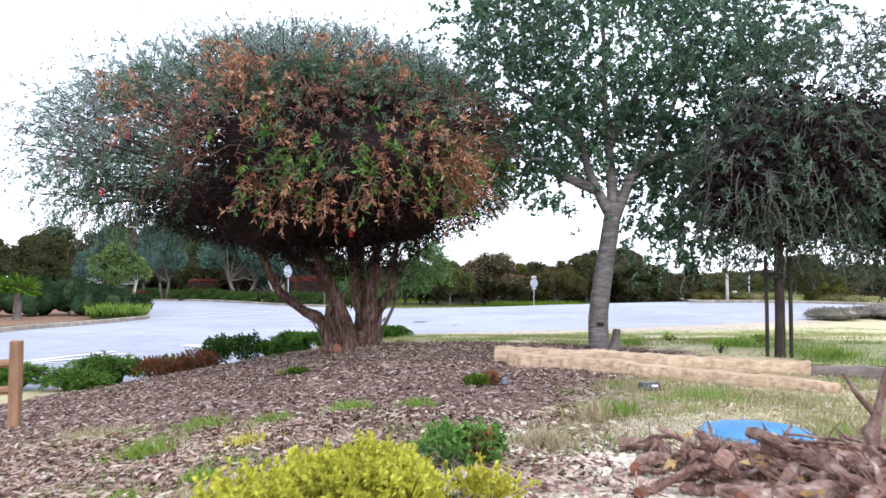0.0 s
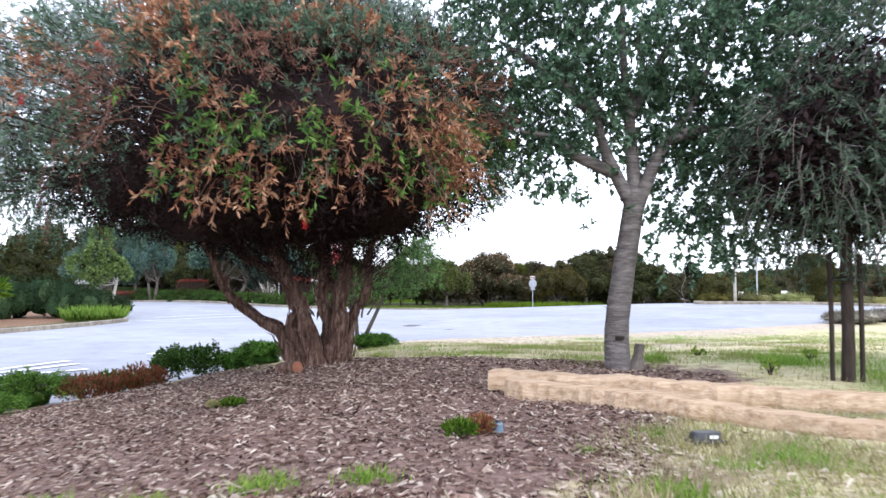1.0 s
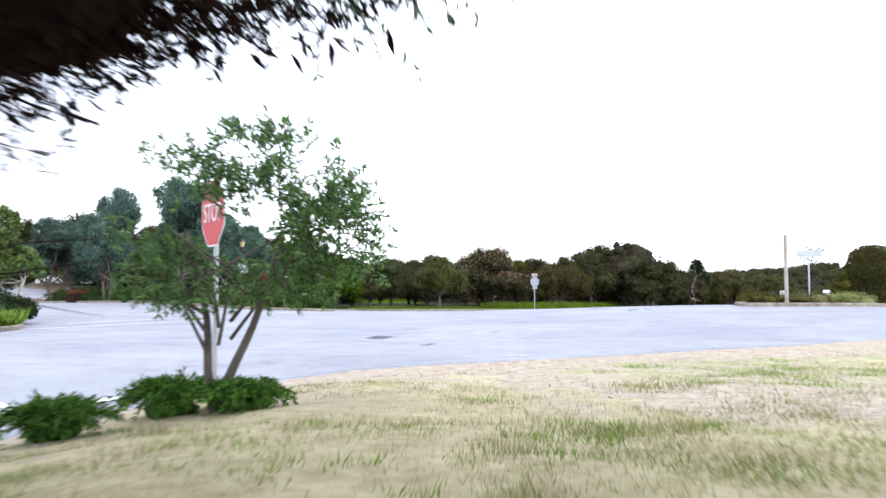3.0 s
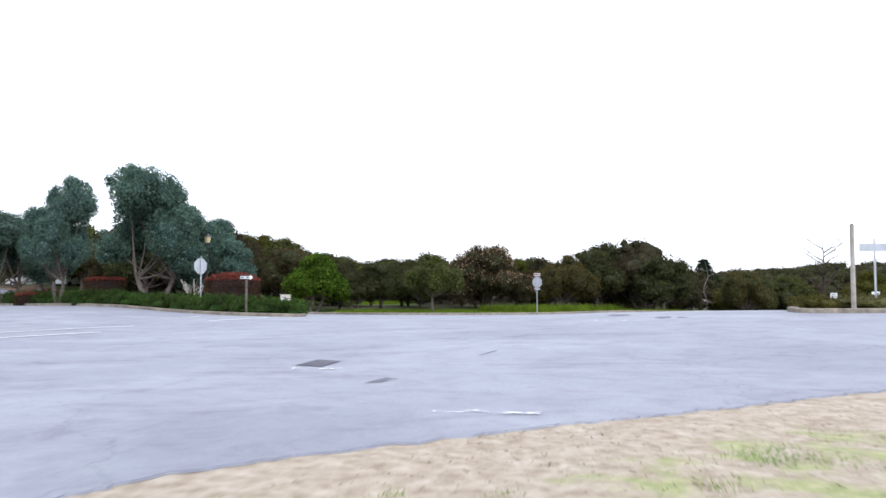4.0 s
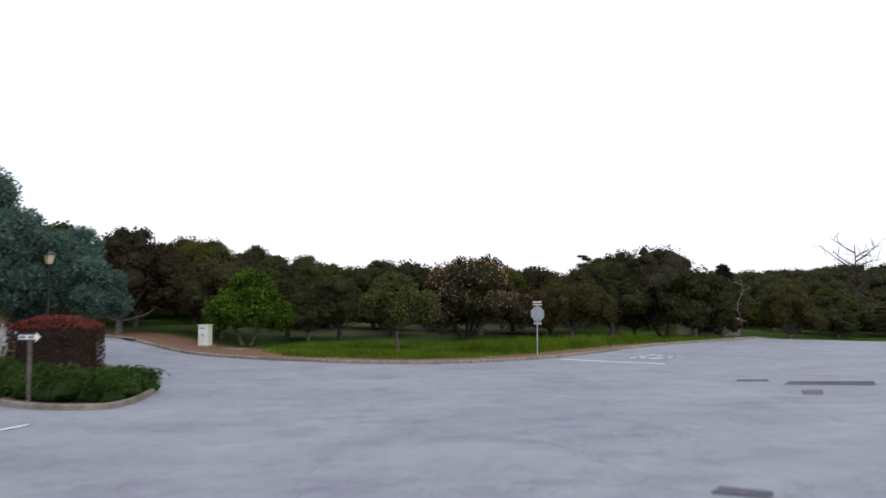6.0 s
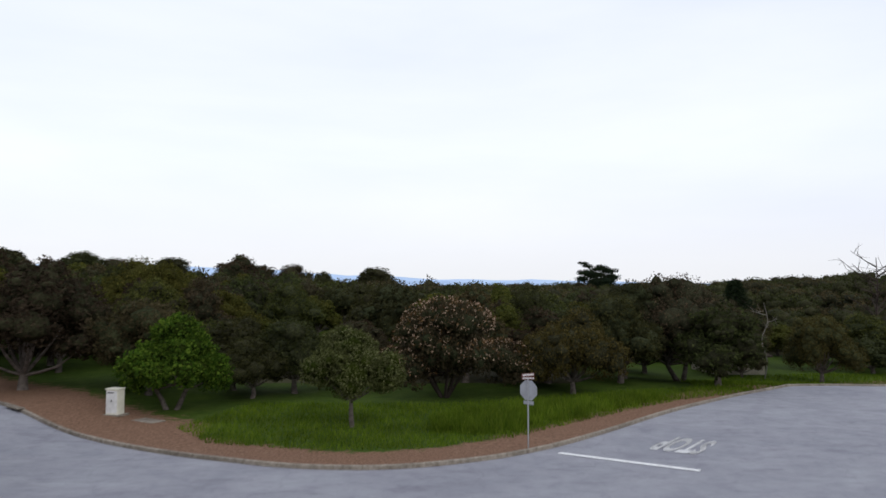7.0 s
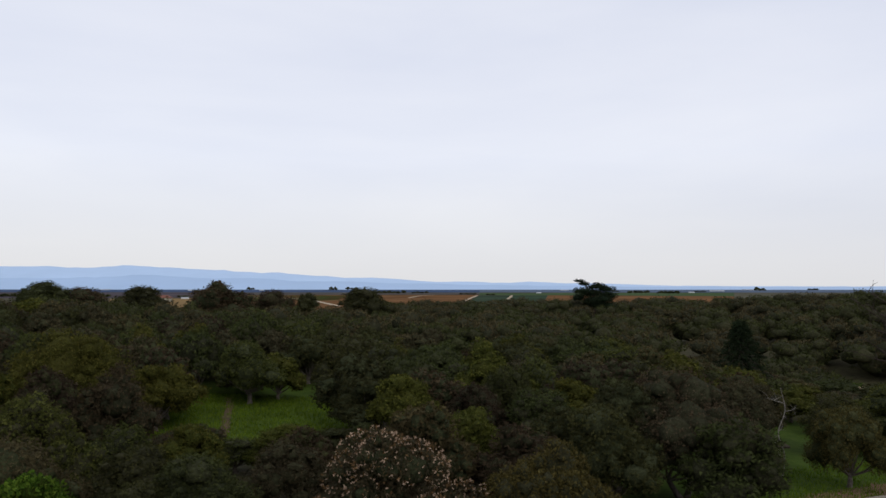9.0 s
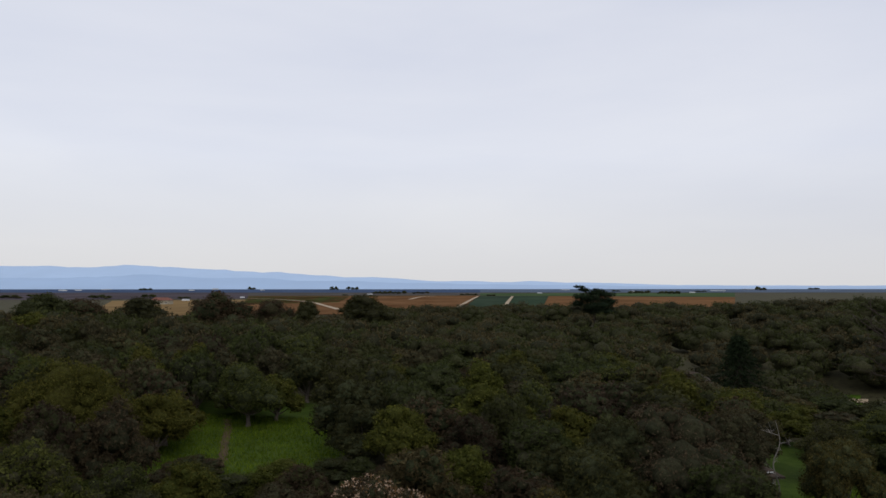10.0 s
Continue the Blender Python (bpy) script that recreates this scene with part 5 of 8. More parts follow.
def staked_tree():
    rng = np.random.default_rng(31)
    x0, y0 = 3.49, 7.75
    t = thing("staked_tree", pose(x0, y0, gz(x0, y0)), "young weeping tree tied between two dark stakes", "tree")
    g = Geo()
    limb(g, [(0, 0, -0.1), (0.01, 0, 0.5), (0.02, 0.02, 1.1), (0.1, 0.05, 1.8), (0.2, 0.1, 2.6)], 0.058, 0.03, rng, 10, 0.06, 16)
    for k in range(8):
        a = 0.8 * k
        limb(g, [(0.05, 0.03, 1.2 + 0.1 * k), (0.5 * math.cos(a), 0.5 * math.sin(a), 1.8 + 0.1 * k), (1.1 * math.cos(a) + .4, 1.0 * math.sin(a), 2.0 + 0.05 * k)], 0.025, 0.008, rng, 6, 0.05, 8)
    part("trunk", g, M_BARK_DARK, t, smooth=True)
    for dx in (-0.13, 0.12):
        g = Geo()
        tube(g, [(dx, 0, -0.1), (dx + 0.005, 0, 0.5), (dx, 0, 1.05)], 0.02, 8, 0.04, rng)
        part("stake", g, M_BARK_DARK, t, "round dark wooden stake", smooth=True)
    g = Geo()
    tube(g, [(-0.13, 0.03, 0.85), (0, 0.07, 0.86), (0.12, 0.03, 0.85)], 0.008, 5)
    tube(g, [(-0.13, -0.03, 0.83), (0, -0.07, 0.84), (0.12, -0.03, 0.83)], 0.008, 5)
    part("tie", g, M_BLACK, t, "black rubber tree tie")
    lobes = [((0.3, 0, 2.1), (1.0, 1.0, 0.8)), ((-0.35, 0, 1.85), (0.55, 0.7, 0.6)), ((1.2, 0.1, 2.0), (0.95, 1.0, 0.85)), ((2.2, 0.2, 2.0), (0.9, 1.0, 0.9)), ((0.8, 0, 2.8), (1.2, 1.0, 0.7)),
             ((2.0, 0.3, 2.9), (1.1, 1.0, 0.8)), ((0.2, 0.2, 1.45), (0.7, 0.6, 0.35)), ((1.5, 0.2, 1.4), (0.8, 0.7, 0.4))]
    # inner leaves of the low crown, darkened by colour to stand for shade
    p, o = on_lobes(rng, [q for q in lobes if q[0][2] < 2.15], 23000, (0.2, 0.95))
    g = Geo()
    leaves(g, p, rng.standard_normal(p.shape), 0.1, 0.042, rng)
    part("inner_foliage", g, M_LEAF_SHADE, t)
    p, o = on_lobes(rng, lobes, 3600, (0.5, 1.04))
    tw, g = spray_leaves(rng, p, o, 15, 0.34, 0.062, 0.28, 0.45, 0.7)
    part("crown", g, M_LEAF_WEEP, t)
    tagged(part("twig_mesh", tw, M_BARK_GREY, t), kind="stuff")
    g = Geo()
    for c, e in zip(*on_lobes(rng, lobes, 80, (0.9, 1.02), -0.3)):
        L = rng.uniform(0.25, 0.6)
        q = c + e * 0.12 + [rng.normal(0, 0.04), -0.06, -L * 0.4]
        tube(g, curve_pts([c, q, q + [rng.normal(0, 0.05), rng.normal(0, 0.04), -L * 0.6]], 6), np.linspace(0.005, 0.003, 6), 4)
    tagged(part("hanging_twig_mesh", g, M_BARK_OAK, t, "long pale hanging twigs"), kind="stuff")
    return t


def young_bottlebrush():
    rng = np.random.default_rng(41)
    x0, y0 = -1.28, 14.2
    t = thing("young_tree", pose(x0, y0, gz(x0, y0)), "small forked bottlebrush tree with green leaves", "tree")
    g = Geo()
    limb(g, [(0.05, 0, -0.1), (0.08, 0, 0.25), (0.3, 0, 0.75), (0.5, 0, 1.4)], 0.05, 0.02, rng, 8, 0.06, 12)
    limb(g, [(0, 0, -0.1), (-0.08, 0, 0.3), (-0.12, 0.05, 0.8), (-0.3, 0.05, 1.5)], 0.045, 0.02, rng, 8, 0.06, 12)
    for k in range(7):
        limb(g, [(0.1 * (k % 3 - 1), 0, 0.5 + .05 * k), (0.25 * (k % 3 - 1), 0.2 * math.sin(k), 1.0), (0.6 * math.cos(k * 2.1), 0.5 * math.sin(k * 2.1), 1.5)], 0.018, 0.005, rng, 5, 0.05, 7)
    part("trunk", g, M_BARK_OAK, t, smooth=True)
    lobes = [((-0.4, 0, 1.75), (0.5, 0.5, 0.45)), ((0.9, 0, 1.45), (0.42, 0.5, 0.42)), ((0.3, 0.1, 2.15), (0.6, 0.45, 0.2)), ((0.78, 0, 1.9), (0.3, 0.4, 0.3)), ((-0.25, 0, 1.15), (0.45, 0.5, 0.25)), ((0.55, 0, 1.22), (0.42, 0.45, 0.18))]
    p, o = on_lobes(rng, lobes, 1500, (0.3, 1.05))
    gap = np.sin(p[:, 0] * 5.2 + 1.4 * np.sin(p[:, 2] * 4.1)) + np.sin(p[:, 2] * 7.3 + p[:, 0] * 3.0) + rng.normal(0, 0.3, len(p))
    keep = gap > np.where(p[:, 0] < 0.3, -0.1, -1.2)
    # the fork stays open between the two halves of the crown
    keep &= ~((np.abs(p[:, 0] - 0.36) < 0.26) & (np.abs(p[:, 2] - 1.56) < 0.36) & (rng.random(len(p)) < 0.85))
    p, o = p[keep], o[keep]
    tw, g = spray_leaves(rng, p, o, 14, 0.22, 0.062, 0.3, 0.15, 0.8)
    part("crown", g, M_LEAF_YOUNG, t)
    tagged(part("twig_mesh", tw, M_BARK_DARK, t), kind="stuff")
    return t


bottlebrush()
holm_tree()
staked_tree()
young_bottlebrush()

# wood and street trees: base x, y, height, width, kind
OAK_LEAF = (M_LEAF_OAK_BROWN, M_LEAF_OAK, M_LEAF_OAK, M_LEAF_OAK_BROWN, M_LEAF_OAK, M_LEAF_OAK_YELLOW)
OAKS = [wood_tree("oak_tree", 100 + i, 6.2, 6.6, M_BARK_OAK, OAK_LEAF[i], "broad evergreen oak with a dark dense crown", 0.2, 6400, 0.19, 0.12 + 0.03 * (i % 3), 1, 9 + i % 3, "oaks of the wood", wild=0.25, clumps=10, tri=True)
        for i in range(6)]
NEAR_OAKS = [wood_tree("oak_tree", 120 + i, 6.2, 6.6, M_BARK_OAK, M_LEAF_OAK if i % 3 else M_LEAF_OAK_BROWN, "broad evergreen oak at the edge of the wood", 0.15, 9400, 0.17, 0.13 + 0.03 * (i % 3), 1, 12 + i % 3, "oaks of the wood", core=0.66, wild=0.3, clumps=9, tri=True)
             for i in range(4)]
rng = np.random.default_rng(5)
used = set()


def oak(i, x, y, h, w, rz=None):
    s = (w / 6.6, w / 6.6, h / 6.2)
    m = at_ground(x, y, rng.uniform(0, 6.28) if rz is None else rz, s)
    if i not in used:
        used.add(i)
        OAKS[i].matrix_basis = m
        return OAKS[i]
    o = copy_thing(OAKS[i], m.copy())
    o.matrix_basis = m
    return o


near_used = set()
for i, x, y, h, w in ((1, 18.0, 92.0, 7.2, 8.0), (0, -19.4, 79.2, 7.5, 10.5), (2, -27, 84, 8.0, 9.5), (1, -14.0, 84, 6.6, 7.5), (2, 41.3, 109.5, 5.4, 8.0), (1, 48.5, 113, 5.6, 8.5),
                      (2, -4.5, 82.2, 4.7, 7.0), (0, -1.0, 86, 4.3, 6.6), (1, -8.6, 83.5, 4.6, 6.6), (3, -12.6, 80.0, 5.6, 7.2), (0, 28.6, 102.0, 6.8, 8.0), (2, 16.6, 87.5, 6.3, 8.0), (3, 34.0, 112, 5.9, 8.0)):
    m = at_ground(x, y, rng.uniform(0, 6.28), (w / 6.6, w / 6.6, h / 6.2))
    if i in near_used:
        copy_thing(NEAR_OAKS[i], m).matrix_basis = m
    else:
        near_used.add(i)
        NEAR_OAKS[i].matrix_basis = m


def dense_oak(i, x, y, h, w, turn):
    m = at_ground(x, y, turn, (w / 6.6, w / 6.6, h / 6.2))
    copy_thing(NEAR_OAKS[i], m).matrix_basis = m


for seed, x, y, h, w, leaf, label, stems in ((133, 22.4, 92.6, 8.2, 12.0, M_LEAF_OAK_DUN, "spreading oak with a dull brown crown and forked trunk", 2), (134, 12.4, 82.0, 5.2, 7.8, M_LEAF_OAK_TAWNY, "low round tawny oak on the verge", 1),
                                             (135, 36.0, 98.6, 5.7, 7.2, M_LEAF_OAK_TAWNY, "tawny oak with a pale trunk beside the road", 1)):
    single = wood_tree("verge_oak", seed, h, w, M_BARK_OAK, leaf, label, 0.14, 11000, 0.17, 0.17, stems, 14, core=0.66, wild=0.3, clumps=9, tri=True)
    single.matrix_basis = at_ground(x, y)

# a great oak beside the clearing, and a low one before the house
great = wood_tree("great_oak", 131, 8.6, 13.6, M_BARK_OAK, M_LEAF_OAK_YELLOW, "great yellow-green oak beside the clearing", 0.2, 15000, 0.35, 0.12, 1, 17, core=0.66, wild=0.25, clumps=10)
great.matrix_basis = at_ground(-22.6, 105.0)
dense_oak(2, -13.2, 124.5, 6.9, 9.4, 2.2)
dense_oak(0, 30.6, 101.6, 3.6, 5.4, 0.4)
dense_oak(2, -6.6, 80.2, 3.7, 5.4, 1.0)
dense_oak(0, -11.0, 95.2, 2.7, 6.2, 0.3)
dense_oak(2, -6.8, 96.5, 2.5, 6.0, 3.4)
dense_oak(0, -2.6, 94.2, 3.0, 6.0, 5.0)

green = wood_tree("round_green_tree", 201, 5.0, 6.3, M_BARK_OAK, M_LEAF_BRIGHT, "round bright green tree on the grass verge", 0.17, 12000, 0.12, 0.24, 2, 17, core=0.58, wild=0.42)
green.matrix_basis = at_ground(-9.68, 75.82)
silver = wood_tree("silvery_tree", 202, 4.6, 5.6, M_BARK_OAK, M_LEAF_PALEGREEN, "small silvery green tree on the grass verge", 0.12, 14000, 0.11, 0.28, 1, 15, core=0.58, wild=0.4)
silver.matrix_basis = at_ground(0.39, 70.76)
mag = wood_tree("magnolia_tree", 203, 5.9, 10.9, M_BARK_DARK, M_LEAF_MAGNOLIA, "broad many-stemmed tree with pale seed heads", 0.17, 14000, 0.07, 0.24, 9, 22, core=0.58, wild=0.75)
mag.matrix_basis = at_ground(4.6, 80.5)
rngm = np.random.default_rng(77)
p, o = on_lobes(rngm, LOBES["magnolia_tree"], 1000, (0.95, 1.07), -0.1)
g = Geo()
leaves(g, p, o + rngm.standard_normal(p.shape) * 0.7, rngm.uniform(0.14, 0.24, len(p)), 0.1, rngm)
part("rusty_foliage", g, M_LEAF_RUST, mag, "rust brown upper leaves")
p, o = on_lobes(rngm, LOBES["magnolia_tree"], 820, (1.0, 1.09), -0.2)
g = Geo()
for d in range(3):
    leaves(g, p, o + rngm.standard_normal(p.shape) * 0.8, rngm.uniform(0.06, 0.14, len(p)), 0.07, rngm)
tagged(part("seed_head_mesh", g, M_BLOSSOM, mag, "pale buff seed heads"), kind="stuff")

# the wood behind, thinning to far canopy
placed = [(12.4, 82.0), (22.4, 92.6), (18.4, 91), (36, 98.6), (-19.4, 79.2), (-13.2, 124.5), (-22, 104), (-27, 84), (-14, 84), (41.3, 109.5), (48.5, 113), (-4.5, 82.2), (-1, 86), (-8.6, 83.5), (-12.6, 80), (28.6, 102), (16.2, 88), (34, 112), (5.2, 80.5), (36.5, 107.5)]
FAR_OAKS = [wood_tree("oak_tree", 150 + i, 6.2, 6.6, M_BARK_OAK, OAK_LEAF[i], "broad evergreen oak with a dark dense crown", 0.27, 2600, 0.2, 0.14, 1, 7 + i % 2, "oaks of the wood", core=0.7, clumps=8, tri=True)
            for i in range(6)]
TINY_OAKS = [wood_tree("far_tree", 170 + i, 6.2, 6.6, M_BARK_OAK, M_LEAF_OAK, "far dark tree on the plain", 0.8, 220, 0.25, 0.1, 1, 5, "trees on the plain", core=0.9, clumps=0) for i in range(2)]
far_used = set()


def far_oak(i, x, y, h, w):
    m = at_ground(x, y, rng.uniform(0, 6.28), (w / 6.6, w / 6.6, h / 6.2))
    if i not in far_used:
        far_used.add(i)
        FAR_OAKS[i].matrix_basis = m
    else:
        copy_thing(FAR_OAKS[i], m).matrix_basis = m


for row in range(15):
    y0 = 86.5 + 5.4 * row
    for col in range(40):
        x = 4 + (col - 19.5 + 0.5 * (row % 2)) * 5.6 + rng.uniform(-1.5, 1.5)
        y = y0 + rng.uniform(-1.6, 1.6)
        if abs(x - 4) > 0.63 * (y - 35) + 4 or y < 60 + abs(x) * 0.85:
            continue
        if 105 < y < 127 and -15.5 - 0.24 * (y - 106) < x < -1.5:
            continue
        # low growth only on the sight side of the meadow
        low_h = 13.2 * (1 - (y - 46) / 67)
        in_gap = y < 106 and 4.5 - 0.375 * (y - 46) < x < 12.6 - 0.2 * (y - 46)
        if in_gap and low_h < 1.7:
            continue
        if x > 27 and y < 106 + 0.1 * (x - 27):
            continue
        if abs(x - 27.5) < 5.2 and abs(y - 104.5) < 4.0:
            continue
        if ((x - 83) / 9.5) ** 2 + ((y - 176) / 14) ** 2 < 1 or math.hypot(x - 47.5, y - 168) < 5 or math.hypot(x - 71, y - 160) < 6 or math.hypot(x - 52.5, y - 156) < 6:
            continue
        if min(math.hypot(x - a, y - c) for a, c in placed) < 4.2:
            continue
        placed.append((x, y))
        h = rng.uniform(4.8, 7.0) + (1.2 if x < -20 else 0)
        if x > 34:
            h *= max(0.58, 1 - (x - 34) * 0.035)
        if in_gap:
            h = min(h, low_h * rng.uniform(0.9, 1.05))
        if y < 108:
            oak(int(rng.integers(0, 6)), x, y, h, rng.uniform(6.2, 8.4) * (0.75 if in_gap else 1))
        else:
            far_oak(int(rng.integers(0, 6)), x, y, h, rng.uniform(6.8, 10.0))


def far_woods():
    rng = np.random.default_rng(61)
    for leaf in (M_LEAF_OAK, M_LEAF_OAK_BROWN):
        g, inner = Geo(), Geo()
        for k in range(420):
            y = 160 + 130 * rng.random() ** 0.8
            x = rng.uniform(-0.68, 0.68) * (y - 35) + 4
            if k >= 330:
                # the last trees before the fields, east of the clearing
                y = rng.uniform(306, 372)
                x = rng.uniform(-0.1, 0.68) * (y - 45) + 6
            if 235 < y < 300 and x < 60 and rng.random() < 0.6:
                continue
            if ((x - 83) / 9.5) ** 2 + ((y - 176) / 14) ** 2 < 1 or math.hypot(x - 47.5, y - 168) < 6 or math.hypot(x - 61, y - 300) < 7:
                continue
            z, w, h = gz(x, y), rng.uniform(3.2, 5.4) * (1.25 if k >= 330 else 1), rng.uniform(5, 7.5) + (0.4 if k >= 330 else 0)
            lobes = [((x + rng.uniform(-.6, .6) * w, y + rng.uniform(-.6, .6) * w, z + h * rng.uniform(0.45, 0.78)), (w * q, w * q, h * .24 * q / 0.5)) for q in rng.uniform(0.28, 0.6, 6)]
            lobes.append(((x, y, z + h * 0.32), (w * 0.75, w * 0.75, h * 0.34)))
            for c, r in lobes:
                lump(inner, c, np.array(r) * 0.78, rng, 0.08, False)
            p, o = on_lobes(rng, lobes, 460, (0.7, 1.12), -0.3)
            L = rng.uniform(0.3, 0.75, len(p))
            leaves(g, p, o * 0.5 + rng.standard_normal(p.shape), L, L * 0.6, rng, 0.15, o * 0.6, True)
        tagged(part("far_woods", g, leaf), "dense dark oak woodland canopy in the distance", "woodland", kind="stuff")
        tagged(part("far_woods", inner, M_CORE_OAK, smooth=True), "inside of the distant woodland, shade put into its colour", "woodland", kind="stuff")


far_woods()


def conifer(x, y, h, w):
    """A dark pointed tree: drooping tiers of needles round a straight trunk."""
    rng = np.random.default_rng(141)
    t = thing("conifer_tree", at_ground(x, y), "tall dark conifer among the oaks", "tree")
    part("trunk", tube(Geo(), [(0, 0, -0.3), (0.1, 0, h * 0.5), (0, 0, h * 0.97)], [0.3, 0.2, 0.04], 8, 0.05, rng), M_BARK_DARK, t, smooth=True)
    g, inner = Geo(), Geo()
    for k in range(130):
        u = (k + 0.5) / 130
        a, reach = k * 2.399, w / 2 * (1.02 - u) ** 0.75 * rng.uniform(0.65, 1.1)
        d = np.array([math.cos(a), math.sin(a), 0])
        z = h * (0.08 + 0.9 * u)
        tip = d * reach + [0, 0, z - 0.18 * reach]
        tube(inner, [(0, 0, z), d * reach * 0.5 + [0, 0, z + 0.02 * reach], tip], [0.05, 0.035, 0.01], 4)
        n = 46
        f = rng.uniform(0.15, 1.05, (n, 1))
        p = np.array([0, 0, z]) + (tip - [0, 0, z]) * f + rng.normal(0, 0.16, (n, 3)) * [1, 1, 0.5]
        leaves(g, p, d + rng.normal(0, 0.6, (n, 3)) + [0, 0, -0.5], rng.uniform(0.35, 0.8, n), rng.uniform(0.12, 0.25, n), rng, 0.1)
    part("crown", g, M_LEAF_CONIFER, t)
    part("branch_mesh", inner, M_BARK_DARK, t)


def umbrella_pine(x, y, h, w):
    """A tall pine: bare forking limbs that carry flat uneven plates of needles."""
    rng = np.random.default_rng(143)
    t = thing("pine_tree", at_ground(x, y), "tall dark pine that stands over the wood", "tree")
    plates = [((-0.28, 0, 0.97), (0.12, 0.12, 0.035)), ((-0.18, 0.05, 0.9), (0.13, 0.13, 0.05)), ((0.05, 0, 0.84), (0.22, 0.2, 0.075)), ((0.24, 0.04, 0.78), (0.2, 0.2, 0.085)), ((-0.22, -0.04, 0.74), (0.22, 0.2, 0.08)),
              ((0.0, 0.1, 0.68), (0.3, 0.26, 0.1)), ((0.3, -0.05, 0.62), (0.2, 0.22, 0.1)), ((-0.3, 0.02, 0.58), (0.18, 0.2, 0.09)), ((0.05, 0, 0.52), (0.34, 0.3, 0.12)), ((0.12, 0, 0.4), (0.36, 0.3, 0.12))]
    lobes = [((c[0] * w, c[1] * w, c[2] * h), (r[0] * w, r[1] * w, r[2] * h)) for c, r in plates]
    g = Geo()
    p = limb(g, [(0, 0, -0.3), (0.15, 0, h * 0.3), (-0.1, 0, h * 0.6), (-0.2 * w, 0, h * 0.93)], 0.36, 0.08, rng, 9, 0.06, 24)
    for c, r in lobes:
        j = int(np.clip(c[2] / h * 20, 4, 21))
        limb(g, [p[j - 3], (p[j] + np.array(c)) / 2 - [0, 0, 0.2], c], 0.14, 0.04, rng, 6, 0.06, 8)
    part("trunk", g, M_BARK_DARK, t, smooth=True)
    g, inner = crown_mesh(rng, lobes, 7000, 0.4, 0.0, 0.7, (0.7, 1.2), clumps=6, tri=True)
    part("crown", g, M_LEAF_CONIFER, t)
    part("inner_foliage", inner, M_LEAF_CONIFER, t, smooth=True)


conifer(52.5, 158.0, 11.2, 11.0)
umbrella_pine(61.3, 308.0, 14.9, 18.0)
# single tall trees that break the skyline
for i, x, y, h, w in ((0, -44.2, 216, 13.8, 21), (1, -70, 189, 13.4, 17), (2, -57, 200, 12.8, 18), (3, -66, 197, 12.4, 15), (2, -17, 276, 12.6, 21), (1, -33, 262, 10.5, 12), (3, -34, 222, 11.8, 13)):
    dense_oak(i, x, y, h - gz(x, y), w, 0.7 + 1.9 * i + 0.1 * x)
for i, x, y, h, w in ((2, -88, 190, 14.0, 17), (4, -80, 176, 13.2, 15), (5, -62, 170, 10.6, 12), (1, -48, 160, 9.6, 12)):
    oak(i, x, y, h - gz(x, y), w)

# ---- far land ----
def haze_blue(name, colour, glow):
    """Hill surface with the haze painted in: a blue base colour and a blue glow."""
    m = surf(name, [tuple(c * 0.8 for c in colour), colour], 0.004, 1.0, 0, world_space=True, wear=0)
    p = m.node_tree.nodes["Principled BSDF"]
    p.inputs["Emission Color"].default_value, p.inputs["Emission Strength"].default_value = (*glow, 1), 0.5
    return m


M_HILL = haze_blue("far_range_haze", (0.14, 0.19, 0.28), (0.47, 0.65, 0.93))
M_HILL_PALE = haze_blue("farther_range_haze", (0.2, 0.24, 0.32), (0.5, 0.71, 1.02))


def ridge(dist, pts, label, material, seed):
    """A far range of hills: a long ridge with a slope in front."""
    xs = np.linspace(pts[0][0], pts[-1][0], 160)
    zs = np.interp(xs, [p[0] for p in pts], [p[1] for p in pts])
    r = np.random.default_rng(seed)
    zs = zs + np.convolve(r.normal(0, 6, 172), np.ones(13) / 13, "valid") * np.clip(zs / 40, 0, 1)
    zs = zs + np.convolve(r.normal(0, 8, 163), np.ones(4) / 4, "valid") * np.clip(zs / 70, 0, 1)
    g = Geo()
    v = np.concatenate([np.c_[xs, np.full(160, dist - 500.0), np.full(160, -5.0)], np.c_[xs, np.full(160, dist), zs], np.c_[xs, np.full(160, dist + 400.0), zs - 60]])
    i = np.arange(159)
    g.add(v, np.concatenate([np.stack([i, i + 1, i + 161, i + 160], 1), np.stack([i + 160, i + 161, i + 321, i + 320], 1)]))
    return tagged(part("backdrop", g, material, smooth=True), label, "hills", kind="structure")


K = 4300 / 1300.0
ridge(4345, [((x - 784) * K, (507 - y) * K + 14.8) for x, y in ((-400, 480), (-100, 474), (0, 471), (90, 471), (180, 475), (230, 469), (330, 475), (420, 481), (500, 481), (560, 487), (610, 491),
                                                               (660, 489), (730, 496), (800, 499), (930, 498), (1000, 502), (1200, 506), (1700, 506), (2200, 505))], "mountain range on the horizon, pale blue haze painted in", M_HILL_PALE, 9)
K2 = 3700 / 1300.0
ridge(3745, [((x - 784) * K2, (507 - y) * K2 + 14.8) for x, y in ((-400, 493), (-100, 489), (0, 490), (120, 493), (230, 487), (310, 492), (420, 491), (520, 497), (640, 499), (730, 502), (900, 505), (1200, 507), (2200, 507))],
      "foothills before the mountain range, blue haze painted in", M_HILL, 19)


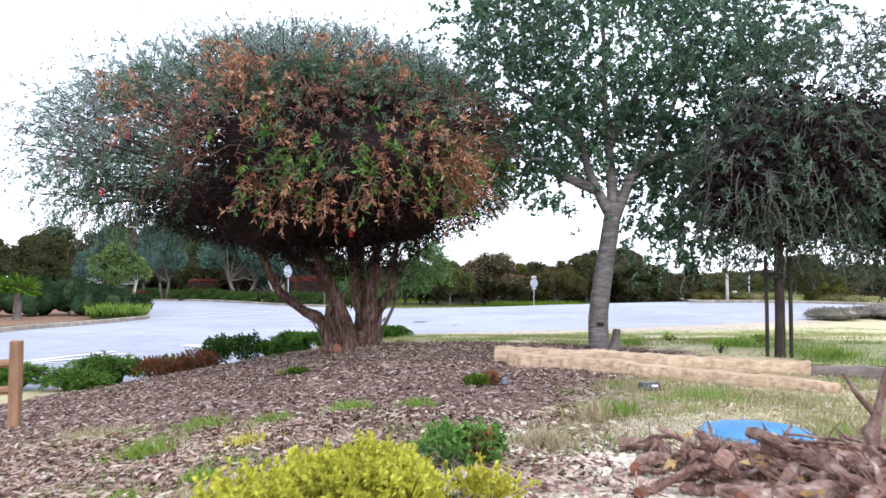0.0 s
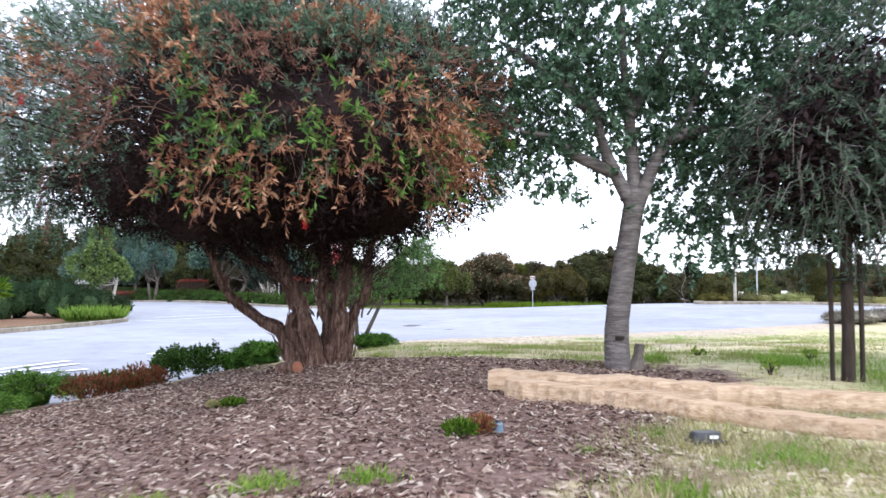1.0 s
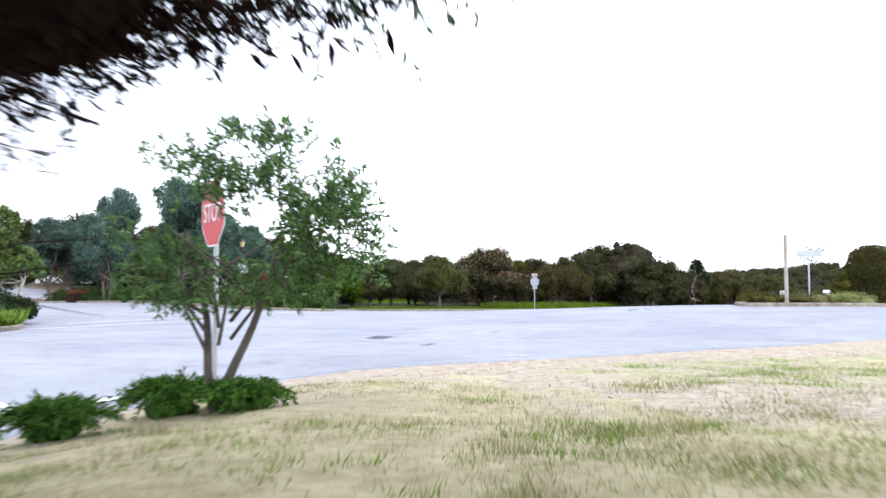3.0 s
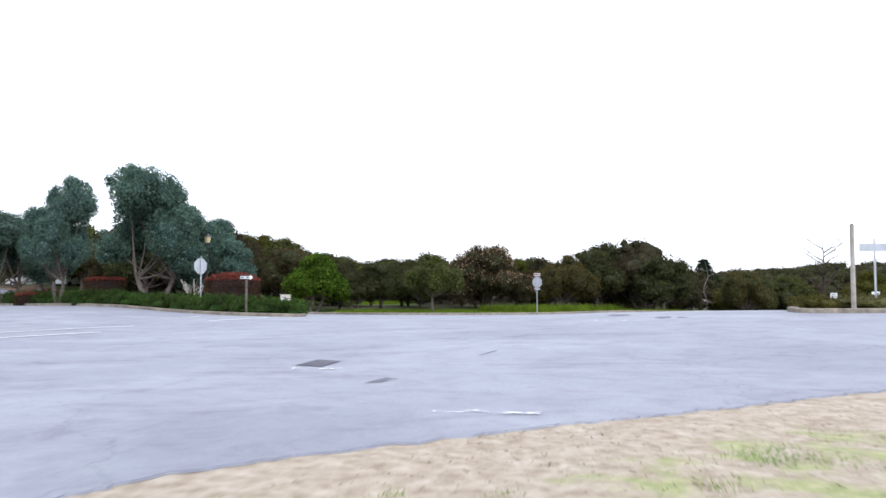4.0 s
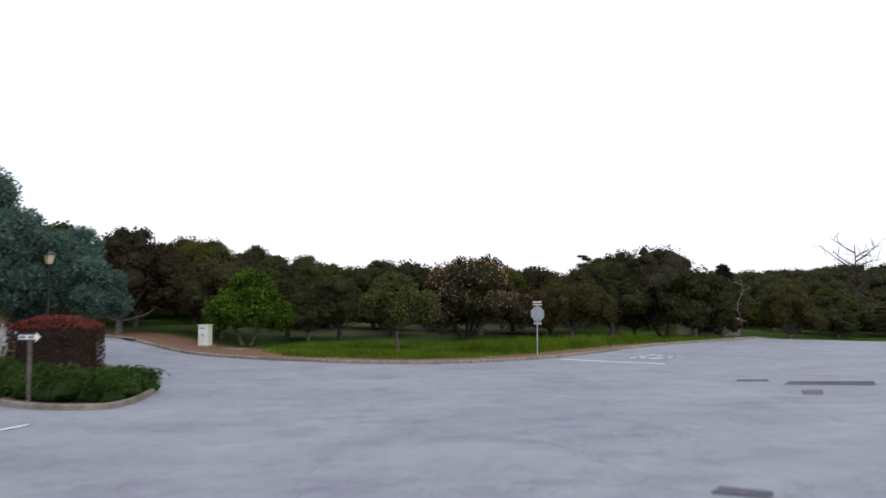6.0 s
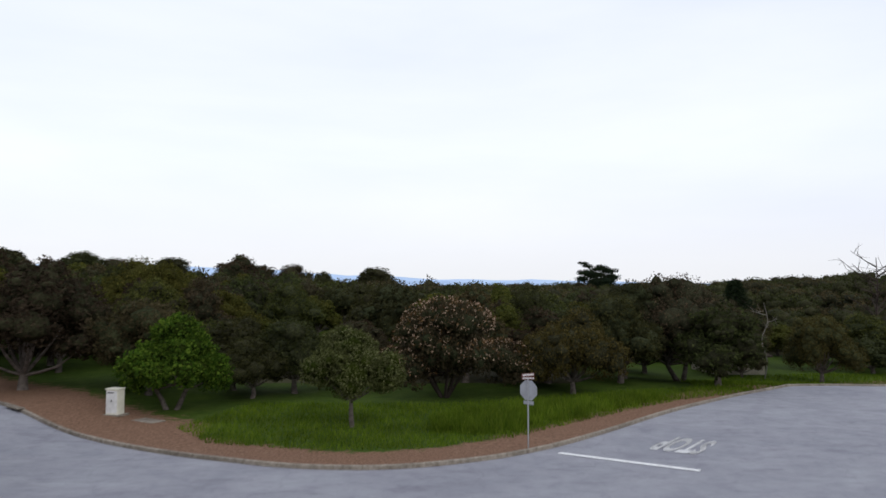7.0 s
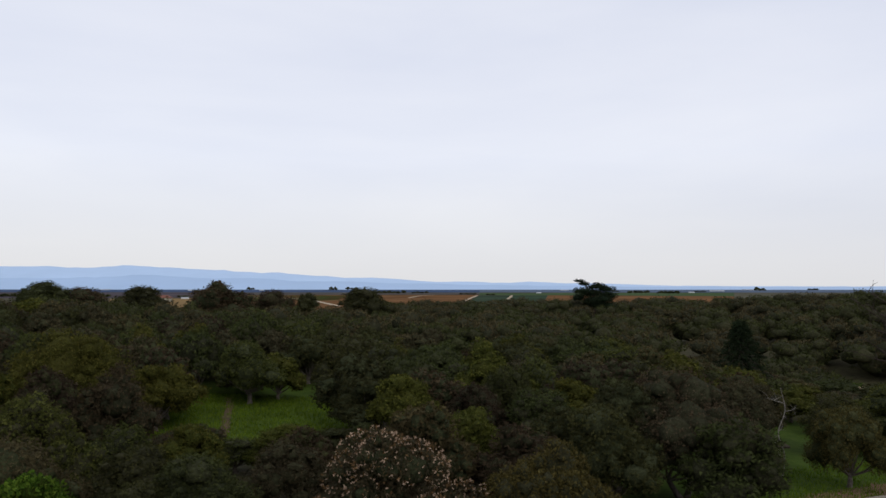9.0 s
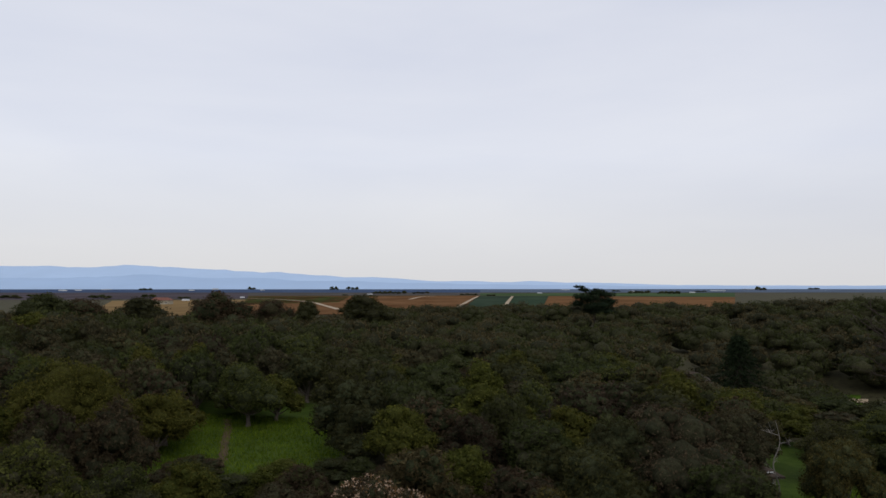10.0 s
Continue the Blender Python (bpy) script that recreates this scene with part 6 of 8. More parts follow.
def field(corners, colours, label, lift=0.35):
    m = surf("field_soil_and_haze", colours, 0.05, 1.0, 0, spec=0.0, world_space=True, stretch=(1, 0.25, 1), wear=0.35, wear_scale=0.01)
    g = Geo()
    c = [np.array(q, float) for q in corners]
    u = np.linspace(0, 1, 13)
    P = np.array([[(c[0] * (1 - s) + c[1] * s) * (1 - t) + (c[3] * (1 - s) + c[2] * s) * t for s in u] for t in u]).reshape(-1, 2)
    i = np.arange(12)[:, None] * 13 + np.arange(12)
    g.add(np.c_[P, zg(P[:, 0], P[:, 1]) + lift], np.stack([i, i + 1, i + 14, i + 13], -1).reshape(-1, 4))
    return tagged(part("field", g, m), label, "field", kind="structure")


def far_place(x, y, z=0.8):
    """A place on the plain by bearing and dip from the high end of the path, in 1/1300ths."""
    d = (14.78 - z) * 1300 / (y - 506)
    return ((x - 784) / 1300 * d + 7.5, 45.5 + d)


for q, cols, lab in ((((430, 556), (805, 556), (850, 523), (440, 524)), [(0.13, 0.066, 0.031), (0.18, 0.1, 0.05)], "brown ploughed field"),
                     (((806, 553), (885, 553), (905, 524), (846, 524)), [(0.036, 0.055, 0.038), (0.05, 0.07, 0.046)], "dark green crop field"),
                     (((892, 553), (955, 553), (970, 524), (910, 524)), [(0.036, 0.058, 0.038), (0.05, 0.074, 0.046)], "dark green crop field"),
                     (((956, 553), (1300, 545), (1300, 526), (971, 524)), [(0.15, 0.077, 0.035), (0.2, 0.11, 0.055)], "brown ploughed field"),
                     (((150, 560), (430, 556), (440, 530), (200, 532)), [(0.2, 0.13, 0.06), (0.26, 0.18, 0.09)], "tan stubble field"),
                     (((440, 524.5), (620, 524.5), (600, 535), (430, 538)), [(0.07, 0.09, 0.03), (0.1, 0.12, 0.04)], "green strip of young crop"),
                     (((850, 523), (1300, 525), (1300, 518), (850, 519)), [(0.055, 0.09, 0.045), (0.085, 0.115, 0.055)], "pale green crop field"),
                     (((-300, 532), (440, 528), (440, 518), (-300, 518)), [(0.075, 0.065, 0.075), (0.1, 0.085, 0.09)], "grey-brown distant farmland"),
                     # the farthest strips carry the blue of the haze in their base colour
                     (((-300, 517.5), (850, 517.5), (850, 512), (-300, 512)), [(0.055, 0.085, 0.15), (0.08, 0.11, 0.18)], "distant farmland with blue haze in its colour"),
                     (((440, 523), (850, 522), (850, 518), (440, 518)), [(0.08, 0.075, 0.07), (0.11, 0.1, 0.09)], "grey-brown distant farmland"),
                     (((850, 517.5), (1900, 517.5), (1900, 511), (850, 511)), [(0.09, 0.12, 0.17), (0.13, 0.16, 0.21)], "distant farmland with grey-blue haze in its colour")):
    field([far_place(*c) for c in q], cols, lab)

M_TRACK = surf("pale_farm_track", [(0.32, 0.24, 0.15), (0.42, 0.33, 0.22)], 0.2, 0.95, 0, world_space=True, wear=0.2)


def track(points, width, label, material=M_TRACK, lift=0.6, name="farm_track"):
    """A narrow worn track that follows the land."""
    p = curve_pts([(*q, 0) for q in points], 8 * len(points))[:, :2]
    t = unit(np.gradient(p, axis=0))
    s = np.c_[-t[:, 1], t[:, 0]] * width / 2 * (1 + (0.25 if lift < 0.1 else 0.0) * np.sin(np.arange(len(p)) * 1.7))[:, None]
    v = np.concatenate([np.c_[p - s, zg(*(p - s).T) + lift], np.c_[p + s, zg(*(p + s).T) + lift]])
    n = len(p)
    i = np.arange(n - 1)
    return tagged(part(name, Geo().add(v, np.stack([i, i + 1, i + n + 1, i + n], 1)), material), label, "track", kind="structure")


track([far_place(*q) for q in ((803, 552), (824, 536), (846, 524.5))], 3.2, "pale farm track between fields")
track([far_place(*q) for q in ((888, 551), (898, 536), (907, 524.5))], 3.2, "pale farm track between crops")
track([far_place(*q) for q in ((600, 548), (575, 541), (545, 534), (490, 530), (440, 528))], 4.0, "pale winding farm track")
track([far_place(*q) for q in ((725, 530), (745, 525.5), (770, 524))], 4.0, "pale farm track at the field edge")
for k in range(4):
    p = [(75 + 5 * u, 170 + 5.5 * k - 3 * u) for u in (0, 1, 2)]
    track(p, 2.2, "pale stepped edge of a garden terrace", M_TRACK, 0.5, "garden_terrace")
    track([(a, b + 2.4) for a, b in p], 2.4, "strip of green planting on a garden terrace", M_LEAF_BRIGHT, 0.5, "garden_terrace")
track([(62, 152), (67, 157), (72, 163), (77, 168)], 3.0, "pale curving driveway in the hollow", M_TRACK, 0.25, "driveway")
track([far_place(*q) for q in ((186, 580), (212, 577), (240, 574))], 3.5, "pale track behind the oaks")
M_PATH = surf("trodden_brown_path", [(0.06, 0.035, 0.016), (0.1, 0.06, 0.03)], 1.5, 0.95, 0, world_space=True)
track([(-11.2, 106.5), (-11.7, 110.5), (-13.2, 116), (-14.6, 122), (-16.5, 128)], 0.75, "narrow brown path worn through the meadow", M_PATH, 0.06, "footpath")


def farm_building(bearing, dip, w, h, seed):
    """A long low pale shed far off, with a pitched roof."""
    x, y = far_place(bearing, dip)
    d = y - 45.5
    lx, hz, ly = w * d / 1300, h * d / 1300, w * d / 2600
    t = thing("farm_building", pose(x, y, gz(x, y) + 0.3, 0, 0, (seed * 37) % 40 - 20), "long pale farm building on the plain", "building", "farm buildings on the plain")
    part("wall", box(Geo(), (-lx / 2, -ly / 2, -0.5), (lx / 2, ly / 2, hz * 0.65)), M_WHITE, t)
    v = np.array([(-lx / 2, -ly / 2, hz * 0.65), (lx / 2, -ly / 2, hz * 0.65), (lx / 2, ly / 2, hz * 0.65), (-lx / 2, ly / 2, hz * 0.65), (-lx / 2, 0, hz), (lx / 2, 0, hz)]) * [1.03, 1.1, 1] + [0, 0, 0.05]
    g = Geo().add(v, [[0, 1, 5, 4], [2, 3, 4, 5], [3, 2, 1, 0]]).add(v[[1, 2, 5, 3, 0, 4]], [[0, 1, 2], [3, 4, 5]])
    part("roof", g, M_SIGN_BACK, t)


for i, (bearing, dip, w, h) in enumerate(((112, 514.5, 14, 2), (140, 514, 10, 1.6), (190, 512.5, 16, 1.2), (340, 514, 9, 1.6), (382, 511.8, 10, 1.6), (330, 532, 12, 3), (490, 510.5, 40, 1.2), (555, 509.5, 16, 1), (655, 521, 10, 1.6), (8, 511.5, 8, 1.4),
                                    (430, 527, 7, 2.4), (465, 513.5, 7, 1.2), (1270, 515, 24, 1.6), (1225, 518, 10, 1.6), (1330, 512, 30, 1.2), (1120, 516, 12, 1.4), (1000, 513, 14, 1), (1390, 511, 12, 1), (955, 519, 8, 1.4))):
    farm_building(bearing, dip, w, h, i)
rngf = np.random.default_rng(88)
tiny_used = [False, False]
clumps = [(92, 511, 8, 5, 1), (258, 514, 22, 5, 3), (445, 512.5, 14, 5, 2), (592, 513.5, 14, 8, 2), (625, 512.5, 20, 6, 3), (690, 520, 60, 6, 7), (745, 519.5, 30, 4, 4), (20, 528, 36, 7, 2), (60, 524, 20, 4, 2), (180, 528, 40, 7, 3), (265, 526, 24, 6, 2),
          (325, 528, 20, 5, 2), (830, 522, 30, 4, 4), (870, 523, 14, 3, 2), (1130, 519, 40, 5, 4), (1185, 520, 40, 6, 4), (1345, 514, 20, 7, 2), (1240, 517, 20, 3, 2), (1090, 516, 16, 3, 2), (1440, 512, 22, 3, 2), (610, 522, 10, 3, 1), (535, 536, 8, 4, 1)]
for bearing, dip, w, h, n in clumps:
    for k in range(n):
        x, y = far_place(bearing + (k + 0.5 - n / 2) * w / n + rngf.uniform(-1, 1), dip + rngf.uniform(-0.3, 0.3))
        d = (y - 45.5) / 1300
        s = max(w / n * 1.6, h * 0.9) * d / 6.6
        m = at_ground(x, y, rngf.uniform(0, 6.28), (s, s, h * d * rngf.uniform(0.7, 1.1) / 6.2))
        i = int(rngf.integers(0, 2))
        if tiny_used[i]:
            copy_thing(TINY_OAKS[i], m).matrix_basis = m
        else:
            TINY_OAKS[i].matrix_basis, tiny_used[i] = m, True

# ---- the garden ----
def timber(name, p, q, w, h, material, label, seed, taper=1.0, dz=0.0):
    """A rough-hewn squared log lying on the ground."""
    rng = np.random.default_rng(seed)
    p, q = np.array(p, float), np.array(q, float)
    n, L = 64, np.linalg.norm(q - p)
    t = (q - p) / L
    s = np.array([-t[1], t[0]])
    u = np.linspace(0, 1, n)
    prof = np.array([(-0.5, 0.0), (-0.53, 0.4), (-0.5, 0.8), (-0.47, 0.97), (-0.42, 1.0), (0.0, 1.02), (0.42, 1.0), (0.48, 0.95), (0.52, 0.4), (0.5, 0.0)])
    wob_w = 1 + np.convolve(rng.normal(0, 0.22, n + 14), np.ones(15) / 15, "valid")
    wob_h = 1 + np.convolve(rng.normal(0, 0.34, n + 14), np.ones(15) / 15, "valid")
    side = np.convolve(rng.normal(0, 0.04, n + 6), np.ones(7) / 7, "valid")
    k = len(prof)
    v = []
    for i in range(n):
        f = 1 + (taper - 1) * u[i]
        c = (q - p) * u[i] + s * side[i]
        gr = gz(*(p + c)) - gz(*p)
        for a, b in prof:
            e = c + s * a * w * wob_w[i] * f
            v.append((e[0], e[1], gr - 0.03 + b * h * wob_h[i] * f + rng.normal(0, 0.002)))
    ob = thing(name, Matrix.Translation((*p, gz(*p) + dz)), label, "timber")
    g = Geo()
    i = np.arange(n - 1)[:, None] * k + np.arange(k - 1)
    g.add(v, np.stack([i, i + k, i + k + 1, i + 1], -1).reshape(-1, 4))
    g.add(v[:k], [list(range(k))])
    g.add(v[-k:], [list(range(k - 1, -1, -1))])
    part("log_body", g, material, ob)
    # long splinters that lift along the grain
    g = Geo()
    m = 12
    a, e = rng.uniform(0.03, 0.9, m), rng.uniform(-0.45, 0.45, m)
    c = p + (q - p) * a[:, None] + s * (e * w)[:, None]
    base = np.c_[c - p, zg(c[:, 0], c[:, 1]) - gz(*p) - 0.02 + h * wob_h[(a * (n - 1)).astype(int)] * (1 + (taper - 1) * a) * np.where(np.abs(e) > 0.38, 0.86, 1.0)]
    leaves(g, base, np.c_[np.tile(t, (m, 1)) + rng.normal(0, 0.05, (m, 2)), rng.uniform(-0.02, 0.06, m)], rng.uniform(0.1, 0.3, m), rng.uniform(0.006, 0.014, m), rng, 0.02)
    tagged(part("splinter", g, material, ob), kind="stuff")
    return ob


timber("landscape_log", (0.52, 7.28), (3.05, 6.22), 0.25, 0.18, M_TIMBER, "rough hewn tan log edging the mulch bed", 1, 0.85)
timber("landscape_log", (0.64, 7.0), (2.72, 5.16), 0.2, 0.16, M_TIMBER, "rough hewn tan log splitting along the grain", 2, 0.72)
timber("landscape_log", (2.75, 6.35), (4.8, 5.1), 0.14, 0.1, M_TIMBER_GREY, "grey weathered timber lying on the grass", 3, dz=0.02)


def light_box():
    t = thing("garden_spotlight", pose(1.49, 5.45, gz(1.49, 5.45), 0, 0, 8) @ Matrix.Diagonal((1.05, 0.9, 0.6, 1)), "low black garden spotlight with a pale label", "garden light")
    g = Geo()
    box(g, (-0.075, -0.05, 0.02), (0.075, 0.05, 0.085), 0.008, 0.012)
    part("housing", g, M_BLACK, t)
    g = Geo()
    box(g, (-0.09, -0.06, -0.02), (0.09, 0.06, 0.018), 0.0, 0.006)
    part("base", g, M_BLACK, t)
    g = Geo()
    box(g, (0.0, -0.0525, 0.035), (0.045, -0.049, 0.062))
    part("label_plate", g, M_WHITE, t, "small white label")


light_box()


def small_plant(name, x, y, r, h, leaf, label, count, size, seed, width=0.35, category="plant", upright=0.8, stems=True):
    """A low leafy plant: stems from a foot with leaves over a rounded uneven mass."""
    rng = np.random.default_rng(seed)
    t = thing(name, pose(x, y, gz(x, y) - 0.01), label, category)
    lobes = [((0, 0, h * 0.5), (r * 0.8, r * 0.7, h * 0.5))]
    for i in range(6):
        a = i * 1.05 + rng.uniform(-.3, .3)
        lobes.append(((r * 0.55 * math.cos(a), r * 0.55 * math.sin(a), h * rng.uniform(0.3, 0.55)), (r * 0.42, r * 0.42, h * rng.uniform(0.3, 0.45))))
    if stems:
        g = Geo()
        for i in range(14):
            e = np.array(lobes[i % 7][0]) + rng.uniform(-.3, .3, 3) * r * 0.5 + [0, 0, h * 0.2]
            tube(g, curve_pts([(0, 0, 0), e * [0.5, 0.5, 0.6], e], 5), np.linspace(0.006, 0.002, 5), 4)
        part("stem_mesh", g, M_BARK_DARK, t)
    p, o = on_lobes(rng, lobes, count, (0.55, 1.08), -0.6)
    g = Geo()
    if r > 0.6:
        for c, q in lobes:
            lump(g, c, np.array(q) * 0.8, rng, 0.1)
    L = rng.uniform(0.6, 1.3, count) * size
    leaves(g, p, o * 0.8 + rng.standard_normal((count, 3)) * 0.7 + [0, 0, upright], L, L * width, rng)
    part("foliage", g, leaf, t)
    return t


def juniper(x, y, r, h, seed, label="spreading green juniper shrub"):
    """Arching feathery sprays from a low centre."""
    rng = np.random.default_rng(seed)
    t = thing("juniper_shrub", pose(x, y, gz(x, y) - 0.02), label, "shrub")
    g, w = Geo(), Geo()
    n = int(150 * max(0.8, r)) if y < 20 else 64
    lump(g, (0, 0, h * 0.25), (r * 0.5, r * 0.5, h * 0.3), rng)
    fine = 1.0 if y < 20 else 1.5
    for i in range(n):
        a, e = rng.uniform(0, 6.28), rng.uniform(0.25, 1.0)
        d = np.array([math.cos(a), math.sin(a), 0])
        p = curve_pts([d * r * 0.15 + [0, 0, h * 0.2], d * r * 0.6 * e + [0, 0, h * rng.uniform(0.5, 0.9)], d * r * e * 1.1 + [0, 0, h * rng.uniform(0.35, 1.0) * (1.15 - 0.5 * e)]], 14)
        b = np.repeat(p[3:], 5, axis=0)
        tan = np.repeat(np.gradient(p, axis=0)[3:], 5, axis=0)
        leaves(g, b, unit(tan) + rng.standard_normal(b.shape) * 0.55, rng.uniform(0.5, 1.1, len(b)) * (0.06 + 0.03 * r) * fine, (0.009 + 0.008 * r) * fine, rng, tri=y > 20)
        if i % 9 == 0:
            tube(w, p, np.linspace(0.012, 0.004, 14) * (1 + r), 4)
    part("foliage", g, M_LEAF_JUNIPER if y < 20 else M_LEAF_BED, t)
    part("stem_mesh", w, M_BARK_DARK, t)
    return t


def sprig_bush(name, x, y, r, h, leaf, label, shoots, seed, leaf_size=0.022, twig=0.1):
    """A loose low bush: many thin shoots with small leaves, ragged on top."""
    rng = np.random.default_rng(seed)
    t = thing(name, pose(x, y, gz(x, y) - 0.01), label, "bush")
    lobes = [((r * rng.uniform(-0.8, 0.8), r * rng.uniform(-0.6, 0.6), h * rng.uniform(0.2, 0.5)), (r * rng.uniform(0.25, 0.42), r * rng.uniform(0.25, 0.4), h * rng.uniform(0.3, 0.5))) for _ in range(10)]
    lobes.append(((0, 0, h * 0.3), (r * 0.8, r * 0.65, h * 0.45)))
    p, o = on_lobes(rng, lobes, shoots, (0.45, 1.05), -0.4)
    tw, g = spray_leaves(rng, p, o + [0, 0, 0.9], 14, twig, leaf_size, 0.5, 0.05, 0.8)
    part("foliage", g, leaf, t)
    tagged(part("twig_mesh", tw, leaf, t), kind="stuff")
    return t


juniper(-4.75, 10.2, 0.62, 0.44, 301)
juniper(-5.35, 9.0, 0.5, 0.36, 302)
juniper(-4.55, 9.1, 0.42, 0.26, 313)
small_plant("heath_shrub", -4.15, 10.5, 0.42, 0.3, M_LEAF_REDDISH, "rust red heath shrub edging the mulch", 2000, 0.06, 303, 0.3, "shrub", 1.2)
small_plant("heath_shrub", -3.72, 10.95, 0.38, 0.32, M_LEAF_REDDISH, "rust red heath shrub edging the mulch", 1700, 0.06, 304, 0.3, "shrub", 1.2)
small_plant("green_shrub", -4.1, 11.1, 0.4, 0.3, M_LEAF_BRIGHT, "low bright green shrub by the road", 1200, 0.06, 314, 0.4, "shrub")
sprig_bush("rose_bush", -3.5, 12.0, 0.5, 0.42, M_LEAF_BED, "dark green bush with thin upright stems", 420, 305, 0.045, 0.2)
juniper(-2.5, 12.3, 0.46, 0.36, 307)
juniper(-2.85, 12.1, 0.34, 0.26, 306)
juniper(-1.05, 14.1, 0.42, 0.28, 311)
juniper(-1.7, 14.4, 0.45, 0.36, 310)
juniper(-2.2, 13.4, 0.4, 0.34, 312)



sprig_bush("yellow_bush", -0.33, 2.4, 0.33, 0.21, M_LEAF_YELLOW, "low ragged yellow-green bush with small leaves", 950, 320)
sprig_bush("yellow_bush", 0.1, 2.58, 0.13, 0.09, M_LEAF_YELLOW, "small yellow-green sprig beside the bush", 70, 321)


def grass_tuft(x, y, r, h, leaf, label, seed):
    rng = np.random.default_rng(seed)
    t = thing("grass_tuft", pose(x, y, gz(x, y)), label, "grass tuft")
    g = Geo()
    n = int(1800 * r)
    c = rng.normal(0, r * 0.5, (n, 2))
    z = zg(x + c[:, 0], y + c[:, 1]) - gz(x, y) - 0.01
    leaves(g, np.c_[c, z], np.c_[rng.normal(0, 0.45, (n, 2)), np.ones(n)], rng.uniform(0.5, 1.4, n) * h, 0.006, rng, 0.25)
    tagged(part("blade_mesh", g, leaf, t), kind="stuff")


for i, (x, y, r, h, leaf, label) in enumerate((
        (-1.53, 3.78, 0.13, 0.1, M_GRASS_LAWN, "tuft of fresh green grass among chips"),
        (-1.51, 4.56, 0.16, 0.07, M_GRASS_LAWN, "thin green grass among chips"),
        (-1.70, 3.10, 0.1, 0.05, M_GRASS_DRY, "yellowed weed tuft among chips"),
        (-1.04, 3.10, 0.07, 0.06, M_GRASS_LAWN, "small green weed among chips"),
        (-1.00, 3.73, 0.1, 0.07, M_LEAF_YELLOW, "yellow-green weed among chips"),
        (-1.24, 2.90, 0.08, 0.05, M_GRASS_LAWN, "small green weed among chips"),
        (-1.05, 4.46, 0.12, 0.06, M_GRASS_LAWN, "thin green grass among chips"),
        (-2.21, 4.66, 0.16, 0.06, M_GRASS_DRY, "straw tuft among chips"),
        (-0.59, 4.57, 0.16, 0.06, M_GRASS_LAWN, "thin green grass among chips"),
        (-0.18, 4.68, 0.12, 0.06, M_GRASS_LAWN, "thin green grass among chips"),
        (1.00, 4.38, 0.14, 0.1, M_GRASS_LAWN, "green grass tuft by the pebbles"),
        (0.45, 3.47, 0.16, 0.11, M_GRASS_DRY, "tall straw-coloured tuft by the pebbles"),
        (0.83, 4.19, 0.1, 0.12, M_GRASS_DRY, "tall straw-coloured tuft by the pebbles"),
        (0.83, 5.16, 0.08, 0.05, M_GRASS_LAWN, "small green weed among chips"),
        (1.77, 5.04, 0.2, 0.06, M_GRASS_LAWN, "thin green grass before the logs"),
        (2.23, 4.81, 0.2, 0.06, M_GRASS_DRY, "yellow grass before the logs"),
        (2.33, 9.26, 0.2, 0.1, M_GRASS_LAWN, "lush grass behind the log"),
        (3.46, 8.88, 0.25, 0.12, M_GRASS_LAWN, "lush grass behind the log"),
        (4.00, 7.60, 0.25, 0.14, M_GRASS_LAWN, "lush grass behind the log"))):
    grass_tuft(x, y, r, h, leaf, label, 900 + i)
sprig_bush("green_bush", 0.08, 3.12, 0.15, 0.17, M_LEAF_FRESH, "small bright green bush with some red leaves", 210, 322, 0.026, 0.08)
small_plant("red_twig_plant", 0.13, 3.08, 0.07, 0.16, M_LEAF_REDDISH, "red-leaved sprig inside a green bush", 160, 0.03, 323, 0.5, "plant")
small_plant("green_plant", 0.22, 5.55, 0.1, 0.09, M_LEAF_BRIGHT, "small green tuft on the mulch", 500, 0.035, 324, 0.3)
small_plant("red_plant", 0.33, 5.62, 0.08, 0.11, M_LEAF_REDDISH, "small rust red tuft on the mulch", 450, 0.035, 325, 0.3)
small_plant("green_plant", -1.42, 7.07, 0.1, 0.06, M_LEAF_BRIGHT, "small green weed on the mulch", 260, 0.035, 326, 0.4)
small_plant("yellow_plant", -1.55, 7.1, 0.08, 0.06, M_GRASS_MIX, "small yellowing weed on the mulch", 160, 0.03, 327, 0.4)
small_plant("grey_shrub", 13.4, 25.6, 1.0, 0.42, M_LEAF_GREYBROWN, "low grey-green shrub mound on dry grass", 2600, 0.09, 328, 0.35, "shrub")
small_plant("grey_shrub", 15.4, 26.0, 1.3, 0.5, M_LEAF_GREYBROWN, "low grey-green shrub mound on dry grass", 2600, 0.09, 329, 0.35, "shrub")
for i, (x, y, h) in enumerate(((3.0, 8.1, 0.2), (2.95, 9.8, 0.12), (3.9, 9.2, 0.16))):
    small_plant("weed_plant", x, y, 0.08, h * 0.8, M_GRASS_LAWN, "leafy green weed in the grass", 70, 0.045, 340 + i, 0.5)


def sprinkler(x, y):
    t = thing("sprinkler_head", pose(x, y, gz(x, y)), "small round blue-grey sprinkler head", "sprinkler")
    g = Geo()
    tube(g, [(0, 0, -0.05), (0, 0, 0.05), (0, 0, 0.06)], [0.032, 0.03, 0.022], 12)
    part("sprinkler_body", g, plain("grey_blue_plastic", (0.12, 0.17, 0.22), 0.5), t, smooth=False)
    g = Geo()
    tube(g, [(0, 0, 0.058), (0, 0, 0.075)], [0.016, 0.013], 10)
    part("nozzle", g, M_BLACK, t)


sprinkler(0.43, 5.64)


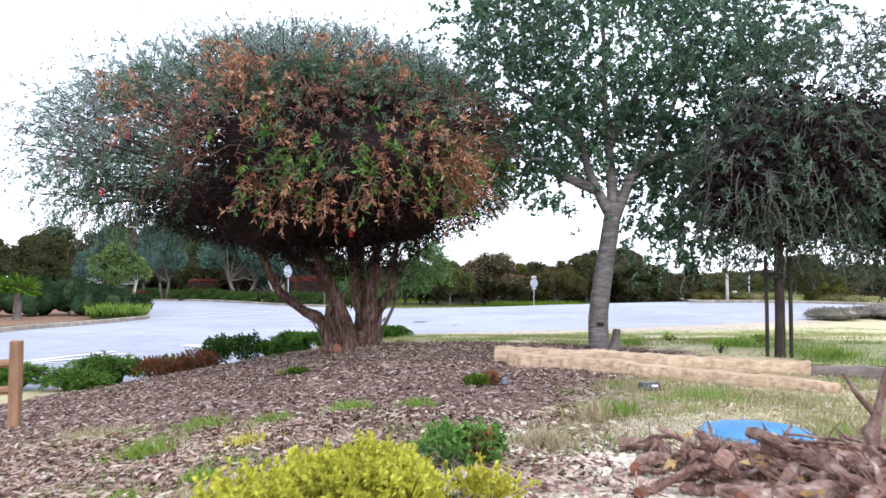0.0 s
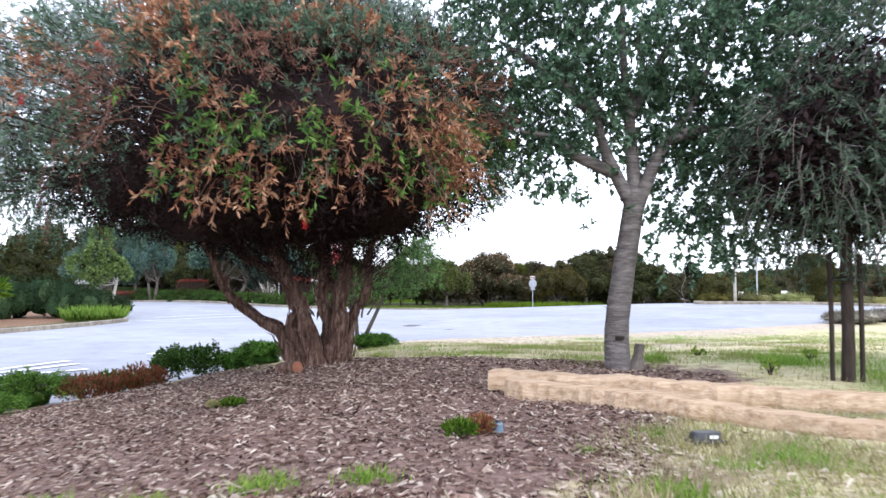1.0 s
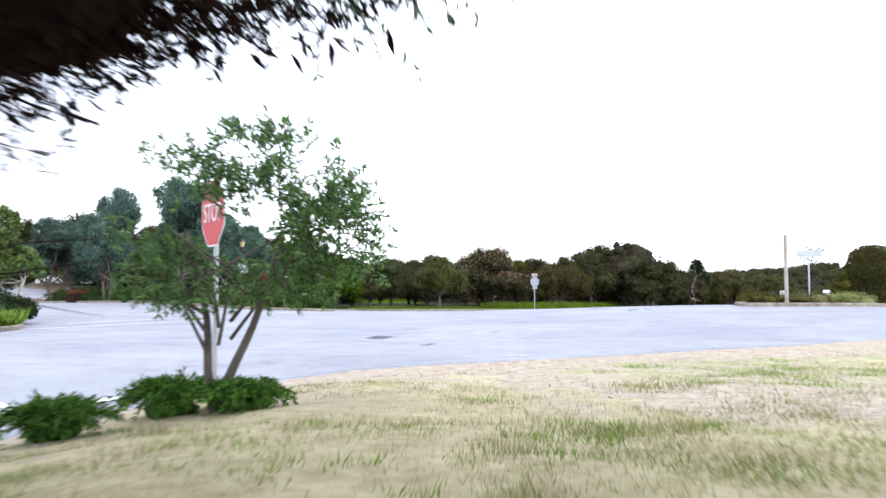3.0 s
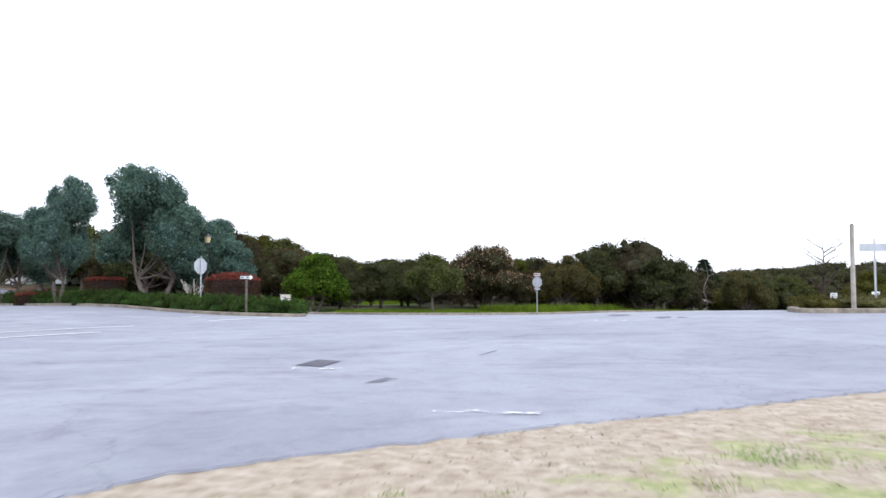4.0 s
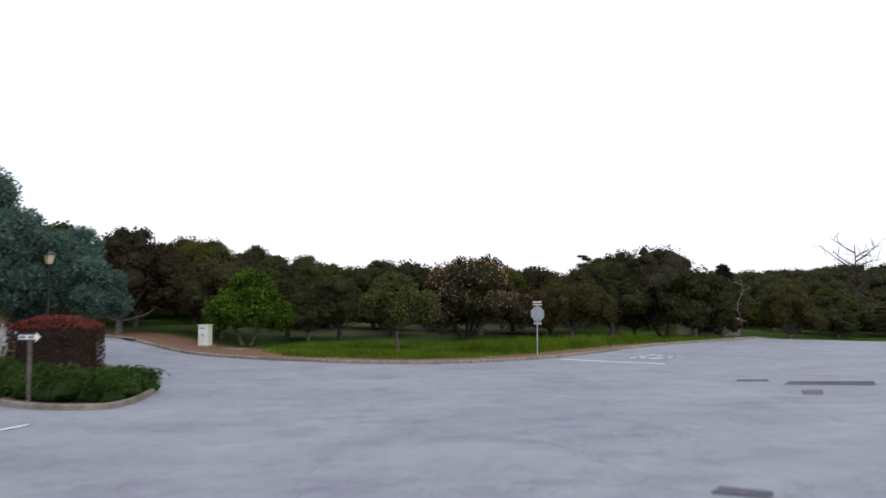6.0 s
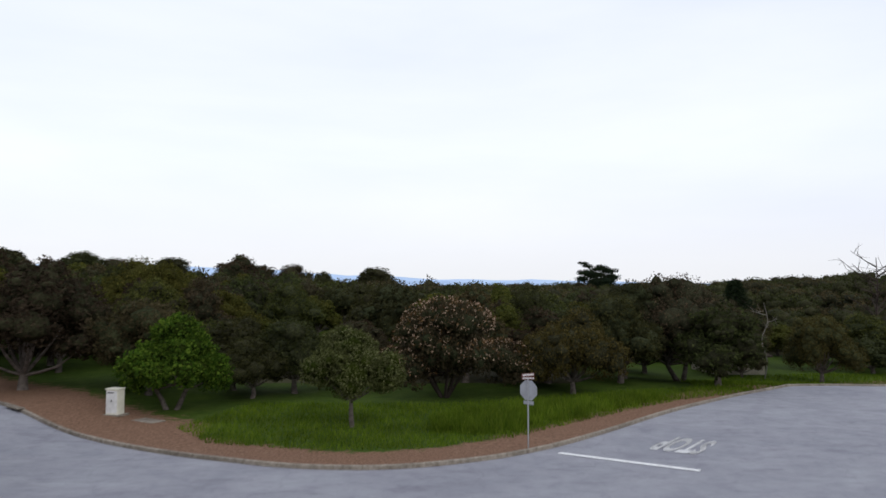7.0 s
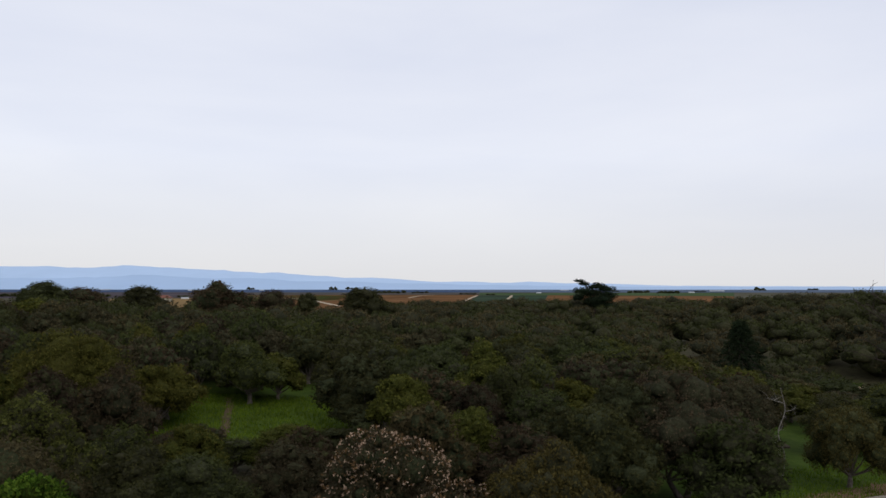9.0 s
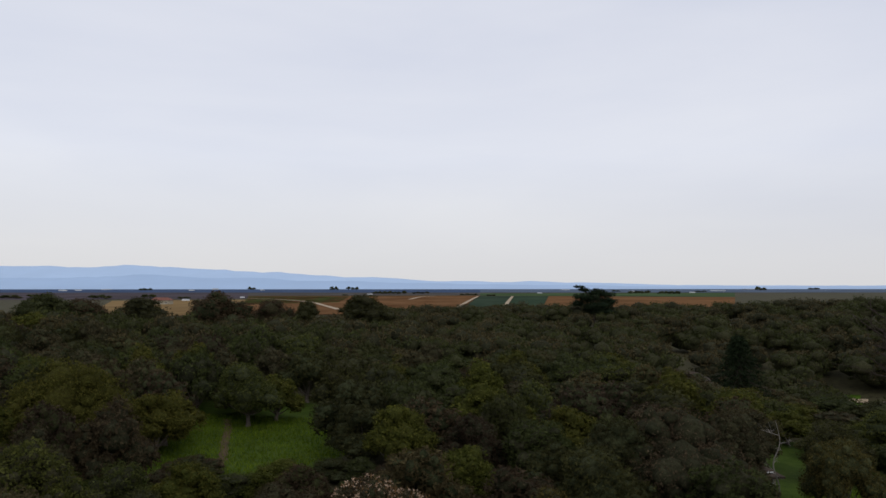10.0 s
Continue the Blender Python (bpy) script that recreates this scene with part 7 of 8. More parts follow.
def blue_lid():
    t = thing("tank_lid", pose(1.57, 3.8, gz(1.57, 3.8) - 0.01), "round domed blue plastic tank lid in gravel", "lid")
    g = Geo()
    prof = [(0.28, -0.02), (0.28, 0.02), (0.268, 0.034), (0.24, 0.038), (0.226, 0.046), (0.12, 0.052), (0.0, 0.054)]
    n = 48
    a = np.linspace(0, 2 * np.pi, n, endpoint=False)
    v = np.array([[r * math.cos(q), r * math.sin(q), z] for r, z in prof for q in a])
    for k in range(len(prof) - 1):
        i = np.arange(n)
        j = (i + 1) % n
        g.add(v[k * n:(k + 2) * n], np.stack([i, j, j + n, i + n], 1))
    part("lid_body", g, M_BLUE, t, smooth=True)
    for q in range(6):
        g = Geo()
        c = (0.252 * math.cos(q * 1.047 + .3), 0.268 * math.sin(q * 1.047 + .3))
        tube(g, [(*c, 0.035), (*c, 0.05)], [0.01, 0.008], 8)
        part("bolt", g, M_STEEL, t)


blue_lid()


def branch_pile():
    """Dry branches heaped on the gravel, each a thing of its own."""
    rng = np.random.default_rng(51)
    for i in range(96):
        big = i < 58
        a = rng.uniform(0, 6.28)
        L = rng.uniform(0.2, 0.5) if not big else rng.uniform(0.26, 0.6)
        cx, cy = rng.uniform(0.85, 2.6), rng.normal(2.76, 0.24)
        if cy > 3.35:
            continue
        d = max(0, 1 - math.hypot((cx - 1.75) / 0.95, (cy - 2.68) / 0.5))
        z = rng.uniform(0.0, 0.03) + d * rng.uniform(0.0, 0.15)
        r = rng.uniform(0.006, 0.013) if not big else rng.uniform(0.014, 0.034)
        lift = rng.uniform(-0.15, 0.3)
        z += 0.42 * L * max(0, lift)
        way = np.array([math.cos(a), math.sin(a), lift])
        side = np.array([-math.sin(a), math.cos(a), 0]) * rng.normal(0, 0.2) * L
        p0 = -way * L / 2
        t = thing("dry_branch", pose(cx, cy, gz(cx, cy) + z + 0.02), "thick sawn branch with shaggy grey-brown bark" if big else "dry crooked grey-brown branch on a brush pile", "branch", "branches of the brush pile")
        g = Geo()
        pts = [p0, p0 + way * L * 0.3 + side, p0 + way * L * 0.6 - side * 0.6 + [0, 0, rng.normal(0, 0.035)], p0 + way * L + side * 0.5]
        n = 20
        p = curve_pts(pts, n) + rng.normal(0, 0.003, (n, 3))
        rad = np.linspace(r, r * rng.uniform(0.55, 0.95), n) * (1 + 0.14 * np.sin(np.arange(n) * rng.uniform(0.7, 1.4) + i) + rng.normal(0, 0.05, n))
        tube(g, p, rad, 10 if big else 6, 0.18, rng)
        for k in range(int(rng.integers(0, 3)) if big else int(rng.integers(1, 3))):
            j = int(rng.integers(3, n - 2))
            e = p[j] + unit(rng.normal(0, 1, 3) + way + [0, 0, 0.5]) * rng.uniform(0.04, 0.12)
            tube(g, curve_pts([p[j], (p[j] + e) / 2 + rng.normal(0, 0.012, 3), e], 5), np.linspace(r * 0.5, r * 0.25, 5), 6, 0.12, rng)
        part("wood", g, M_DEADWOOD, t)
        k = 40 if big else 5
        g = Geo()
        j = rng.integers(0, n - 2, k)
        n3 = unit(rng.standard_normal((k, 3)))
        leaves(g, p[j] + n3 * r * 0.95, np.gradient(p, axis=0)[j] * 14 + n3 * 0.25, rng.uniform(0.03, 0.1, k), rng.uniform(0.006, 0.018, k), rng)
        tagged(part("loose_bark", g, M_DEADWOOD, t), kind="stuff")
        if big:
            g = Geo()
            q = p[0] - unit(p[1] - p[0]) * 0.003
            tube(g, [q, p[0] + unit(p[1] - p[0]) * 0.004], [r * 0.9, r * 0.9], 10)
            part("cut_end", g, M_CUT, t, "red-brown sawn end")
    g = Geo()
    m = 90
    c = np.c_[rng.uniform(0.8, 2.4, m), rng.normal(2.7, 0.22, m)]
    leaves(g, np.c_[c, zg(c[:, 0], c[:, 1]) + rng.uniform(0.01, 0.14, m)], rng.standard_normal((m, 3)) * [1, 1, 0.4], rng.uniform(0.04, 0.09, m), rng.uniform(0.02, 0.035, m), rng, 0.3)
    tagged(part("dead_leaves", g, M_LEAF_TAN), "curled tan dead leaves in the brush pile", "leaves", kind="stuff")
    t = thing("dry_branch", pose(2.3, 2.5, gz(2.3, 2.5) + 0.1), "thick shaggy log at the edge of the pile", "branch", "branches of the brush pile")
    g = Geo()
    limb(g, [(-0.42, 0.0, -0.05), (-0.1, 0.02, 0.0), (0.4, 0.1, 0.06)], 0.06, 0.075, rng, 13, 0.1, 16)
    part("wood", g, M_DEADWOOD, t)
    # one forked snag that stands up from the heap
    t = thing("dry_branch", pose(1.66, 2.88, gz(1.66, 2.88) + 0.06), "forked pale snag standing up from the pile", "branch", "branches of the brush pile")
    g = Geo()
    limb(g, [(-0.1, -0.1, -0.02), (-0.02, -0.02, 0.14), (0.02, 0, 0.26), (0.06, 0, 0.4)], 0.032, 0.008, rng, 8, 0.12, 14)
    limb(g, [(0.0, 0, 0.2), (-0.07, 0, 0.28), (-0.12, 0, 0.36)], 0.014, 0.005, rng, 6, 0.1, 8)
    limb(g, [(0.02, 0, 0.26), (0.09, 0.02, 0.3), (0.12, 0.02, 0.36)], 0.012, 0.004, rng, 6, 0.1, 8)
    part("wood", g, M_DEADWOOD, t, smooth=True)


branch_pile()


def drip_hose():
    t = thing("drip_hose", pose(0.10, 2.74, gz(0.10, 2.74)), "black irrigation hose lying on the chips", "hose")
    g = Geo()
    tube(g, curve_pts([(-0.080, -0.130, 0.012), (0.000, 0.000, 0.012), (0.100, 0.160, 0.012), (0.190, 0.330, 0.012)], 16), 0.012, 8)
    part("hose_tube", g, M_BLACK, t, smooth=True)


drip_hose()


def cut_chunk():
    t = thing("log_chunk", pose(-1.42, 9.05, gz(-1.42, 9.05) + 0.05), "short sawn log with a red-brown face", "log")
    g = Geo()
    r = np.random.default_rng(4)
    tube(g, curve_pts([(-0.12, 0.1, -0.02), (0, 0, 0), (0.1, -0.12, 0.02)], 6), 0.065, 12, 0.08, r)
    part("bark", g, M_BARK_RED, t)
    g = Geo()
    tube(g, [(0.1, -0.12, 0.02), (0.106, -0.127, 0.021)], 0.058, 12)
    part("cut_end", g, M_CUT, t, "red-brown sawn face")


cut_chunk()


def rail_fence():
    x0, y0 = -3.28, 5.62
    t = thing("rail_fence", pose(x0, y0, gz(x0, y0)), "brown two-rail wooden fence with square posts", "fence")
    for k in range(3):
        x, y = -1.55 * k, -0.35 * k
        z = gz(x0 + x, y0 + y) - gz(x0, y0)
        g = Geo()
        box(g, (x - 0.038, y - 0.038, z - 0.15), (x + 0.038, y + 0.038, z + 0.66), 0.0, 0.008)
        part("post", g, M_FENCE, t)
        if k < 2:
            for h in (0.29, 0.49):
                r = np.random.default_rng(60 + k)
                g = Geo()
                tube(g, curve_pts([(x, y, z + h), (x - 0.8, y - 0.18, z + h - 0.03), (x - 1.55, y - 0.35, z + h - 0.09)], 9), 0.03, 7, 0.12, r)
                part("rail", g, M_FENCE, t)


rail_fence()

# ---- street signs and furniture ----
def octagon(geo, r, thick, m):
    a = np.arange(8) * math.pi / 4 + math.pi / 8
    v = np.concatenate([np.c_[np.cos(a) * r, np.full(8, s * thick / 2), np.sin(a) * r] for s in (-1, 1)])
    v = np.array([m @ Vector(p) for p in v])
    geo.add(v, [list(range(8))])
    geo.add(v, [list(range(15, 7, -1))])
    geo.add(v, [[(i + 1) % 8, i, i + 8, (i + 1) % 8 + 8] for i in range(8)])
    return geo


def stop_sign(x, y, size, turn, height, label, names=False, plaque=True):
    """A stop sign on a post. turn: the way its face looks, in degrees from north."""
    t = thing("stop_sign", pose(x, y, gz(x, y), 0, 0, turn), label, "road sign", "stop signs at the junction")
    g = Geo()
    tube(g, [(0, 0, -0.2), (0, 0, height + size * 0.62)], 0.03, 10)
    part("post", g, M_STEEL, t, "galvanised steel post", smooth=True)
    R = size / 2 / math.cos(math.pi / 8)
    g = octagon(Geo(), R, 0.006, pose(0, 0.038, height))
    part("panel", g, M_SIGN_BACK, t, "bare aluminium back")
    g = octagon(Geo(), R * 0.995, 0.003, pose(0, 0.045, height))
    face = part("face", g, M_WHITE, t, "white rimmed face")
    g = octagon(Geo(), R * 0.94, 0.003, pose(0, 0.0485, height))
    part("red_field", g, M_SIGN_RED, face, "red field")
    glyph("STOP", size * 0.4, M_WHITE, "lettering", "white STOP lettering", "", Matrix.Translation((0, 0.0535, height)) @ Matrix.Rotation(math.pi, 4, "Z") @ Matrix.Rotation(math.pi / 2, 4, "X") @ Matrix.Diagonal((0.8, 1, 1, 1)), face, 0.0015)
    if plaque:
        g = box(Geo(), (-size * 0.3, 0.036, height - size * 0.72), (size * 0.3, 0.044, height - size * 0.54))
        part("plaque", g, M_SIGN_BACK, t, "small plaque under the sign")
    if names:
        for dz, ry, w in ((0.5, -turn + 6, 0.5), (0.66, -turn + 30, 0.62)):
            m = pose(0, 0, height + size * 0.1 + dz * 0.8, 0, 0, ry)
            g = box(Geo(), (-w / 2, -0.008, -0.06), (w / 2, 0.008, 0.06), m=m)
            pl = part("name_plate", g, M_SIGN_BROWN, t, "brown street name plate")
            g = Geo()
            r = np.random.default_rng(int(w * 100))
            xx = -w * 0.42
            while xx < w * 0.4:
                q = r.uniform(0.025, 0.05)
                box(g, (xx, -0.012, -0.03), (xx + q, -0.0085, 0.03), m=m)
                xx += q + 0.018
            part("lettering", g, M_WHITE, pl, "white bars of lettering")
    return t


stop_sign(7.83, 65.95, 0.762, -38, 2.27, "stop sign seen from behind on a steel post", True)
stop_sign(-10.75, 49.9, 0.762, 58, 2.3, "stop sign seen from behind in a juniper bed", plaque=False)
stop_sign(-1.97, 16.35, 0.75, 126, 2.02, "stop sign at the road edge behind a young tree", plaque=False)


def arrow_sign(x, y, turn, label, w=0.6, h=0.2, top=1.75, arrow=True):
    t = thing("direction_sign", pose(x, y, gz(x, y), 0, 0, turn), label, "sign")
    g = Geo()
    box(g, (-0.05, -0.03, -0.2), (0.05, 0.03, top - 0.1), 0, 0.006)
    part("post", g, M_BARK_OAK, t, "weathered wooden post")
    g = Geo()
    box(g, (-w / 2, -0.05, top - h / 2), (w * 0.28, -0.032, top + h / 2))
    board = part("board", g, M_BLACK if arrow else M_WHITE, t, "black board with a white arrow" if arrow else "white board with a dark rim")
    if arrow:
        g = box(Geo(), (-w * 0.46, -0.054, top - h * 0.3), (w * 0.283, -0.0505, top + h * 0.3))
        part("arrow_shaft", g, M_WHITE, board, "white arrow shaft")
    if arrow:
        g = Geo()
        v = np.array([(w * 0.283, -0.05, top - h * 0.62), (w / 2, -0.05, top), (w * 0.283, -0.05, top + h * 0.62), (w * 0.283, -0.032, top - h * 0.62), (w / 2, -0.032, top), (w * 0.283, -0.032, top + h * 0.62)])
        g.add(v, [[0, 1, 2], [5, 4, 3]])
        g.add(v, [[0, 3, 4, 1], [1, 4, 5, 2], [2, 5, 3, 0]])
        part("arrow_tip", g, M_WHITE, t, "white arrow point")
    if arrow:
        g = Geo()
        for k in (0, 1, 2, 4, 5, 6):
            box(g, (-w * 0.4 + k * w * 0.09, -0.0575, top - h * 0.18), (-w * 0.4 + k * w * 0.09 + w * 0.065, -0.0545, top + h * 0.18))
    else:
        g = Geo()
        for k in (0, 1, 3, 4):
            box(g, (-w * 0.42 + k * w * 0.13, -0.054, top - 0.04), (-w * 0.42 + k * w * 0.13 + 0.045, -0.051, top + 0.04))
    part("lettering", g, M_BLACK, board, "dark bars of lettering")


arrow_sign(-7.9, 47.65, 0, "white arrow sign on a wooden post in junipers")
arrow_sign(22.5, 50.0, 0, "small white sign on the planted island", 0.5, 0.4, 1.0, False)


def street_lamp(x, y, height):
    t = thing("street_lamp", pose(x, y, gz(x, y)), "dark lamp post with an amber lantern", "street lamp")
    g = Geo()
    tube(g, [(0, 0, -0.2), (0, 0, 0.3), (0, 0, 0.32), (0, 0, height - 0.45)], [0.08, 0.07, 0.045, 0.04], 10)
    part("post", g, M_BLACK, t, smooth=False)
    g = Geo()
    tube(g, [(0, 0, height - 0.45), (0, 0, height - 0.08)], [0.13, 0.22], 6)
    part("lantern", g, M_LAMPGLASS, t, "amber glass lantern")
    g = Geo()
    tube(g, [(0, 0, height - 0.08), (0, 0, height - 0.06), (0, 0, height + 0.08)], [0.3, 0.3, 0.06], 6)
    part("cap", g, M_BLACK, t, "dark pyramid cap")


street_lamp(-13.1, 58.2, 4.5)


def utility_cabinet(x, y):
    t = thing("utility_cabinet", pose(x, y, gz(x, y), 0, 0, -14), "cream metal utility cabinet on a concrete pad", "utility cabinet")
    g = box(Geo(), (-0.5, -0.4, -0.1), (0.5, 0.45, 0.05), 0, 0.02)
    part("plinth", g, M_KERB, t, "concrete plinth")
    g = box(Geo(), (-0.34, -0.26, 0.05), (0.34, 0.26, 1.26), 0, 0.02)
    part("body", g, M_CABINET, t)
    g = box(Geo(), (-0.37, -0.3, 1.26), (0.37, 0.28, 1.31), 0, 0.015)
    part("cap", g, M_CABINET, t)
    g = box(Geo(), (-0.3, -0.275, 0.12), (0.3, -0.263, 1.2))
    door = part("door", g, M_WHITE, t, "pale door")
    g = box(Geo(), (-0.04, -0.29, 0.66), (0.02, -0.276, 0.76))
    part("handle", g, M_BLACK, door, "dark handle")
    g = box(Geo(), (-0.25, -0.279, 1.08), (0.12, -0.2755, 1.13))
    part("lettering", g, M_BLACK, door, "dark bar of lettering")
    t = thing("concrete_cover", pose(x + 2.1, y - 1.15, gz(x + 2.1, y - 1.15), 0, 0, -30), "flat concrete utility lid in bare soil", "utility lid")
    g = box(Geo(), (-0.75, -0.4, -0.1), (0.75, 0.4, 0.03), 0, 0.01)
    part("slab", g, M_KERB, t)


utility_cabinet(-11.6, 73.5)


def drain_inlet():
    x, y = -15.72, 72.28
    t = thing("drain_inlet", pose(x, y, gz(x, y), 0, 0, 142), "dark storm drain opening in the kerb", "drain")
    # a solid dark block; the shade of the drain mouth is its colour
    part("opening", box(Geo(), (-0.6, -0.05, -0.02), (0.6, 0.02, 0.11)), M_PATCH, t)
    part("frame", box(Geo(), (-0.75, -0.06, 0.115), (0.75, 0.3, 0.17), 0, 0.02), M_KERB, t)


drain_inlet()


def car(x, y, turn, label):
    t = thing("car", pose(x, y, gz(x, y), 0, 0, turn), label, "car")
    prof = [(-2.2, 0.35), (-2.25, 0.75), (-2.1, 0.92), (-1.2, 1.0), (-0.6, 1.4), (0.9, 1.45), (1.6, 1.05), (2.2, 0.95), (2.25, 0.4)]
    g = Geo()
    n = len(prof)
    v = np.array([(a, s * (0.85 if b < 1.2 else 0.68), b) for s in (-1, 1) for a, b in prof])
    g.add(v, [[i, i + 1, i + 1 + n, i + n] for i in range(n - 1)])
    g.add(v, [list(range(n - 1, -1, -1))])
    g.add(v, [list(range(n, 2 * n))])
    part("body", g, M_WHITE, t, "white body")
    for s in (-1, 1):
        g = Geo()
        w = np.array([(-1.0, s * 0.80, 1.05), (1.35, s * 0.80, 1.08), (0.85, s * 0.70, 1.4), (-0.55, s * 0.70, 1.36)])
        g.add(np.concatenate([w, w + [0, s * 0.02, 0]]), [[0, 1, 2, 3], [7, 6, 5, 4], [0, 4, 5, 1], [2, 6, 7, 3]])
        part("side_window", g, M_GLASS, t, "dark glass")
    for a in (-1.4, 1.4):
        for s in (-1, 1):
            g = Geo()
            tube(g, [(a, s * 0.72, 0.32), (a, s * 0.9, 0.32)], 0.32, 18)
            wh = part("wheel", g, M_TYRE, t, "black tyre")
            g = Geo()
            tube(g, [(a, s * 0.895, 0.32), (a, s * 0.91, 0.32)], 0.19, 14)
            part("rim", g, M_STEEL, wh, "steel rim")


car(-51.0, 106.0, 25, "white parked car beyond the hedges")


def van(x, y, turn):
    """A boxy white van seen from behind."""
    t = thing("van", pose(x, y, gz(x, y), 0, 0, turn), "boxy white van parked on the grass rise", "van")
    part("body", box(Geo(), (-0.9, -2.2, 0.35), (0.9, 1.4, 2.0), 0.06, 0.1), M_WHITE, t, "white body")
    part("bonnet", box(Geo(), (-0.85, 1.4, 0.35), (0.85, 2.3, 1.15), 0.05, 0.1), M_WHITE, t)
    part("rear_window", box(Geo(), (-0.65, -2.19, 1.3), (0.65, -2.13, 1.75)), M_GLASS, t, "dark glass")
    for sx in (-1, 1):
        for a in (-1.5, 1.5):
            part("wheel", tube(Geo(), [(sx * 0.72, a, 0.33), (sx * 0.92, a, 0.33)], 0.33, 16), M_TYRE, t, "black tyre")


van(-47.5, 110.8, -20)


def trimmed_hedge(x, y, lx, ly, h, leaf, label, seed, top=None, turn=0, round_top=False):
    """A clipped hedge with small leaves all over."""
    rng = np.random.default_rng(seed)
    t = thing("clipped_hedge", pose(x, y, gz(x, y), 0, 0, turn), label, "hedge")
    g = Geo()
    # the inner block is painted near-black for the shade between leaves
    part("inner_foliage", box(Geo(), (-lx / 2 + 0.06, -ly / 2 + 0.06, -0.05), (lx / 2 - 0.06, ly / 2 - 0.06, h - (0.2 if round_top else 0.07)), 0.03, 0.3 if round_top else 0.12), M_LEAF_SHADE, t)
    for name, mat, n, tp in (("foliage", leaf, int(3200 * (lx + ly) * h / 4), False), ("top_growth", top, int(1000 * lx * ly), True)):
        if mat is None:
            continue
        u = rng.uniform(-1, 1, (n, 3))
        f = rng.integers(0, 5, n) if not tp else np.full(n, 4)
        p = u * [lx / 2, ly / 2, h / 2] + [0, 0, h / 2]
        for k, (ax, sg) in enumerate(((0, -1), (0, 1), (1, -1), (1, 1))):
            p[f == k, ax] = sg * (lx, ly)[ax] / 2
        p[f == 4, 2] = h
        edge = np.maximum(np.abs(p[:, 0]) / (lx / 2), np.abs(p[:, 1]) / (ly / 2))
        p[:, 2] -= np.where(p[:, 2] > h * 0.75, (0.34 if round_top else 0.12) * edge ** (3 if round_top else 6), 0)
        p += rng.normal(0, 0.025, p.shape)
        g = Geo()
        leaves(g, p, rng.standard_normal(p.shape) + ([0, 0, 1.2] if tp else [0, 0, 0.3]), rng.uniform(0.06, 0.13, n), 0.05, rng)
        part(name, g, mat, t)


trimmed_hedge(-10.1, 53.2, 2.6, 1.3, 2.05, M_LEAF_HEDGE, "clipped rounded hedge with red new growth on top", 401, M_LEAF_REDTOP, round_top=True)
trimmed_hedge(-19.4, 58.6, 2.2, 1.3, 1.65, M_LEAF_HEDGE, "dark clipped box hedge", 402, M_LEAF_REDTOP, 20)
trimmed_hedge(-25.6, 62.4, 2.6, 1.3, 0.8, M_LEAF_HEDGE, "dark clipped box hedge", 403, M_LEAF_REDTOP, 30)


def topiary(x, y, h, w):
    """An egg-shaped clipped bush, narrower at the foot."""
    rng = np.random.default_rng(404)
    t = thing("topiary_bush", pose(x, y, gz(x, y)), "dense egg-shaped clipped bush on the island", "bush")
    lobes = [((0, 0, h * 0.62), (w * 0.5, w * 0.5, h * 0.36)), ((0, 0, h * 0.36), (w * 0.4, w * 0.4, h * 0.34)), ((0, 0, h * 0.8), (w * 0.44, w * 0.44, h * 0.2))]
    g = Geo()
    for c, r in lobes:
        lump(g, c, np.array(r) * 0.9, rng, 0.02)
    part("inner_foliage", g, M_CORE_OAK, t, smooth=True)
    p, o = on_lobes(rng, lobes, 7000, (0.9, 1.05))
    g = Geo()
    leaves(g, p, o + rng.standard_normal(p.shape) * 0.8, rng.uniform(0.06, 0.12, len(p)), 0.05, rng)
    part("foliage", g, M_LEAF_OAK_TAWNY, t)
    part("stem", tube(Geo(), [(0, 0, -0.1), (0, 0, h * 0.3)], 0.07, 8), M_BARK_OAK, t)


topiary(20.0, 41.2, 2.75, 2.1)

# junipers along the nose bed
rngj = np.random.default_rng(6)
for i in range(25):
    u = i / 16
    x = -6.6 - 16.0 * u
    y = 48.3 + max(0, -x - 8.5) * 0.83 + rngj.uniform(-0.3, 0.9)
    juniper(x, y, rngj.uniform(0.9, 1.35), rngj.uniform(0.8, 1.15), 420 + i, "spreading juniper in the kerbed bed")


for i, (x, y, r, h) in enumerate(((-5.95, 48.2, 0.75, 0.7), (-6.2, 49.3, 0.9, 0.85), (-6.1, 50.6, 0.8, 0.8), (-6.9, 51.2, 0.9, 0.8))):
    juniper(x, y, r, h, 440 + i, "spreading juniper at the tip of the kerbed bed")


def bare_shrub(x, y, h, seed, material, label, n=7, name="bare_shrub", category="shrub"):
    rng = np.random.default_rng(seed)
    t = thing(name, pose(x, y, gz(x, y)), label, category)
    for k in range(n):
        a = 6.28 * k / n
        e = np.array([math.cos(a) * h * 0.35, math.sin(a) * h * 0.35, h * rng.uniform(0.7, 1.0)])
        g = Geo()
        p = limb(g, [(0, 0, -0.1), e * [0.5, 0.5, 0.45] + rng.normal(0, 0.05, 3), e], 0.05, 0.02, rng, 7, 0.1, 10)
        for q in range(3):
            j = int(rng.integers(4, 9))
            tube(g, curve_pts([p[j], p[j] + rng.normal(0, 0.1, 3) + [0, 0, 0.12], p[j] + rng.normal(0, 0.16, 3) + [0, 0, 0.35 * h * 0.5]], 5), np.linspace(0.02, 0.008, 5), 5)
        part("branch", g, material, t, smooth=True)


bare_shrub(-12.4, 53.6, 1.7, 71, M_BARK_PALE, "bare pale many-stemmed shrub beside a hedge")


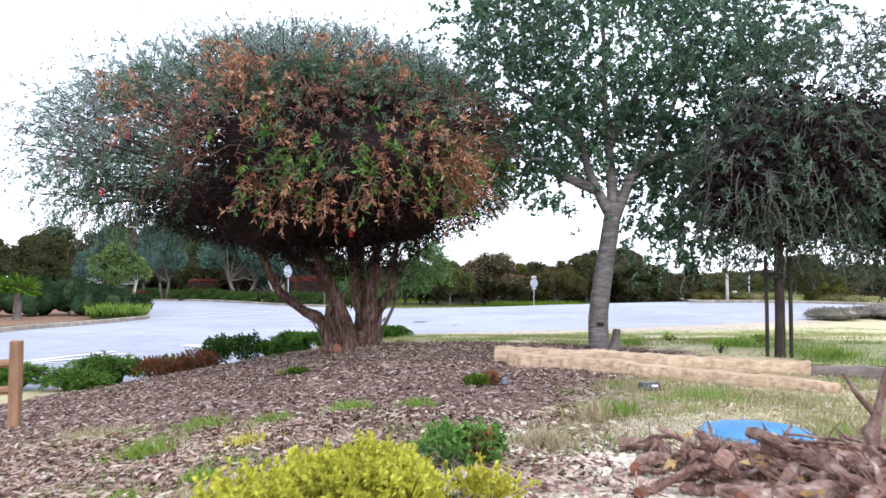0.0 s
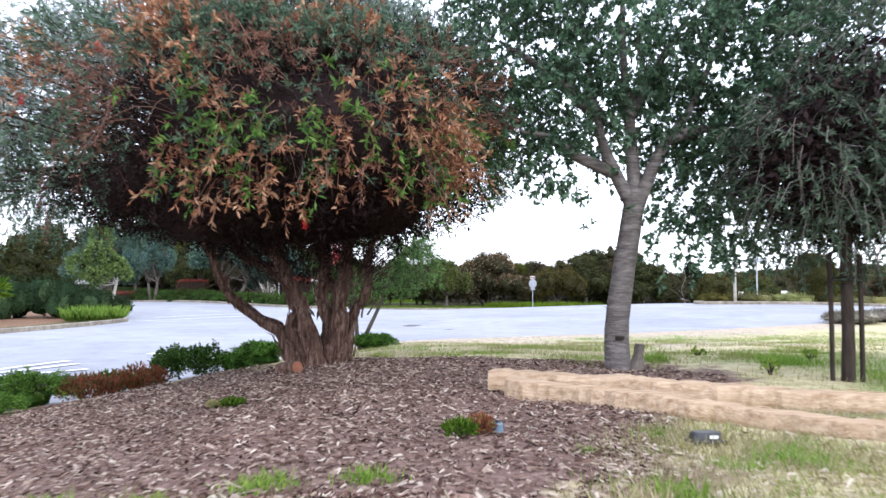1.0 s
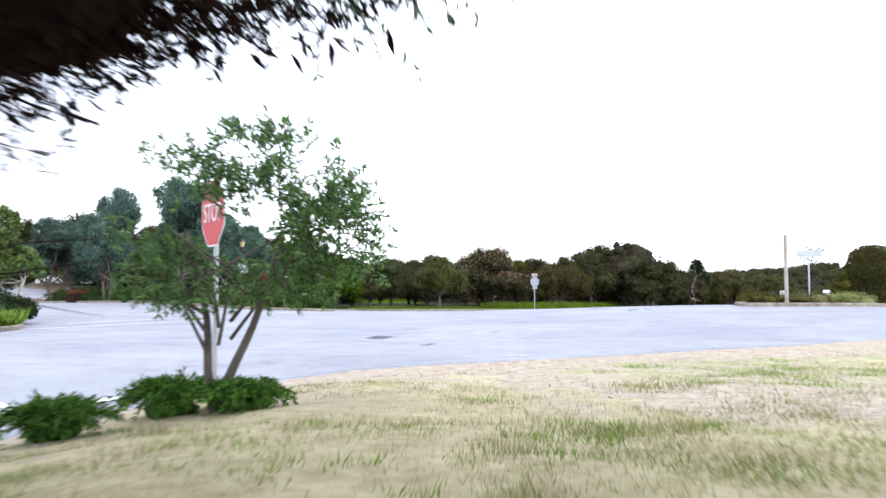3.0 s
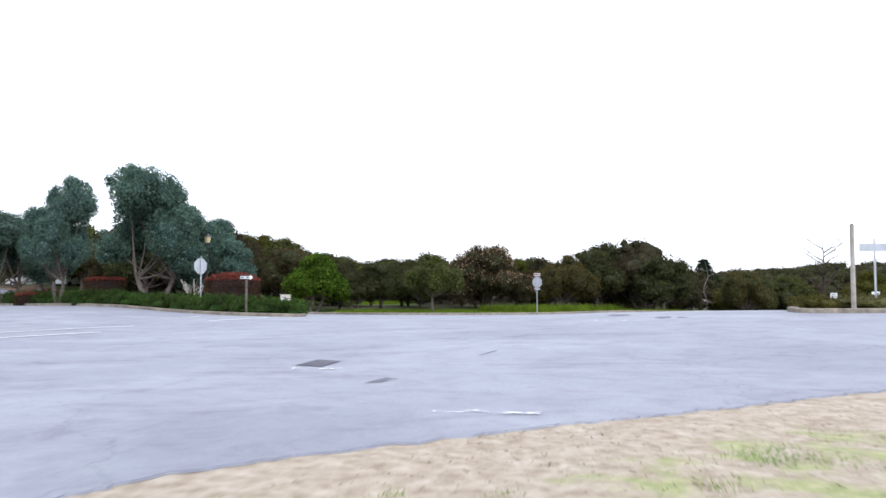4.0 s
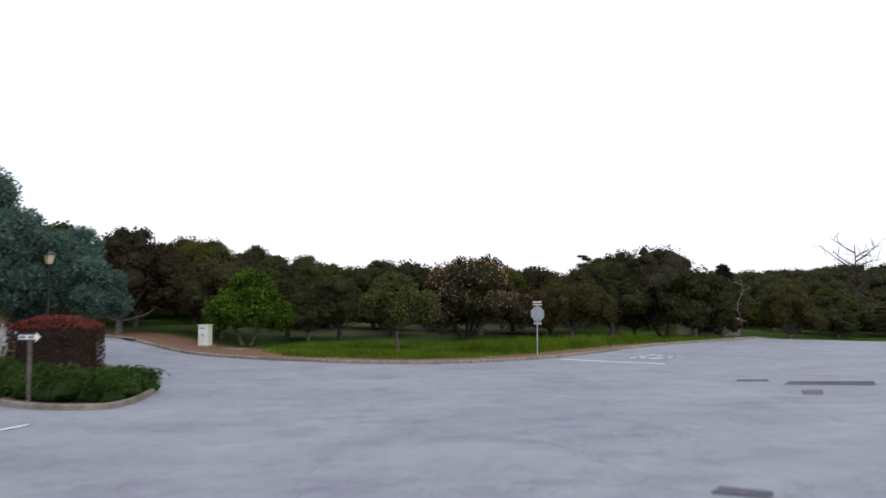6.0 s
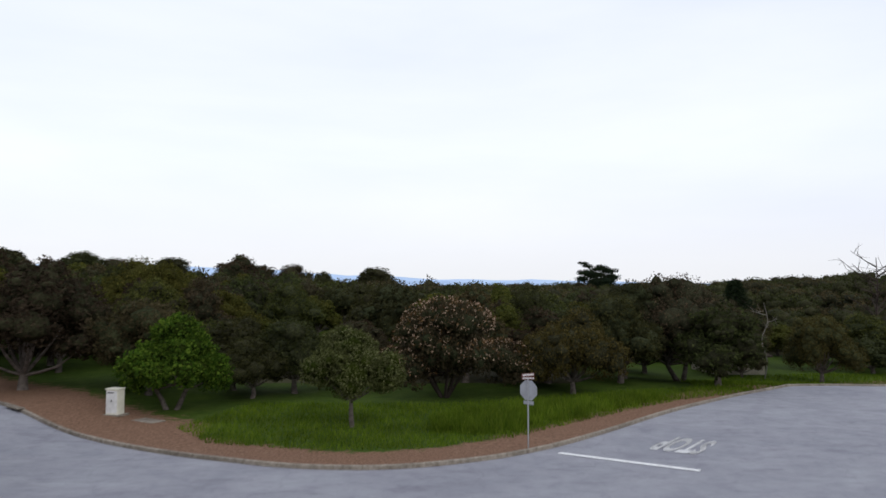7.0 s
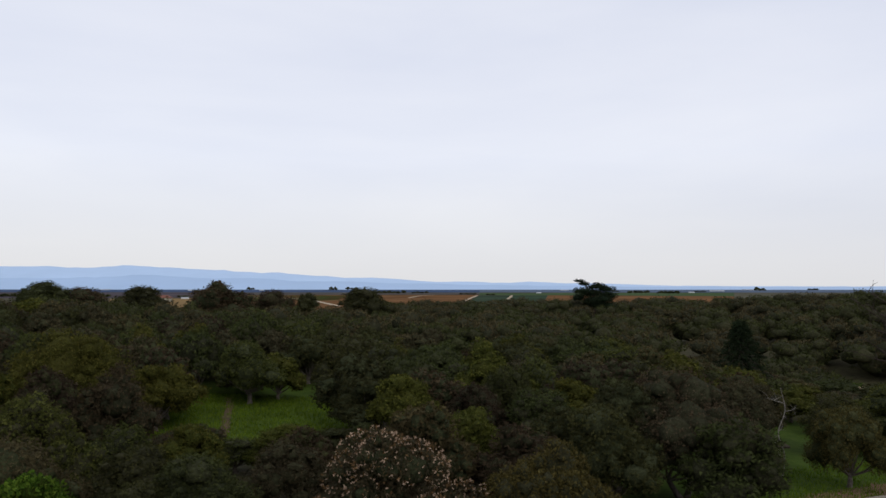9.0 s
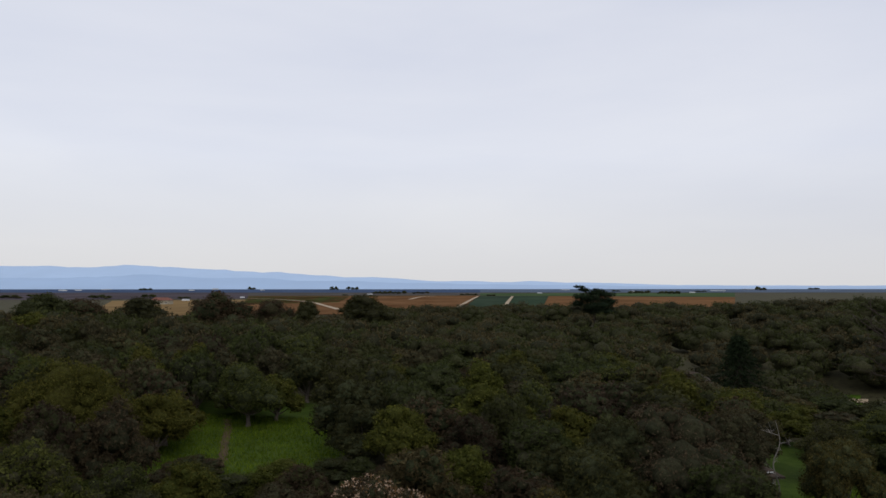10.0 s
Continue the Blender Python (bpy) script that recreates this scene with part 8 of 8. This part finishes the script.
def snag(name, x, y, h, seed, material, label, spread=0.25, arms=6, r=0.12, bend=0.3):
    """A dead or leafless tree: crooked trunk, thin arms and twigs."""
    rng = np.random.default_rng(seed)
    t = thing(name, pose(x, y, gz(x, y)), label, "tree")
    g = Geo()
    p = limb(g, [(0, 0, -0.2), (bend * 0.4, 0, h * 0.25), (-bend * 0.3, 0, h * 0.5), (bend * 0.6, 0, h * 0.75), (bend * 0.1, 0, h)], r, r * 0.2, rng, 9, 0.08, 24)
    part("trunk", g, material, t, smooth=True)
    for k in range(arms):
        j = int(8 + 14 * k / arms)
        a = rng.uniform(0, 6.28)
        L = h * spread * rng.uniform(0.6, 1.2)
        e = p[j] + [math.cos(a) * L, math.sin(a) * L * 0.6, L * rng.uniform(0.2, 0.8)]
        g = Geo()
        q = limb(g, [p[j], (p[j] + e) / 2 + rng.normal(0, 0.08 * L, 3), e], r * 0.45, r * 0.1, rng, 6, 0.06, 10)
        for _ in range(6):
            i = int(rng.integers(3, 9))
            f = q[i] + rng.normal(0, 0.22 * L, 3) + [0, 0, 0.15 * L]
            tube(g, curve_pts([q[i], (q[i] + f) / 2 + rng.normal(0, .03 * L, 3), f], 5), np.linspace(r * 0.16, r * 0.05, 5), 4)
        part("branch", g, material, t, smooth=True)


snag("dead_tree", 32.3, 101.0, 6.6, 81, M_BARK_SNAG, "crooked dead tree with pale bare limbs", 0.2, 6, 0.065, 0.6)
snag("bare_tree", 77.0, 160.0, 18.2, 82, M_BARK_DARK, "tall leafless tree with thin spreading limbs", 0.34, 20, 0.28, 0.25)

# olive trees on the nose bed
olive = wood_tree("olive_tree", 211, 8.3, 7.4, M_BARK_OAK, M_LEAF_OLIVE, "tall grey-green tree with billowing crown", 0.13, 30000, 0.15, 0.2, 2, 15, core=0.64, wild=0.35, tri=True)
olive.matrix_basis = at_ground(-16.0, 57.6)
o2 = copy_thing(olive, at_ground(-23.2, 60.4, 2.2, (0.72, 0.72, 0.98)))
o3 = copy_thing(olive, at_ground(-13.4, 60.2, 4.1, (0.75, 0.75, 0.71)))
o4 = copy_thing(olive, at_ground(-30.0, 66.5, 1.1, (1.0, 1.0, 0.8)))

# left island: hedge mass, bright tree, palm, strap leaves
leaf_tree = wood_tree("street_tree", 212, 4.2, 3.6, M_BARK_PALE, M_LEAF_STREET, "young airy green tree in the shrub island", 0.13, 5200, 0.07, 0.36, 3, 11, core=0.25, wild=0.5, clumps=6)
leaf_tree.matrix_basis = at_ground(-15.4, 35.2)
for i, (x, y, r, h) in enumerate(((-15.0, 33.2, 1.0, 1.5), (-16.3, 33.8, 1.1, 1.8), (-17.6, 34.2, 1.2, 1.9), (-18.9, 33.6, 1.2, 1.85), (-20.3, 33.0, 1.2, 1.7), (-14.1, 33.6, 0.65, 0.95))):
    small_plant("island_bush", x, y, r, h, M_LEAF_DARK, "dense dark green bush on the shrub island", 3200, 0.11, 450 + i, 0.45, "bush", 0.3)


def strap_clump(x, y, r, h, seed):
    rng = np.random.default_rng(seed)
    t = thing("strap_leaf_plant", pose(x, y, gz(x, y)), "clump of arching green strap leaves", "plant")
    g = Geo()
    n = 160
    a = rng.uniform(0, 6.28, n)
    b = np.c_[np.cos(a), np.sin(a), np.zeros(n)] * rng.uniform(0, 0.4, (n, 1)) * r
    leaves(g, b, np.c_[np.cos(a) * 0.6, np.sin(a) * 0.6, np.ones(n)], rng.uniform(0.6, 1.1, n) * h, 0.05, rng, 0.25)
    part("foliage", g, M_GRASS_LAWN, t)


for i in range(5):
    strap_clump(-13.3 - 0.4 * i, 31.8 - 0.15 * i, 0.6, 0.75, 470 + i)


def palm(x, y, h):
    rng = np.random.default_rng(91)
    t = thing("small_palm", pose(x, y, gz(x, y)), "small fan palm with a short brown trunk", "palm")
    g = Geo()
    tube(g, curve_pts([(0, 0, -0.1), (0.02, 0, h * 0.5), (0, 0, h)], 9), np.linspace(0.16, 0.12, 9), 9, 0.15, rng)
    part("trunk", g, M_BARK_OAK, t)
    for k in range(26):
        a = k * 2.399
        el = rng.uniform(0.1, 1.2)
        d = np.array([math.cos(a) * math.cos(el), math.sin(a) * math.cos(el), math.sin(el)])
        c = np.array([0, 0, h]) + d * rng.uniform(0.35, 0.5)
        g = Geo()
        tube(g, [(0, 0, h), c], 0.012, 4)
        side = unit(np.cross(d, [0.1, 0.2, 1]))
        w = np.array([d * math.cos(q) + side * math.sin(q) + [0, 0, -0.25] for q in np.linspace(-1.3, 1.3, 13)])
        leaves(g, np.repeat(c[None], 13, 0), w, 0.62, 0.07, rng)
        part("frond", g, M_LEAF_BRIGHT, t)


palm(-17.3, 29.6, 1.1)

# right island: pole, panel, dry shrubs
def plain_pole(x, y, h, label):
    t = thing("wooden_pole", pose(x, y, gz(x, y)), label, "pole")
    g = Geo()
    tube(g, [(0, 0, -0.2), (0, 0, h)], [0.075, 0.065], 10)
    part("shaft", g, M_BARK_PALE, t, smooth=True)
    g = Geo()
    tube(g, [(0, 0, h), (0, 0, h + 0.04)], [0.07, 0.03], 10)
    part("cap", g, M_BARK_OAK, t)


plain_pole(14.1, 37.0, 2.75, "pale round wooden pole on the island")


def panel_sign(x, y):
    t = thing("panel_sign", pose(x, y, gz(x, y), 0, 0, -12), "pale rectangular sign panel on a single post", "sign")
    g = Geo()
    tube(g, [(0, 0, -0.2), (0, 0, 2.5)], 0.035, 8)
    part("post", g, M_STEEL, t)
    part("panel", box(Geo(), (-0.5, -0.05, 2.05), (0.5, -0.036, 2.32)), M_SIGN_BACK, t, "pale panel")


panel_sign(16.1, 39.2)


def notice_board(x, y):
    t = thing("notice_sign", pose(x, y, gz(x, y), 0, 0, -20), "small white notice sign on a short post", "sign")
    part("post", tube(Geo(), [(0, 0, -0.2), (0, 0, 0.75)], 0.02, 8), M_STEEL, t)
    board = part("panel", box(Geo(), (-0.13, -0.04, 0.42), (0.13, -0.028, 0.76)), M_WHITE, t, "white panel")
    for k in range(4):
        part("text_bar", box(Geo(), (-0.09, -0.0445, 0.48 + 0.065 * k), (0.09 - 0.04 * (k % 2), -0.041, 0.5 + 0.065 * k)), M_BLACK, board, "dark line of unreadable writing")


notice_board(17.2, 44.0)
for i, (x, y, r, h) in enumerate(((14.0, 39.3, 1.0, 0.5), (16.0, 39.6, 1.3, 0.6), (18.2, 40.0, 1.3, 0.6), (20.5, 42.3, 1.4, 0.6), (22.8, 43.2, 1.5, 0.7), (25.5, 44.5, 1.6, 0.7), (29, 46.5, 1.7, 0.7), (17.5, 41.6, 1.2, 0.6), (33, 49, 1.8, .8))):
    small_plant("dry_shrub", x, y, r, h, (M_LEAF_OAK_TAWNY, M_LEAF_PALEGREEN, M_GRASS_MIX)[i % 3], "low dry olive-brown shrub on the island", 1500, 0.1, 480 + i, 0.35, "shrub")


def house(x, y, turn, lx, ly, h, label, tiles=None):
    t = thing("house", pose(x, y, gz(x, y), 0, 0, turn), label, "house")
    part("wall", box(Geo(), (-lx / 2, -ly / 2, -0.3), (lx / 2, ly / 2, h)), M_WALL_BEIGE, t)
    g = Geo()
    e, r = 0.5, h + ly * 0.24
    v = np.array([(-lx / 2 - e, -ly / 2 - e, h - 0.05), (lx / 2 + e, -ly / 2 - e, h - 0.05), (lx / 2 + e, ly / 2 + e, h - 0.05), (-lx / 2 - e, ly / 2 + e, h - 0.05),
                  (-lx / 2 + ly * 0.3, 0, r), (lx / 2 - ly * 0.3, 0, r)])
    v = np.concatenate([v, v + [0, 0, 0.15]])
    g.add(v, [[6, 7, 11, 10], [8, 9, 10, 11], [0, 1, 7, 6], [2, 3, 9, 8], [1, 2, 8, 7], [3, 0, 6, 9], [3, 2, 1, 0]])
    g.add(v, [[7, 8, 11], [9, 6, 10]])
    part("roof", g, tiles or M_ROOF_TILE, t)
    for k in range(3):
        cx = -lx / 2 + lx * (k + 0.5) / 3
        w = part("window", box(Geo(), (cx - 0.6, -ly / 2 - 0.03, 0.9), (cx + 0.6, -ly / 2 + 0.02, 2.0)), M_WHITE, t, "white framed window")
        part("pane", box(Geo(), (cx - 0.52, -ly / 2 - 0.045, 0.98), (cx + 0.52, -ly / 2 - 0.032, 1.92)), M_GLASS, w, "dark pane")


house(31.0, 106.0, 8, 4.8, 4.5, 1.6, "low beige house with terracotta roof among oaks")
house(71.0, 151.0, 25, 9, 6, 2.2, "low beige house half hidden by the wood")
house(47.8, 170.0, -15, 8, 5.5, 2.2, "low house with a grey-brown roof among oaks")
house(81.0, 167.0, 12, 5, 4.5, 2.4, "small pale house in the hollow", M_KERB)
house(-209.0, 612.0, 0, 15, 8, 3.4, "far farmhouse with a terracotta roof", surf("terracotta_tiles", [(0.16, 0.06, 0.04), (0.24, 0.1, 0.07)], 2, 0.9, 0.3))
house(150.0, 262.0, -10, 13, 8, 3.0, "far beige house on the wooded slope")

# trees closing the view on the west
for i, x, y, h, w in ((3, -34, 96, 9.0, 11), (0, -46, 100, 9.5, 12), (4, -58, 108, 10, 13), (1, -42, 76, 7.0, 9), (2, -52, 84, 7.5, 9), (5, -30, 90, 8.5, 9), (4, -66, 92, 8.5, 11), (3, -26, 39.5, 4.4, 5.0), (2, -33, 47, 5.4, 6.0),
                      (5, -29.5, 33.5, 5.2, 5.6), (0, -38, 40, 6.2, 7.0), (1, -44, 56, 6.6, 8.0), (1, 62, 84, 4.2, 6), (2, 72, 92, 4.6, 7), (4, 80, 104, 5, 8), (3, 66, 112, 6, 8), (5, 56, 108, 6.4, 8)):
    oak(i, x, y, h, w)

# ---- ground litter, last ----
def scatter(n, poly, rng):
    lo, hi = poly.min(0), poly.max(0)
    out = np.zeros((0, 2))
    while len(out) < n:
        p = rng.uniform(lo, hi, (n * 2, 2))
        out = np.concatenate([out, p[inside(p[:, 0], p[:, 1], poly)]])
    return out[:n]


def chips(n, poly, size, seed, lift=0.0):
    """Bark chips: thin uneven wedges lying at all angles."""
    rng = np.random.default_rng(seed)
    p = scatter(n, poly, rng)
    z = zg(p[:, 0], p[:, 1]) + 0.02 * np.sin(p[:, 0] * 3.1 + 1.3 * np.sin(p[:, 1] * 2.3)) * np.sin(p[:, 1] * 2.7)
    a = rng.uniform(0, 6.28, n)
    L = rng.uniform(0.45, 1.0, n) * rng.choice([0.8, 1.2, 2.0], n) * size
    W = L * rng.uniform(0.2, 0.5, n)
    H = rng.uniform(0.15, 0.35, n) * size * 0.5
    way = np.c_[np.cos(a), np.sin(a), rng.normal(0, 0.28, n)]
    side = unit(np.cross(way, np.c_[rng.normal(0, 0.35, (n, 2)), np.ones(n)]))
    up = np.cross(side, way)
    c = np.c_[p, z + rng.uniform(0.0, 0.014, n) + lift]
    way, side, up = way * L[:, None] / 2, side * W[:, None] / 2, up * H[:, None]
    v = np.stack([c - way - side, c + way - side * 0.6, c + way + side * 0.5, c - way * 0.9 + side, c - way * 0.8 - side * 0.6 + up, c + way * 0.85 + up, c - way * 0.7 + side * 0.7 + up], 1)
    b = np.arange(n)[:, None] * 7
    g = Geo()
    g.add(v.reshape(-1, 3), np.concatenate([b + [0, 1, 5, 4], b + [2, 3, 6, 5]]))
    g.f.append((b + [4, 5, 6]).ravel())
    g.k.append(np.full(n, 3))
    return g


tagged(part("bark_mulch", chips(46000, MULCH, 0.033, 500), M_CHIP), "brown bark chips spread under the trees", "mulch", kind="stuff")
front = np.array([(-2.8, 1.9), (0.6, 1.9), (0.9, 4.4), (-3.2, 4.6)])
tagged(part("bark_mulch", chips(13000, front, 0.034, 501), M_CHIP), "sparse bark chips among weeds", "mulch", kind="stuff")


tagged(part("straw_litter", chips(2200, front, 0.036, 503, 0.008), M_STRAW), "pale dry straw and leaf litter on the chips", "litter", kind="stuff")


sandy = np.array([(-2.2, 15.6), (-0.8, 17.3), (1.7, 20.3), (5, 21.9), (9, 23), (9, 15), (3.5, 12.5), (1.5, 14.5)])
tagged(part("straw_litter", chips(3600, sandy, 0.024, 504, 0.003), M_STRAW), "dry straw and grit strewn on sandy soil", "litter", kind="stuff")


def pebbles(n, cx, cy, sx, sy, seed):
    rng = np.random.default_rng(seed)
    g = Geo()
    bm = bmesh.new()
    bmesh.ops.create_icosphere(bm, subdivisions=1, radius=1)
    bv = np.array([v.co[:] for v in bm.verts])
    bf = np.array([[v.index for v in f.verts] for f in bm.faces])
    bm.free()
    for i in range(n):
        x, y = rng.normal(cx, sx), rng.normal(cy, sy)
        r = rng.uniform(0.01, 0.026)
        g.add(bv * [r * rng.uniform(.8, 1.3), r * rng.uniform(.8, 1.3), r * 0.6] + [x, y, gz(x, y) + 0.004], bf)
    return g


tagged(part("gravel", pebbles(2600, 0.72, 2.8, 0.36, 0.45, 502), M_STONE), "pale rounded pebbles round the brush pile", "gravel", kind="stuff")


def grass(n, poly, h, w, seed, clump=0.0, skip=None, patchy=0.0, scale=1.0):
    """Blades of grass, patchy where asked."""
    rng = np.random.default_rng(seed)
    p = scatter(n, poly, rng)
    if clump:
        c = scatter(max(1, n // 40), poly, rng)
        p = c[rng.integers(0, len(c), n)] + rng.normal(0, clump, (n, 2))
    if patchy:
        v = np.sin(p[:, 0] * 1.7 * scale + 2 * np.sin(p[:, 1] * 0.9 * scale)) + np.sin(p[:, 1] * 2.1 * scale + 1.5 * np.sin(p[:, 0] * 1.3 * scale)) + rng.normal(0, 0.5, n)
        p = p[v > patchy]
    p = p[~inside(p[:, 0], p[:, 1], OUTLINE)]
    m = len(p)
    base = np.c_[p, zg(p[:, 0], p[:, 1]) - 0.01]
    g = Geo()
    leaves(g, base, np.c_[rng.normal(0, 0.4, (m, 2)), np.ones(m)], rng.uniform(0.5, 1.4, m) * h, w * rng.uniform(0.7, 1.3, m), rng, 0.2, None, True)
    return g


def lay_grass(geo, mat, label):
    tagged(part("grass", geo, mat), label, "grass", kind="stuff")


strip = np.array([(-2.6, 10.0), (2.4, 9.2), (6, 8.2), (8, 10), (8, 22), (3, 20.5), (0, 18.5), (-1.8, 15.5), (-2.6, 12.5)])
near_strip = np.array([(-1.6, 10.0), (0.5, 9.6), (2.4, 9.1), (5, 8.4), (5, 12.5), (0, 13), (-1.6, 12)])
right_lawn = np.array([(2.4, 4.2), (6.5, 4.2), (20, 16), (26, 30), (14, 25.5), (7, 21), (2.5, 10)])
weeds = np.array([(-3.0, 2.0), (0.3, 2.6), (0.6, 3.6), (-0.8, 4.7), (-3.6, 5.0)])
by_logs = np.array([(0.5, 3.3), (3.0, 3.4), (5.0, 4.6), (4.6, 5.6), (2.6, 6.4), (1.6, 6.2), (0.9, 5.4)])
lay_grass(grass(15000, STRAW_ZONE, 0.05, 0.005, 510, 0.09, None, -0.4), M_GRASS_DRY, "short dry tan grass on sandy soil")
lay_grass(grass(7000, STRAW_ZONE, 0.045, 0.005, 521, 0.1, None, 0.3), M_GRASS_LAWN, "thin green grass among straw")
lay_grass(grass(16000, GREEN_ZONE, 0.05, 0.006, 522, 0.12, None, -0.5), M_GRASS_LAWN, "green grass patch beside the road")
lay_grass(grass(3000, strip, 0.045, 0.006, 523, 0.05, None, 0.9), M_GRASS_LAWN, "small green weeds on sand")
lay_grass(grass(9000, LUSH_ZONE, 0.07, 0.007, 524, 0.1, None, -0.2), M_GRASS_LAWN, "lush green grass by the logs and the staked tree")
lay_grass(grass(11000, near_strip, 0.055, 0.006, 511, 0.07, None, -0.2), M_GRASS_LAWN, "patchy green grass behind the mulch bed")
lay_grass(grass(17000, right_lawn, 0.05, 0.009, 512, 0, None, -0.4), M_GRASS_DRY, "yellowed thin lawn")
lay_grass(grass(11000, right_lawn, 0.055, 0.008, 513, 0.2, None, 0.2), M_GRASS_LAWN, "green patches in the lawn")
lay_grass(grass(5200, weeds, 0.06, 0.006, 514, 0.07, None, 0.2, 2.0), M_GRASS_LAWN, "small green weeds among bark chips")
lay_grass(grass(5200, weeds, 0.06, 0.005, 515, 0.08, None, 0.0, 2.0), M_GRASS_DRY, "straw-coloured dry weeds among bark chips")
lay_grass(grass(5200, weeds, 0.045, 0.005, 530, 0.16, None, 0.0, 1.2), M_GRASS_MIX, "thin yellow-green grass coming through bark chips")
lay_grass(grass(17000, by_logs, 0.055, 0.006, 516, 0.1), M_GRASS_DRY, "dry grass beside the logs")
lay_grass(grass(13000, by_logs, 0.05, 0.006, 527, 0.12), M_GRASS_MIX, "yellow-green grass beside the logs")
lay_grass(grass(5000, by_logs, 0.055, 0.006, 517, 0.06), M_GRASS_LAWN, "green grass beside the logs")
near_lawn = np.array([(2.2, 6.6), (5.5, 5.2), (9, 7), (13, 14), (13, 21), (7, 20), (2.5, 17), (1.2, 12), (1.0, 9.9)])
lay_grass(grass(34000, near_lawn, 0.06, 0.009, 528, 0.16, None, -0.7), M_GRASS_MIX, "patchy yellow-green lawn behind the trees")
lay_grass(grass(6500, near_strip, 0.06, 0.007, 531, 0.11, None, 0.3, 1.4), M_GRASS_LAWN, "fresh green grass along the mulch bed")
lay_grass(grass(9000, near_strip, 0.06, 0.006, 529, 0.09, None, -0.4), M_GRASS_MIX, "thin yellow-green grass behind the mulch bed")
tagged(part("straw_litter", chips(5000, by_logs, 0.03, 505, 0.004), M_STRAW), "straw and leaf litter round the logs", "litter", kind="stuff")
verge_poly = np.array([(-7.5, 70.5), (-5, 67), (-0.2, 65.6), (3.6, 65.9), (7.4, 68.2), (12.3, 73.6), (18.4, 80.2), (25.5, 85.3), (24, 87.4), (15, 83), (5, 78), (-6, 78)])
lay_grass(grass(26000, verge_poly, 0.24, 0.036, 518, 0.0), M_GRASS_GREEN, "long green grass on the verge")
tall = np.array([(4, 69), (7.5, 69.2), (12.4, 74.6), (17.5, 80.2), (16, 81), (10, 77), (4, 73)])
lay_grass(grass(9000, tall, 0.6, 0.04, 519, 0.15), M_GRASS_GREEN, "tall green grass and weeds beside the stop sign")
isle = np.array([(-8, 58), (-7.5, 54), (-12, 56), (-18, 60), (-30, 70), (-38, 80), (-26, 70), (-17, 61.5)])
lay_grass(grass(9000, isle, 0.2, 0.03, 520, 0.2), M_GRASS_GREEN, "green grass behind the hedges")
meadow = np.array([(-24, 131), (-22, 112), (-20, 103), (-8, 102.5), (-1, 112), (-2, 129)])
lay_grass(grass(20000, meadow, 0.3, 0.06, 525), M_GRASS_GREEN, "green meadow grass in a clearing")
east_verge = np.array([(21, 84), (30, 87.5), (40, 94), (54, 102), (52, 108), (40, 106.5), (30, 102), (22, 92)])
lay_grass(grass(14000, east_verge, 0.25, 0.05, 526), M_GRASS_GREEN, "green grass under the oaks beside the road")
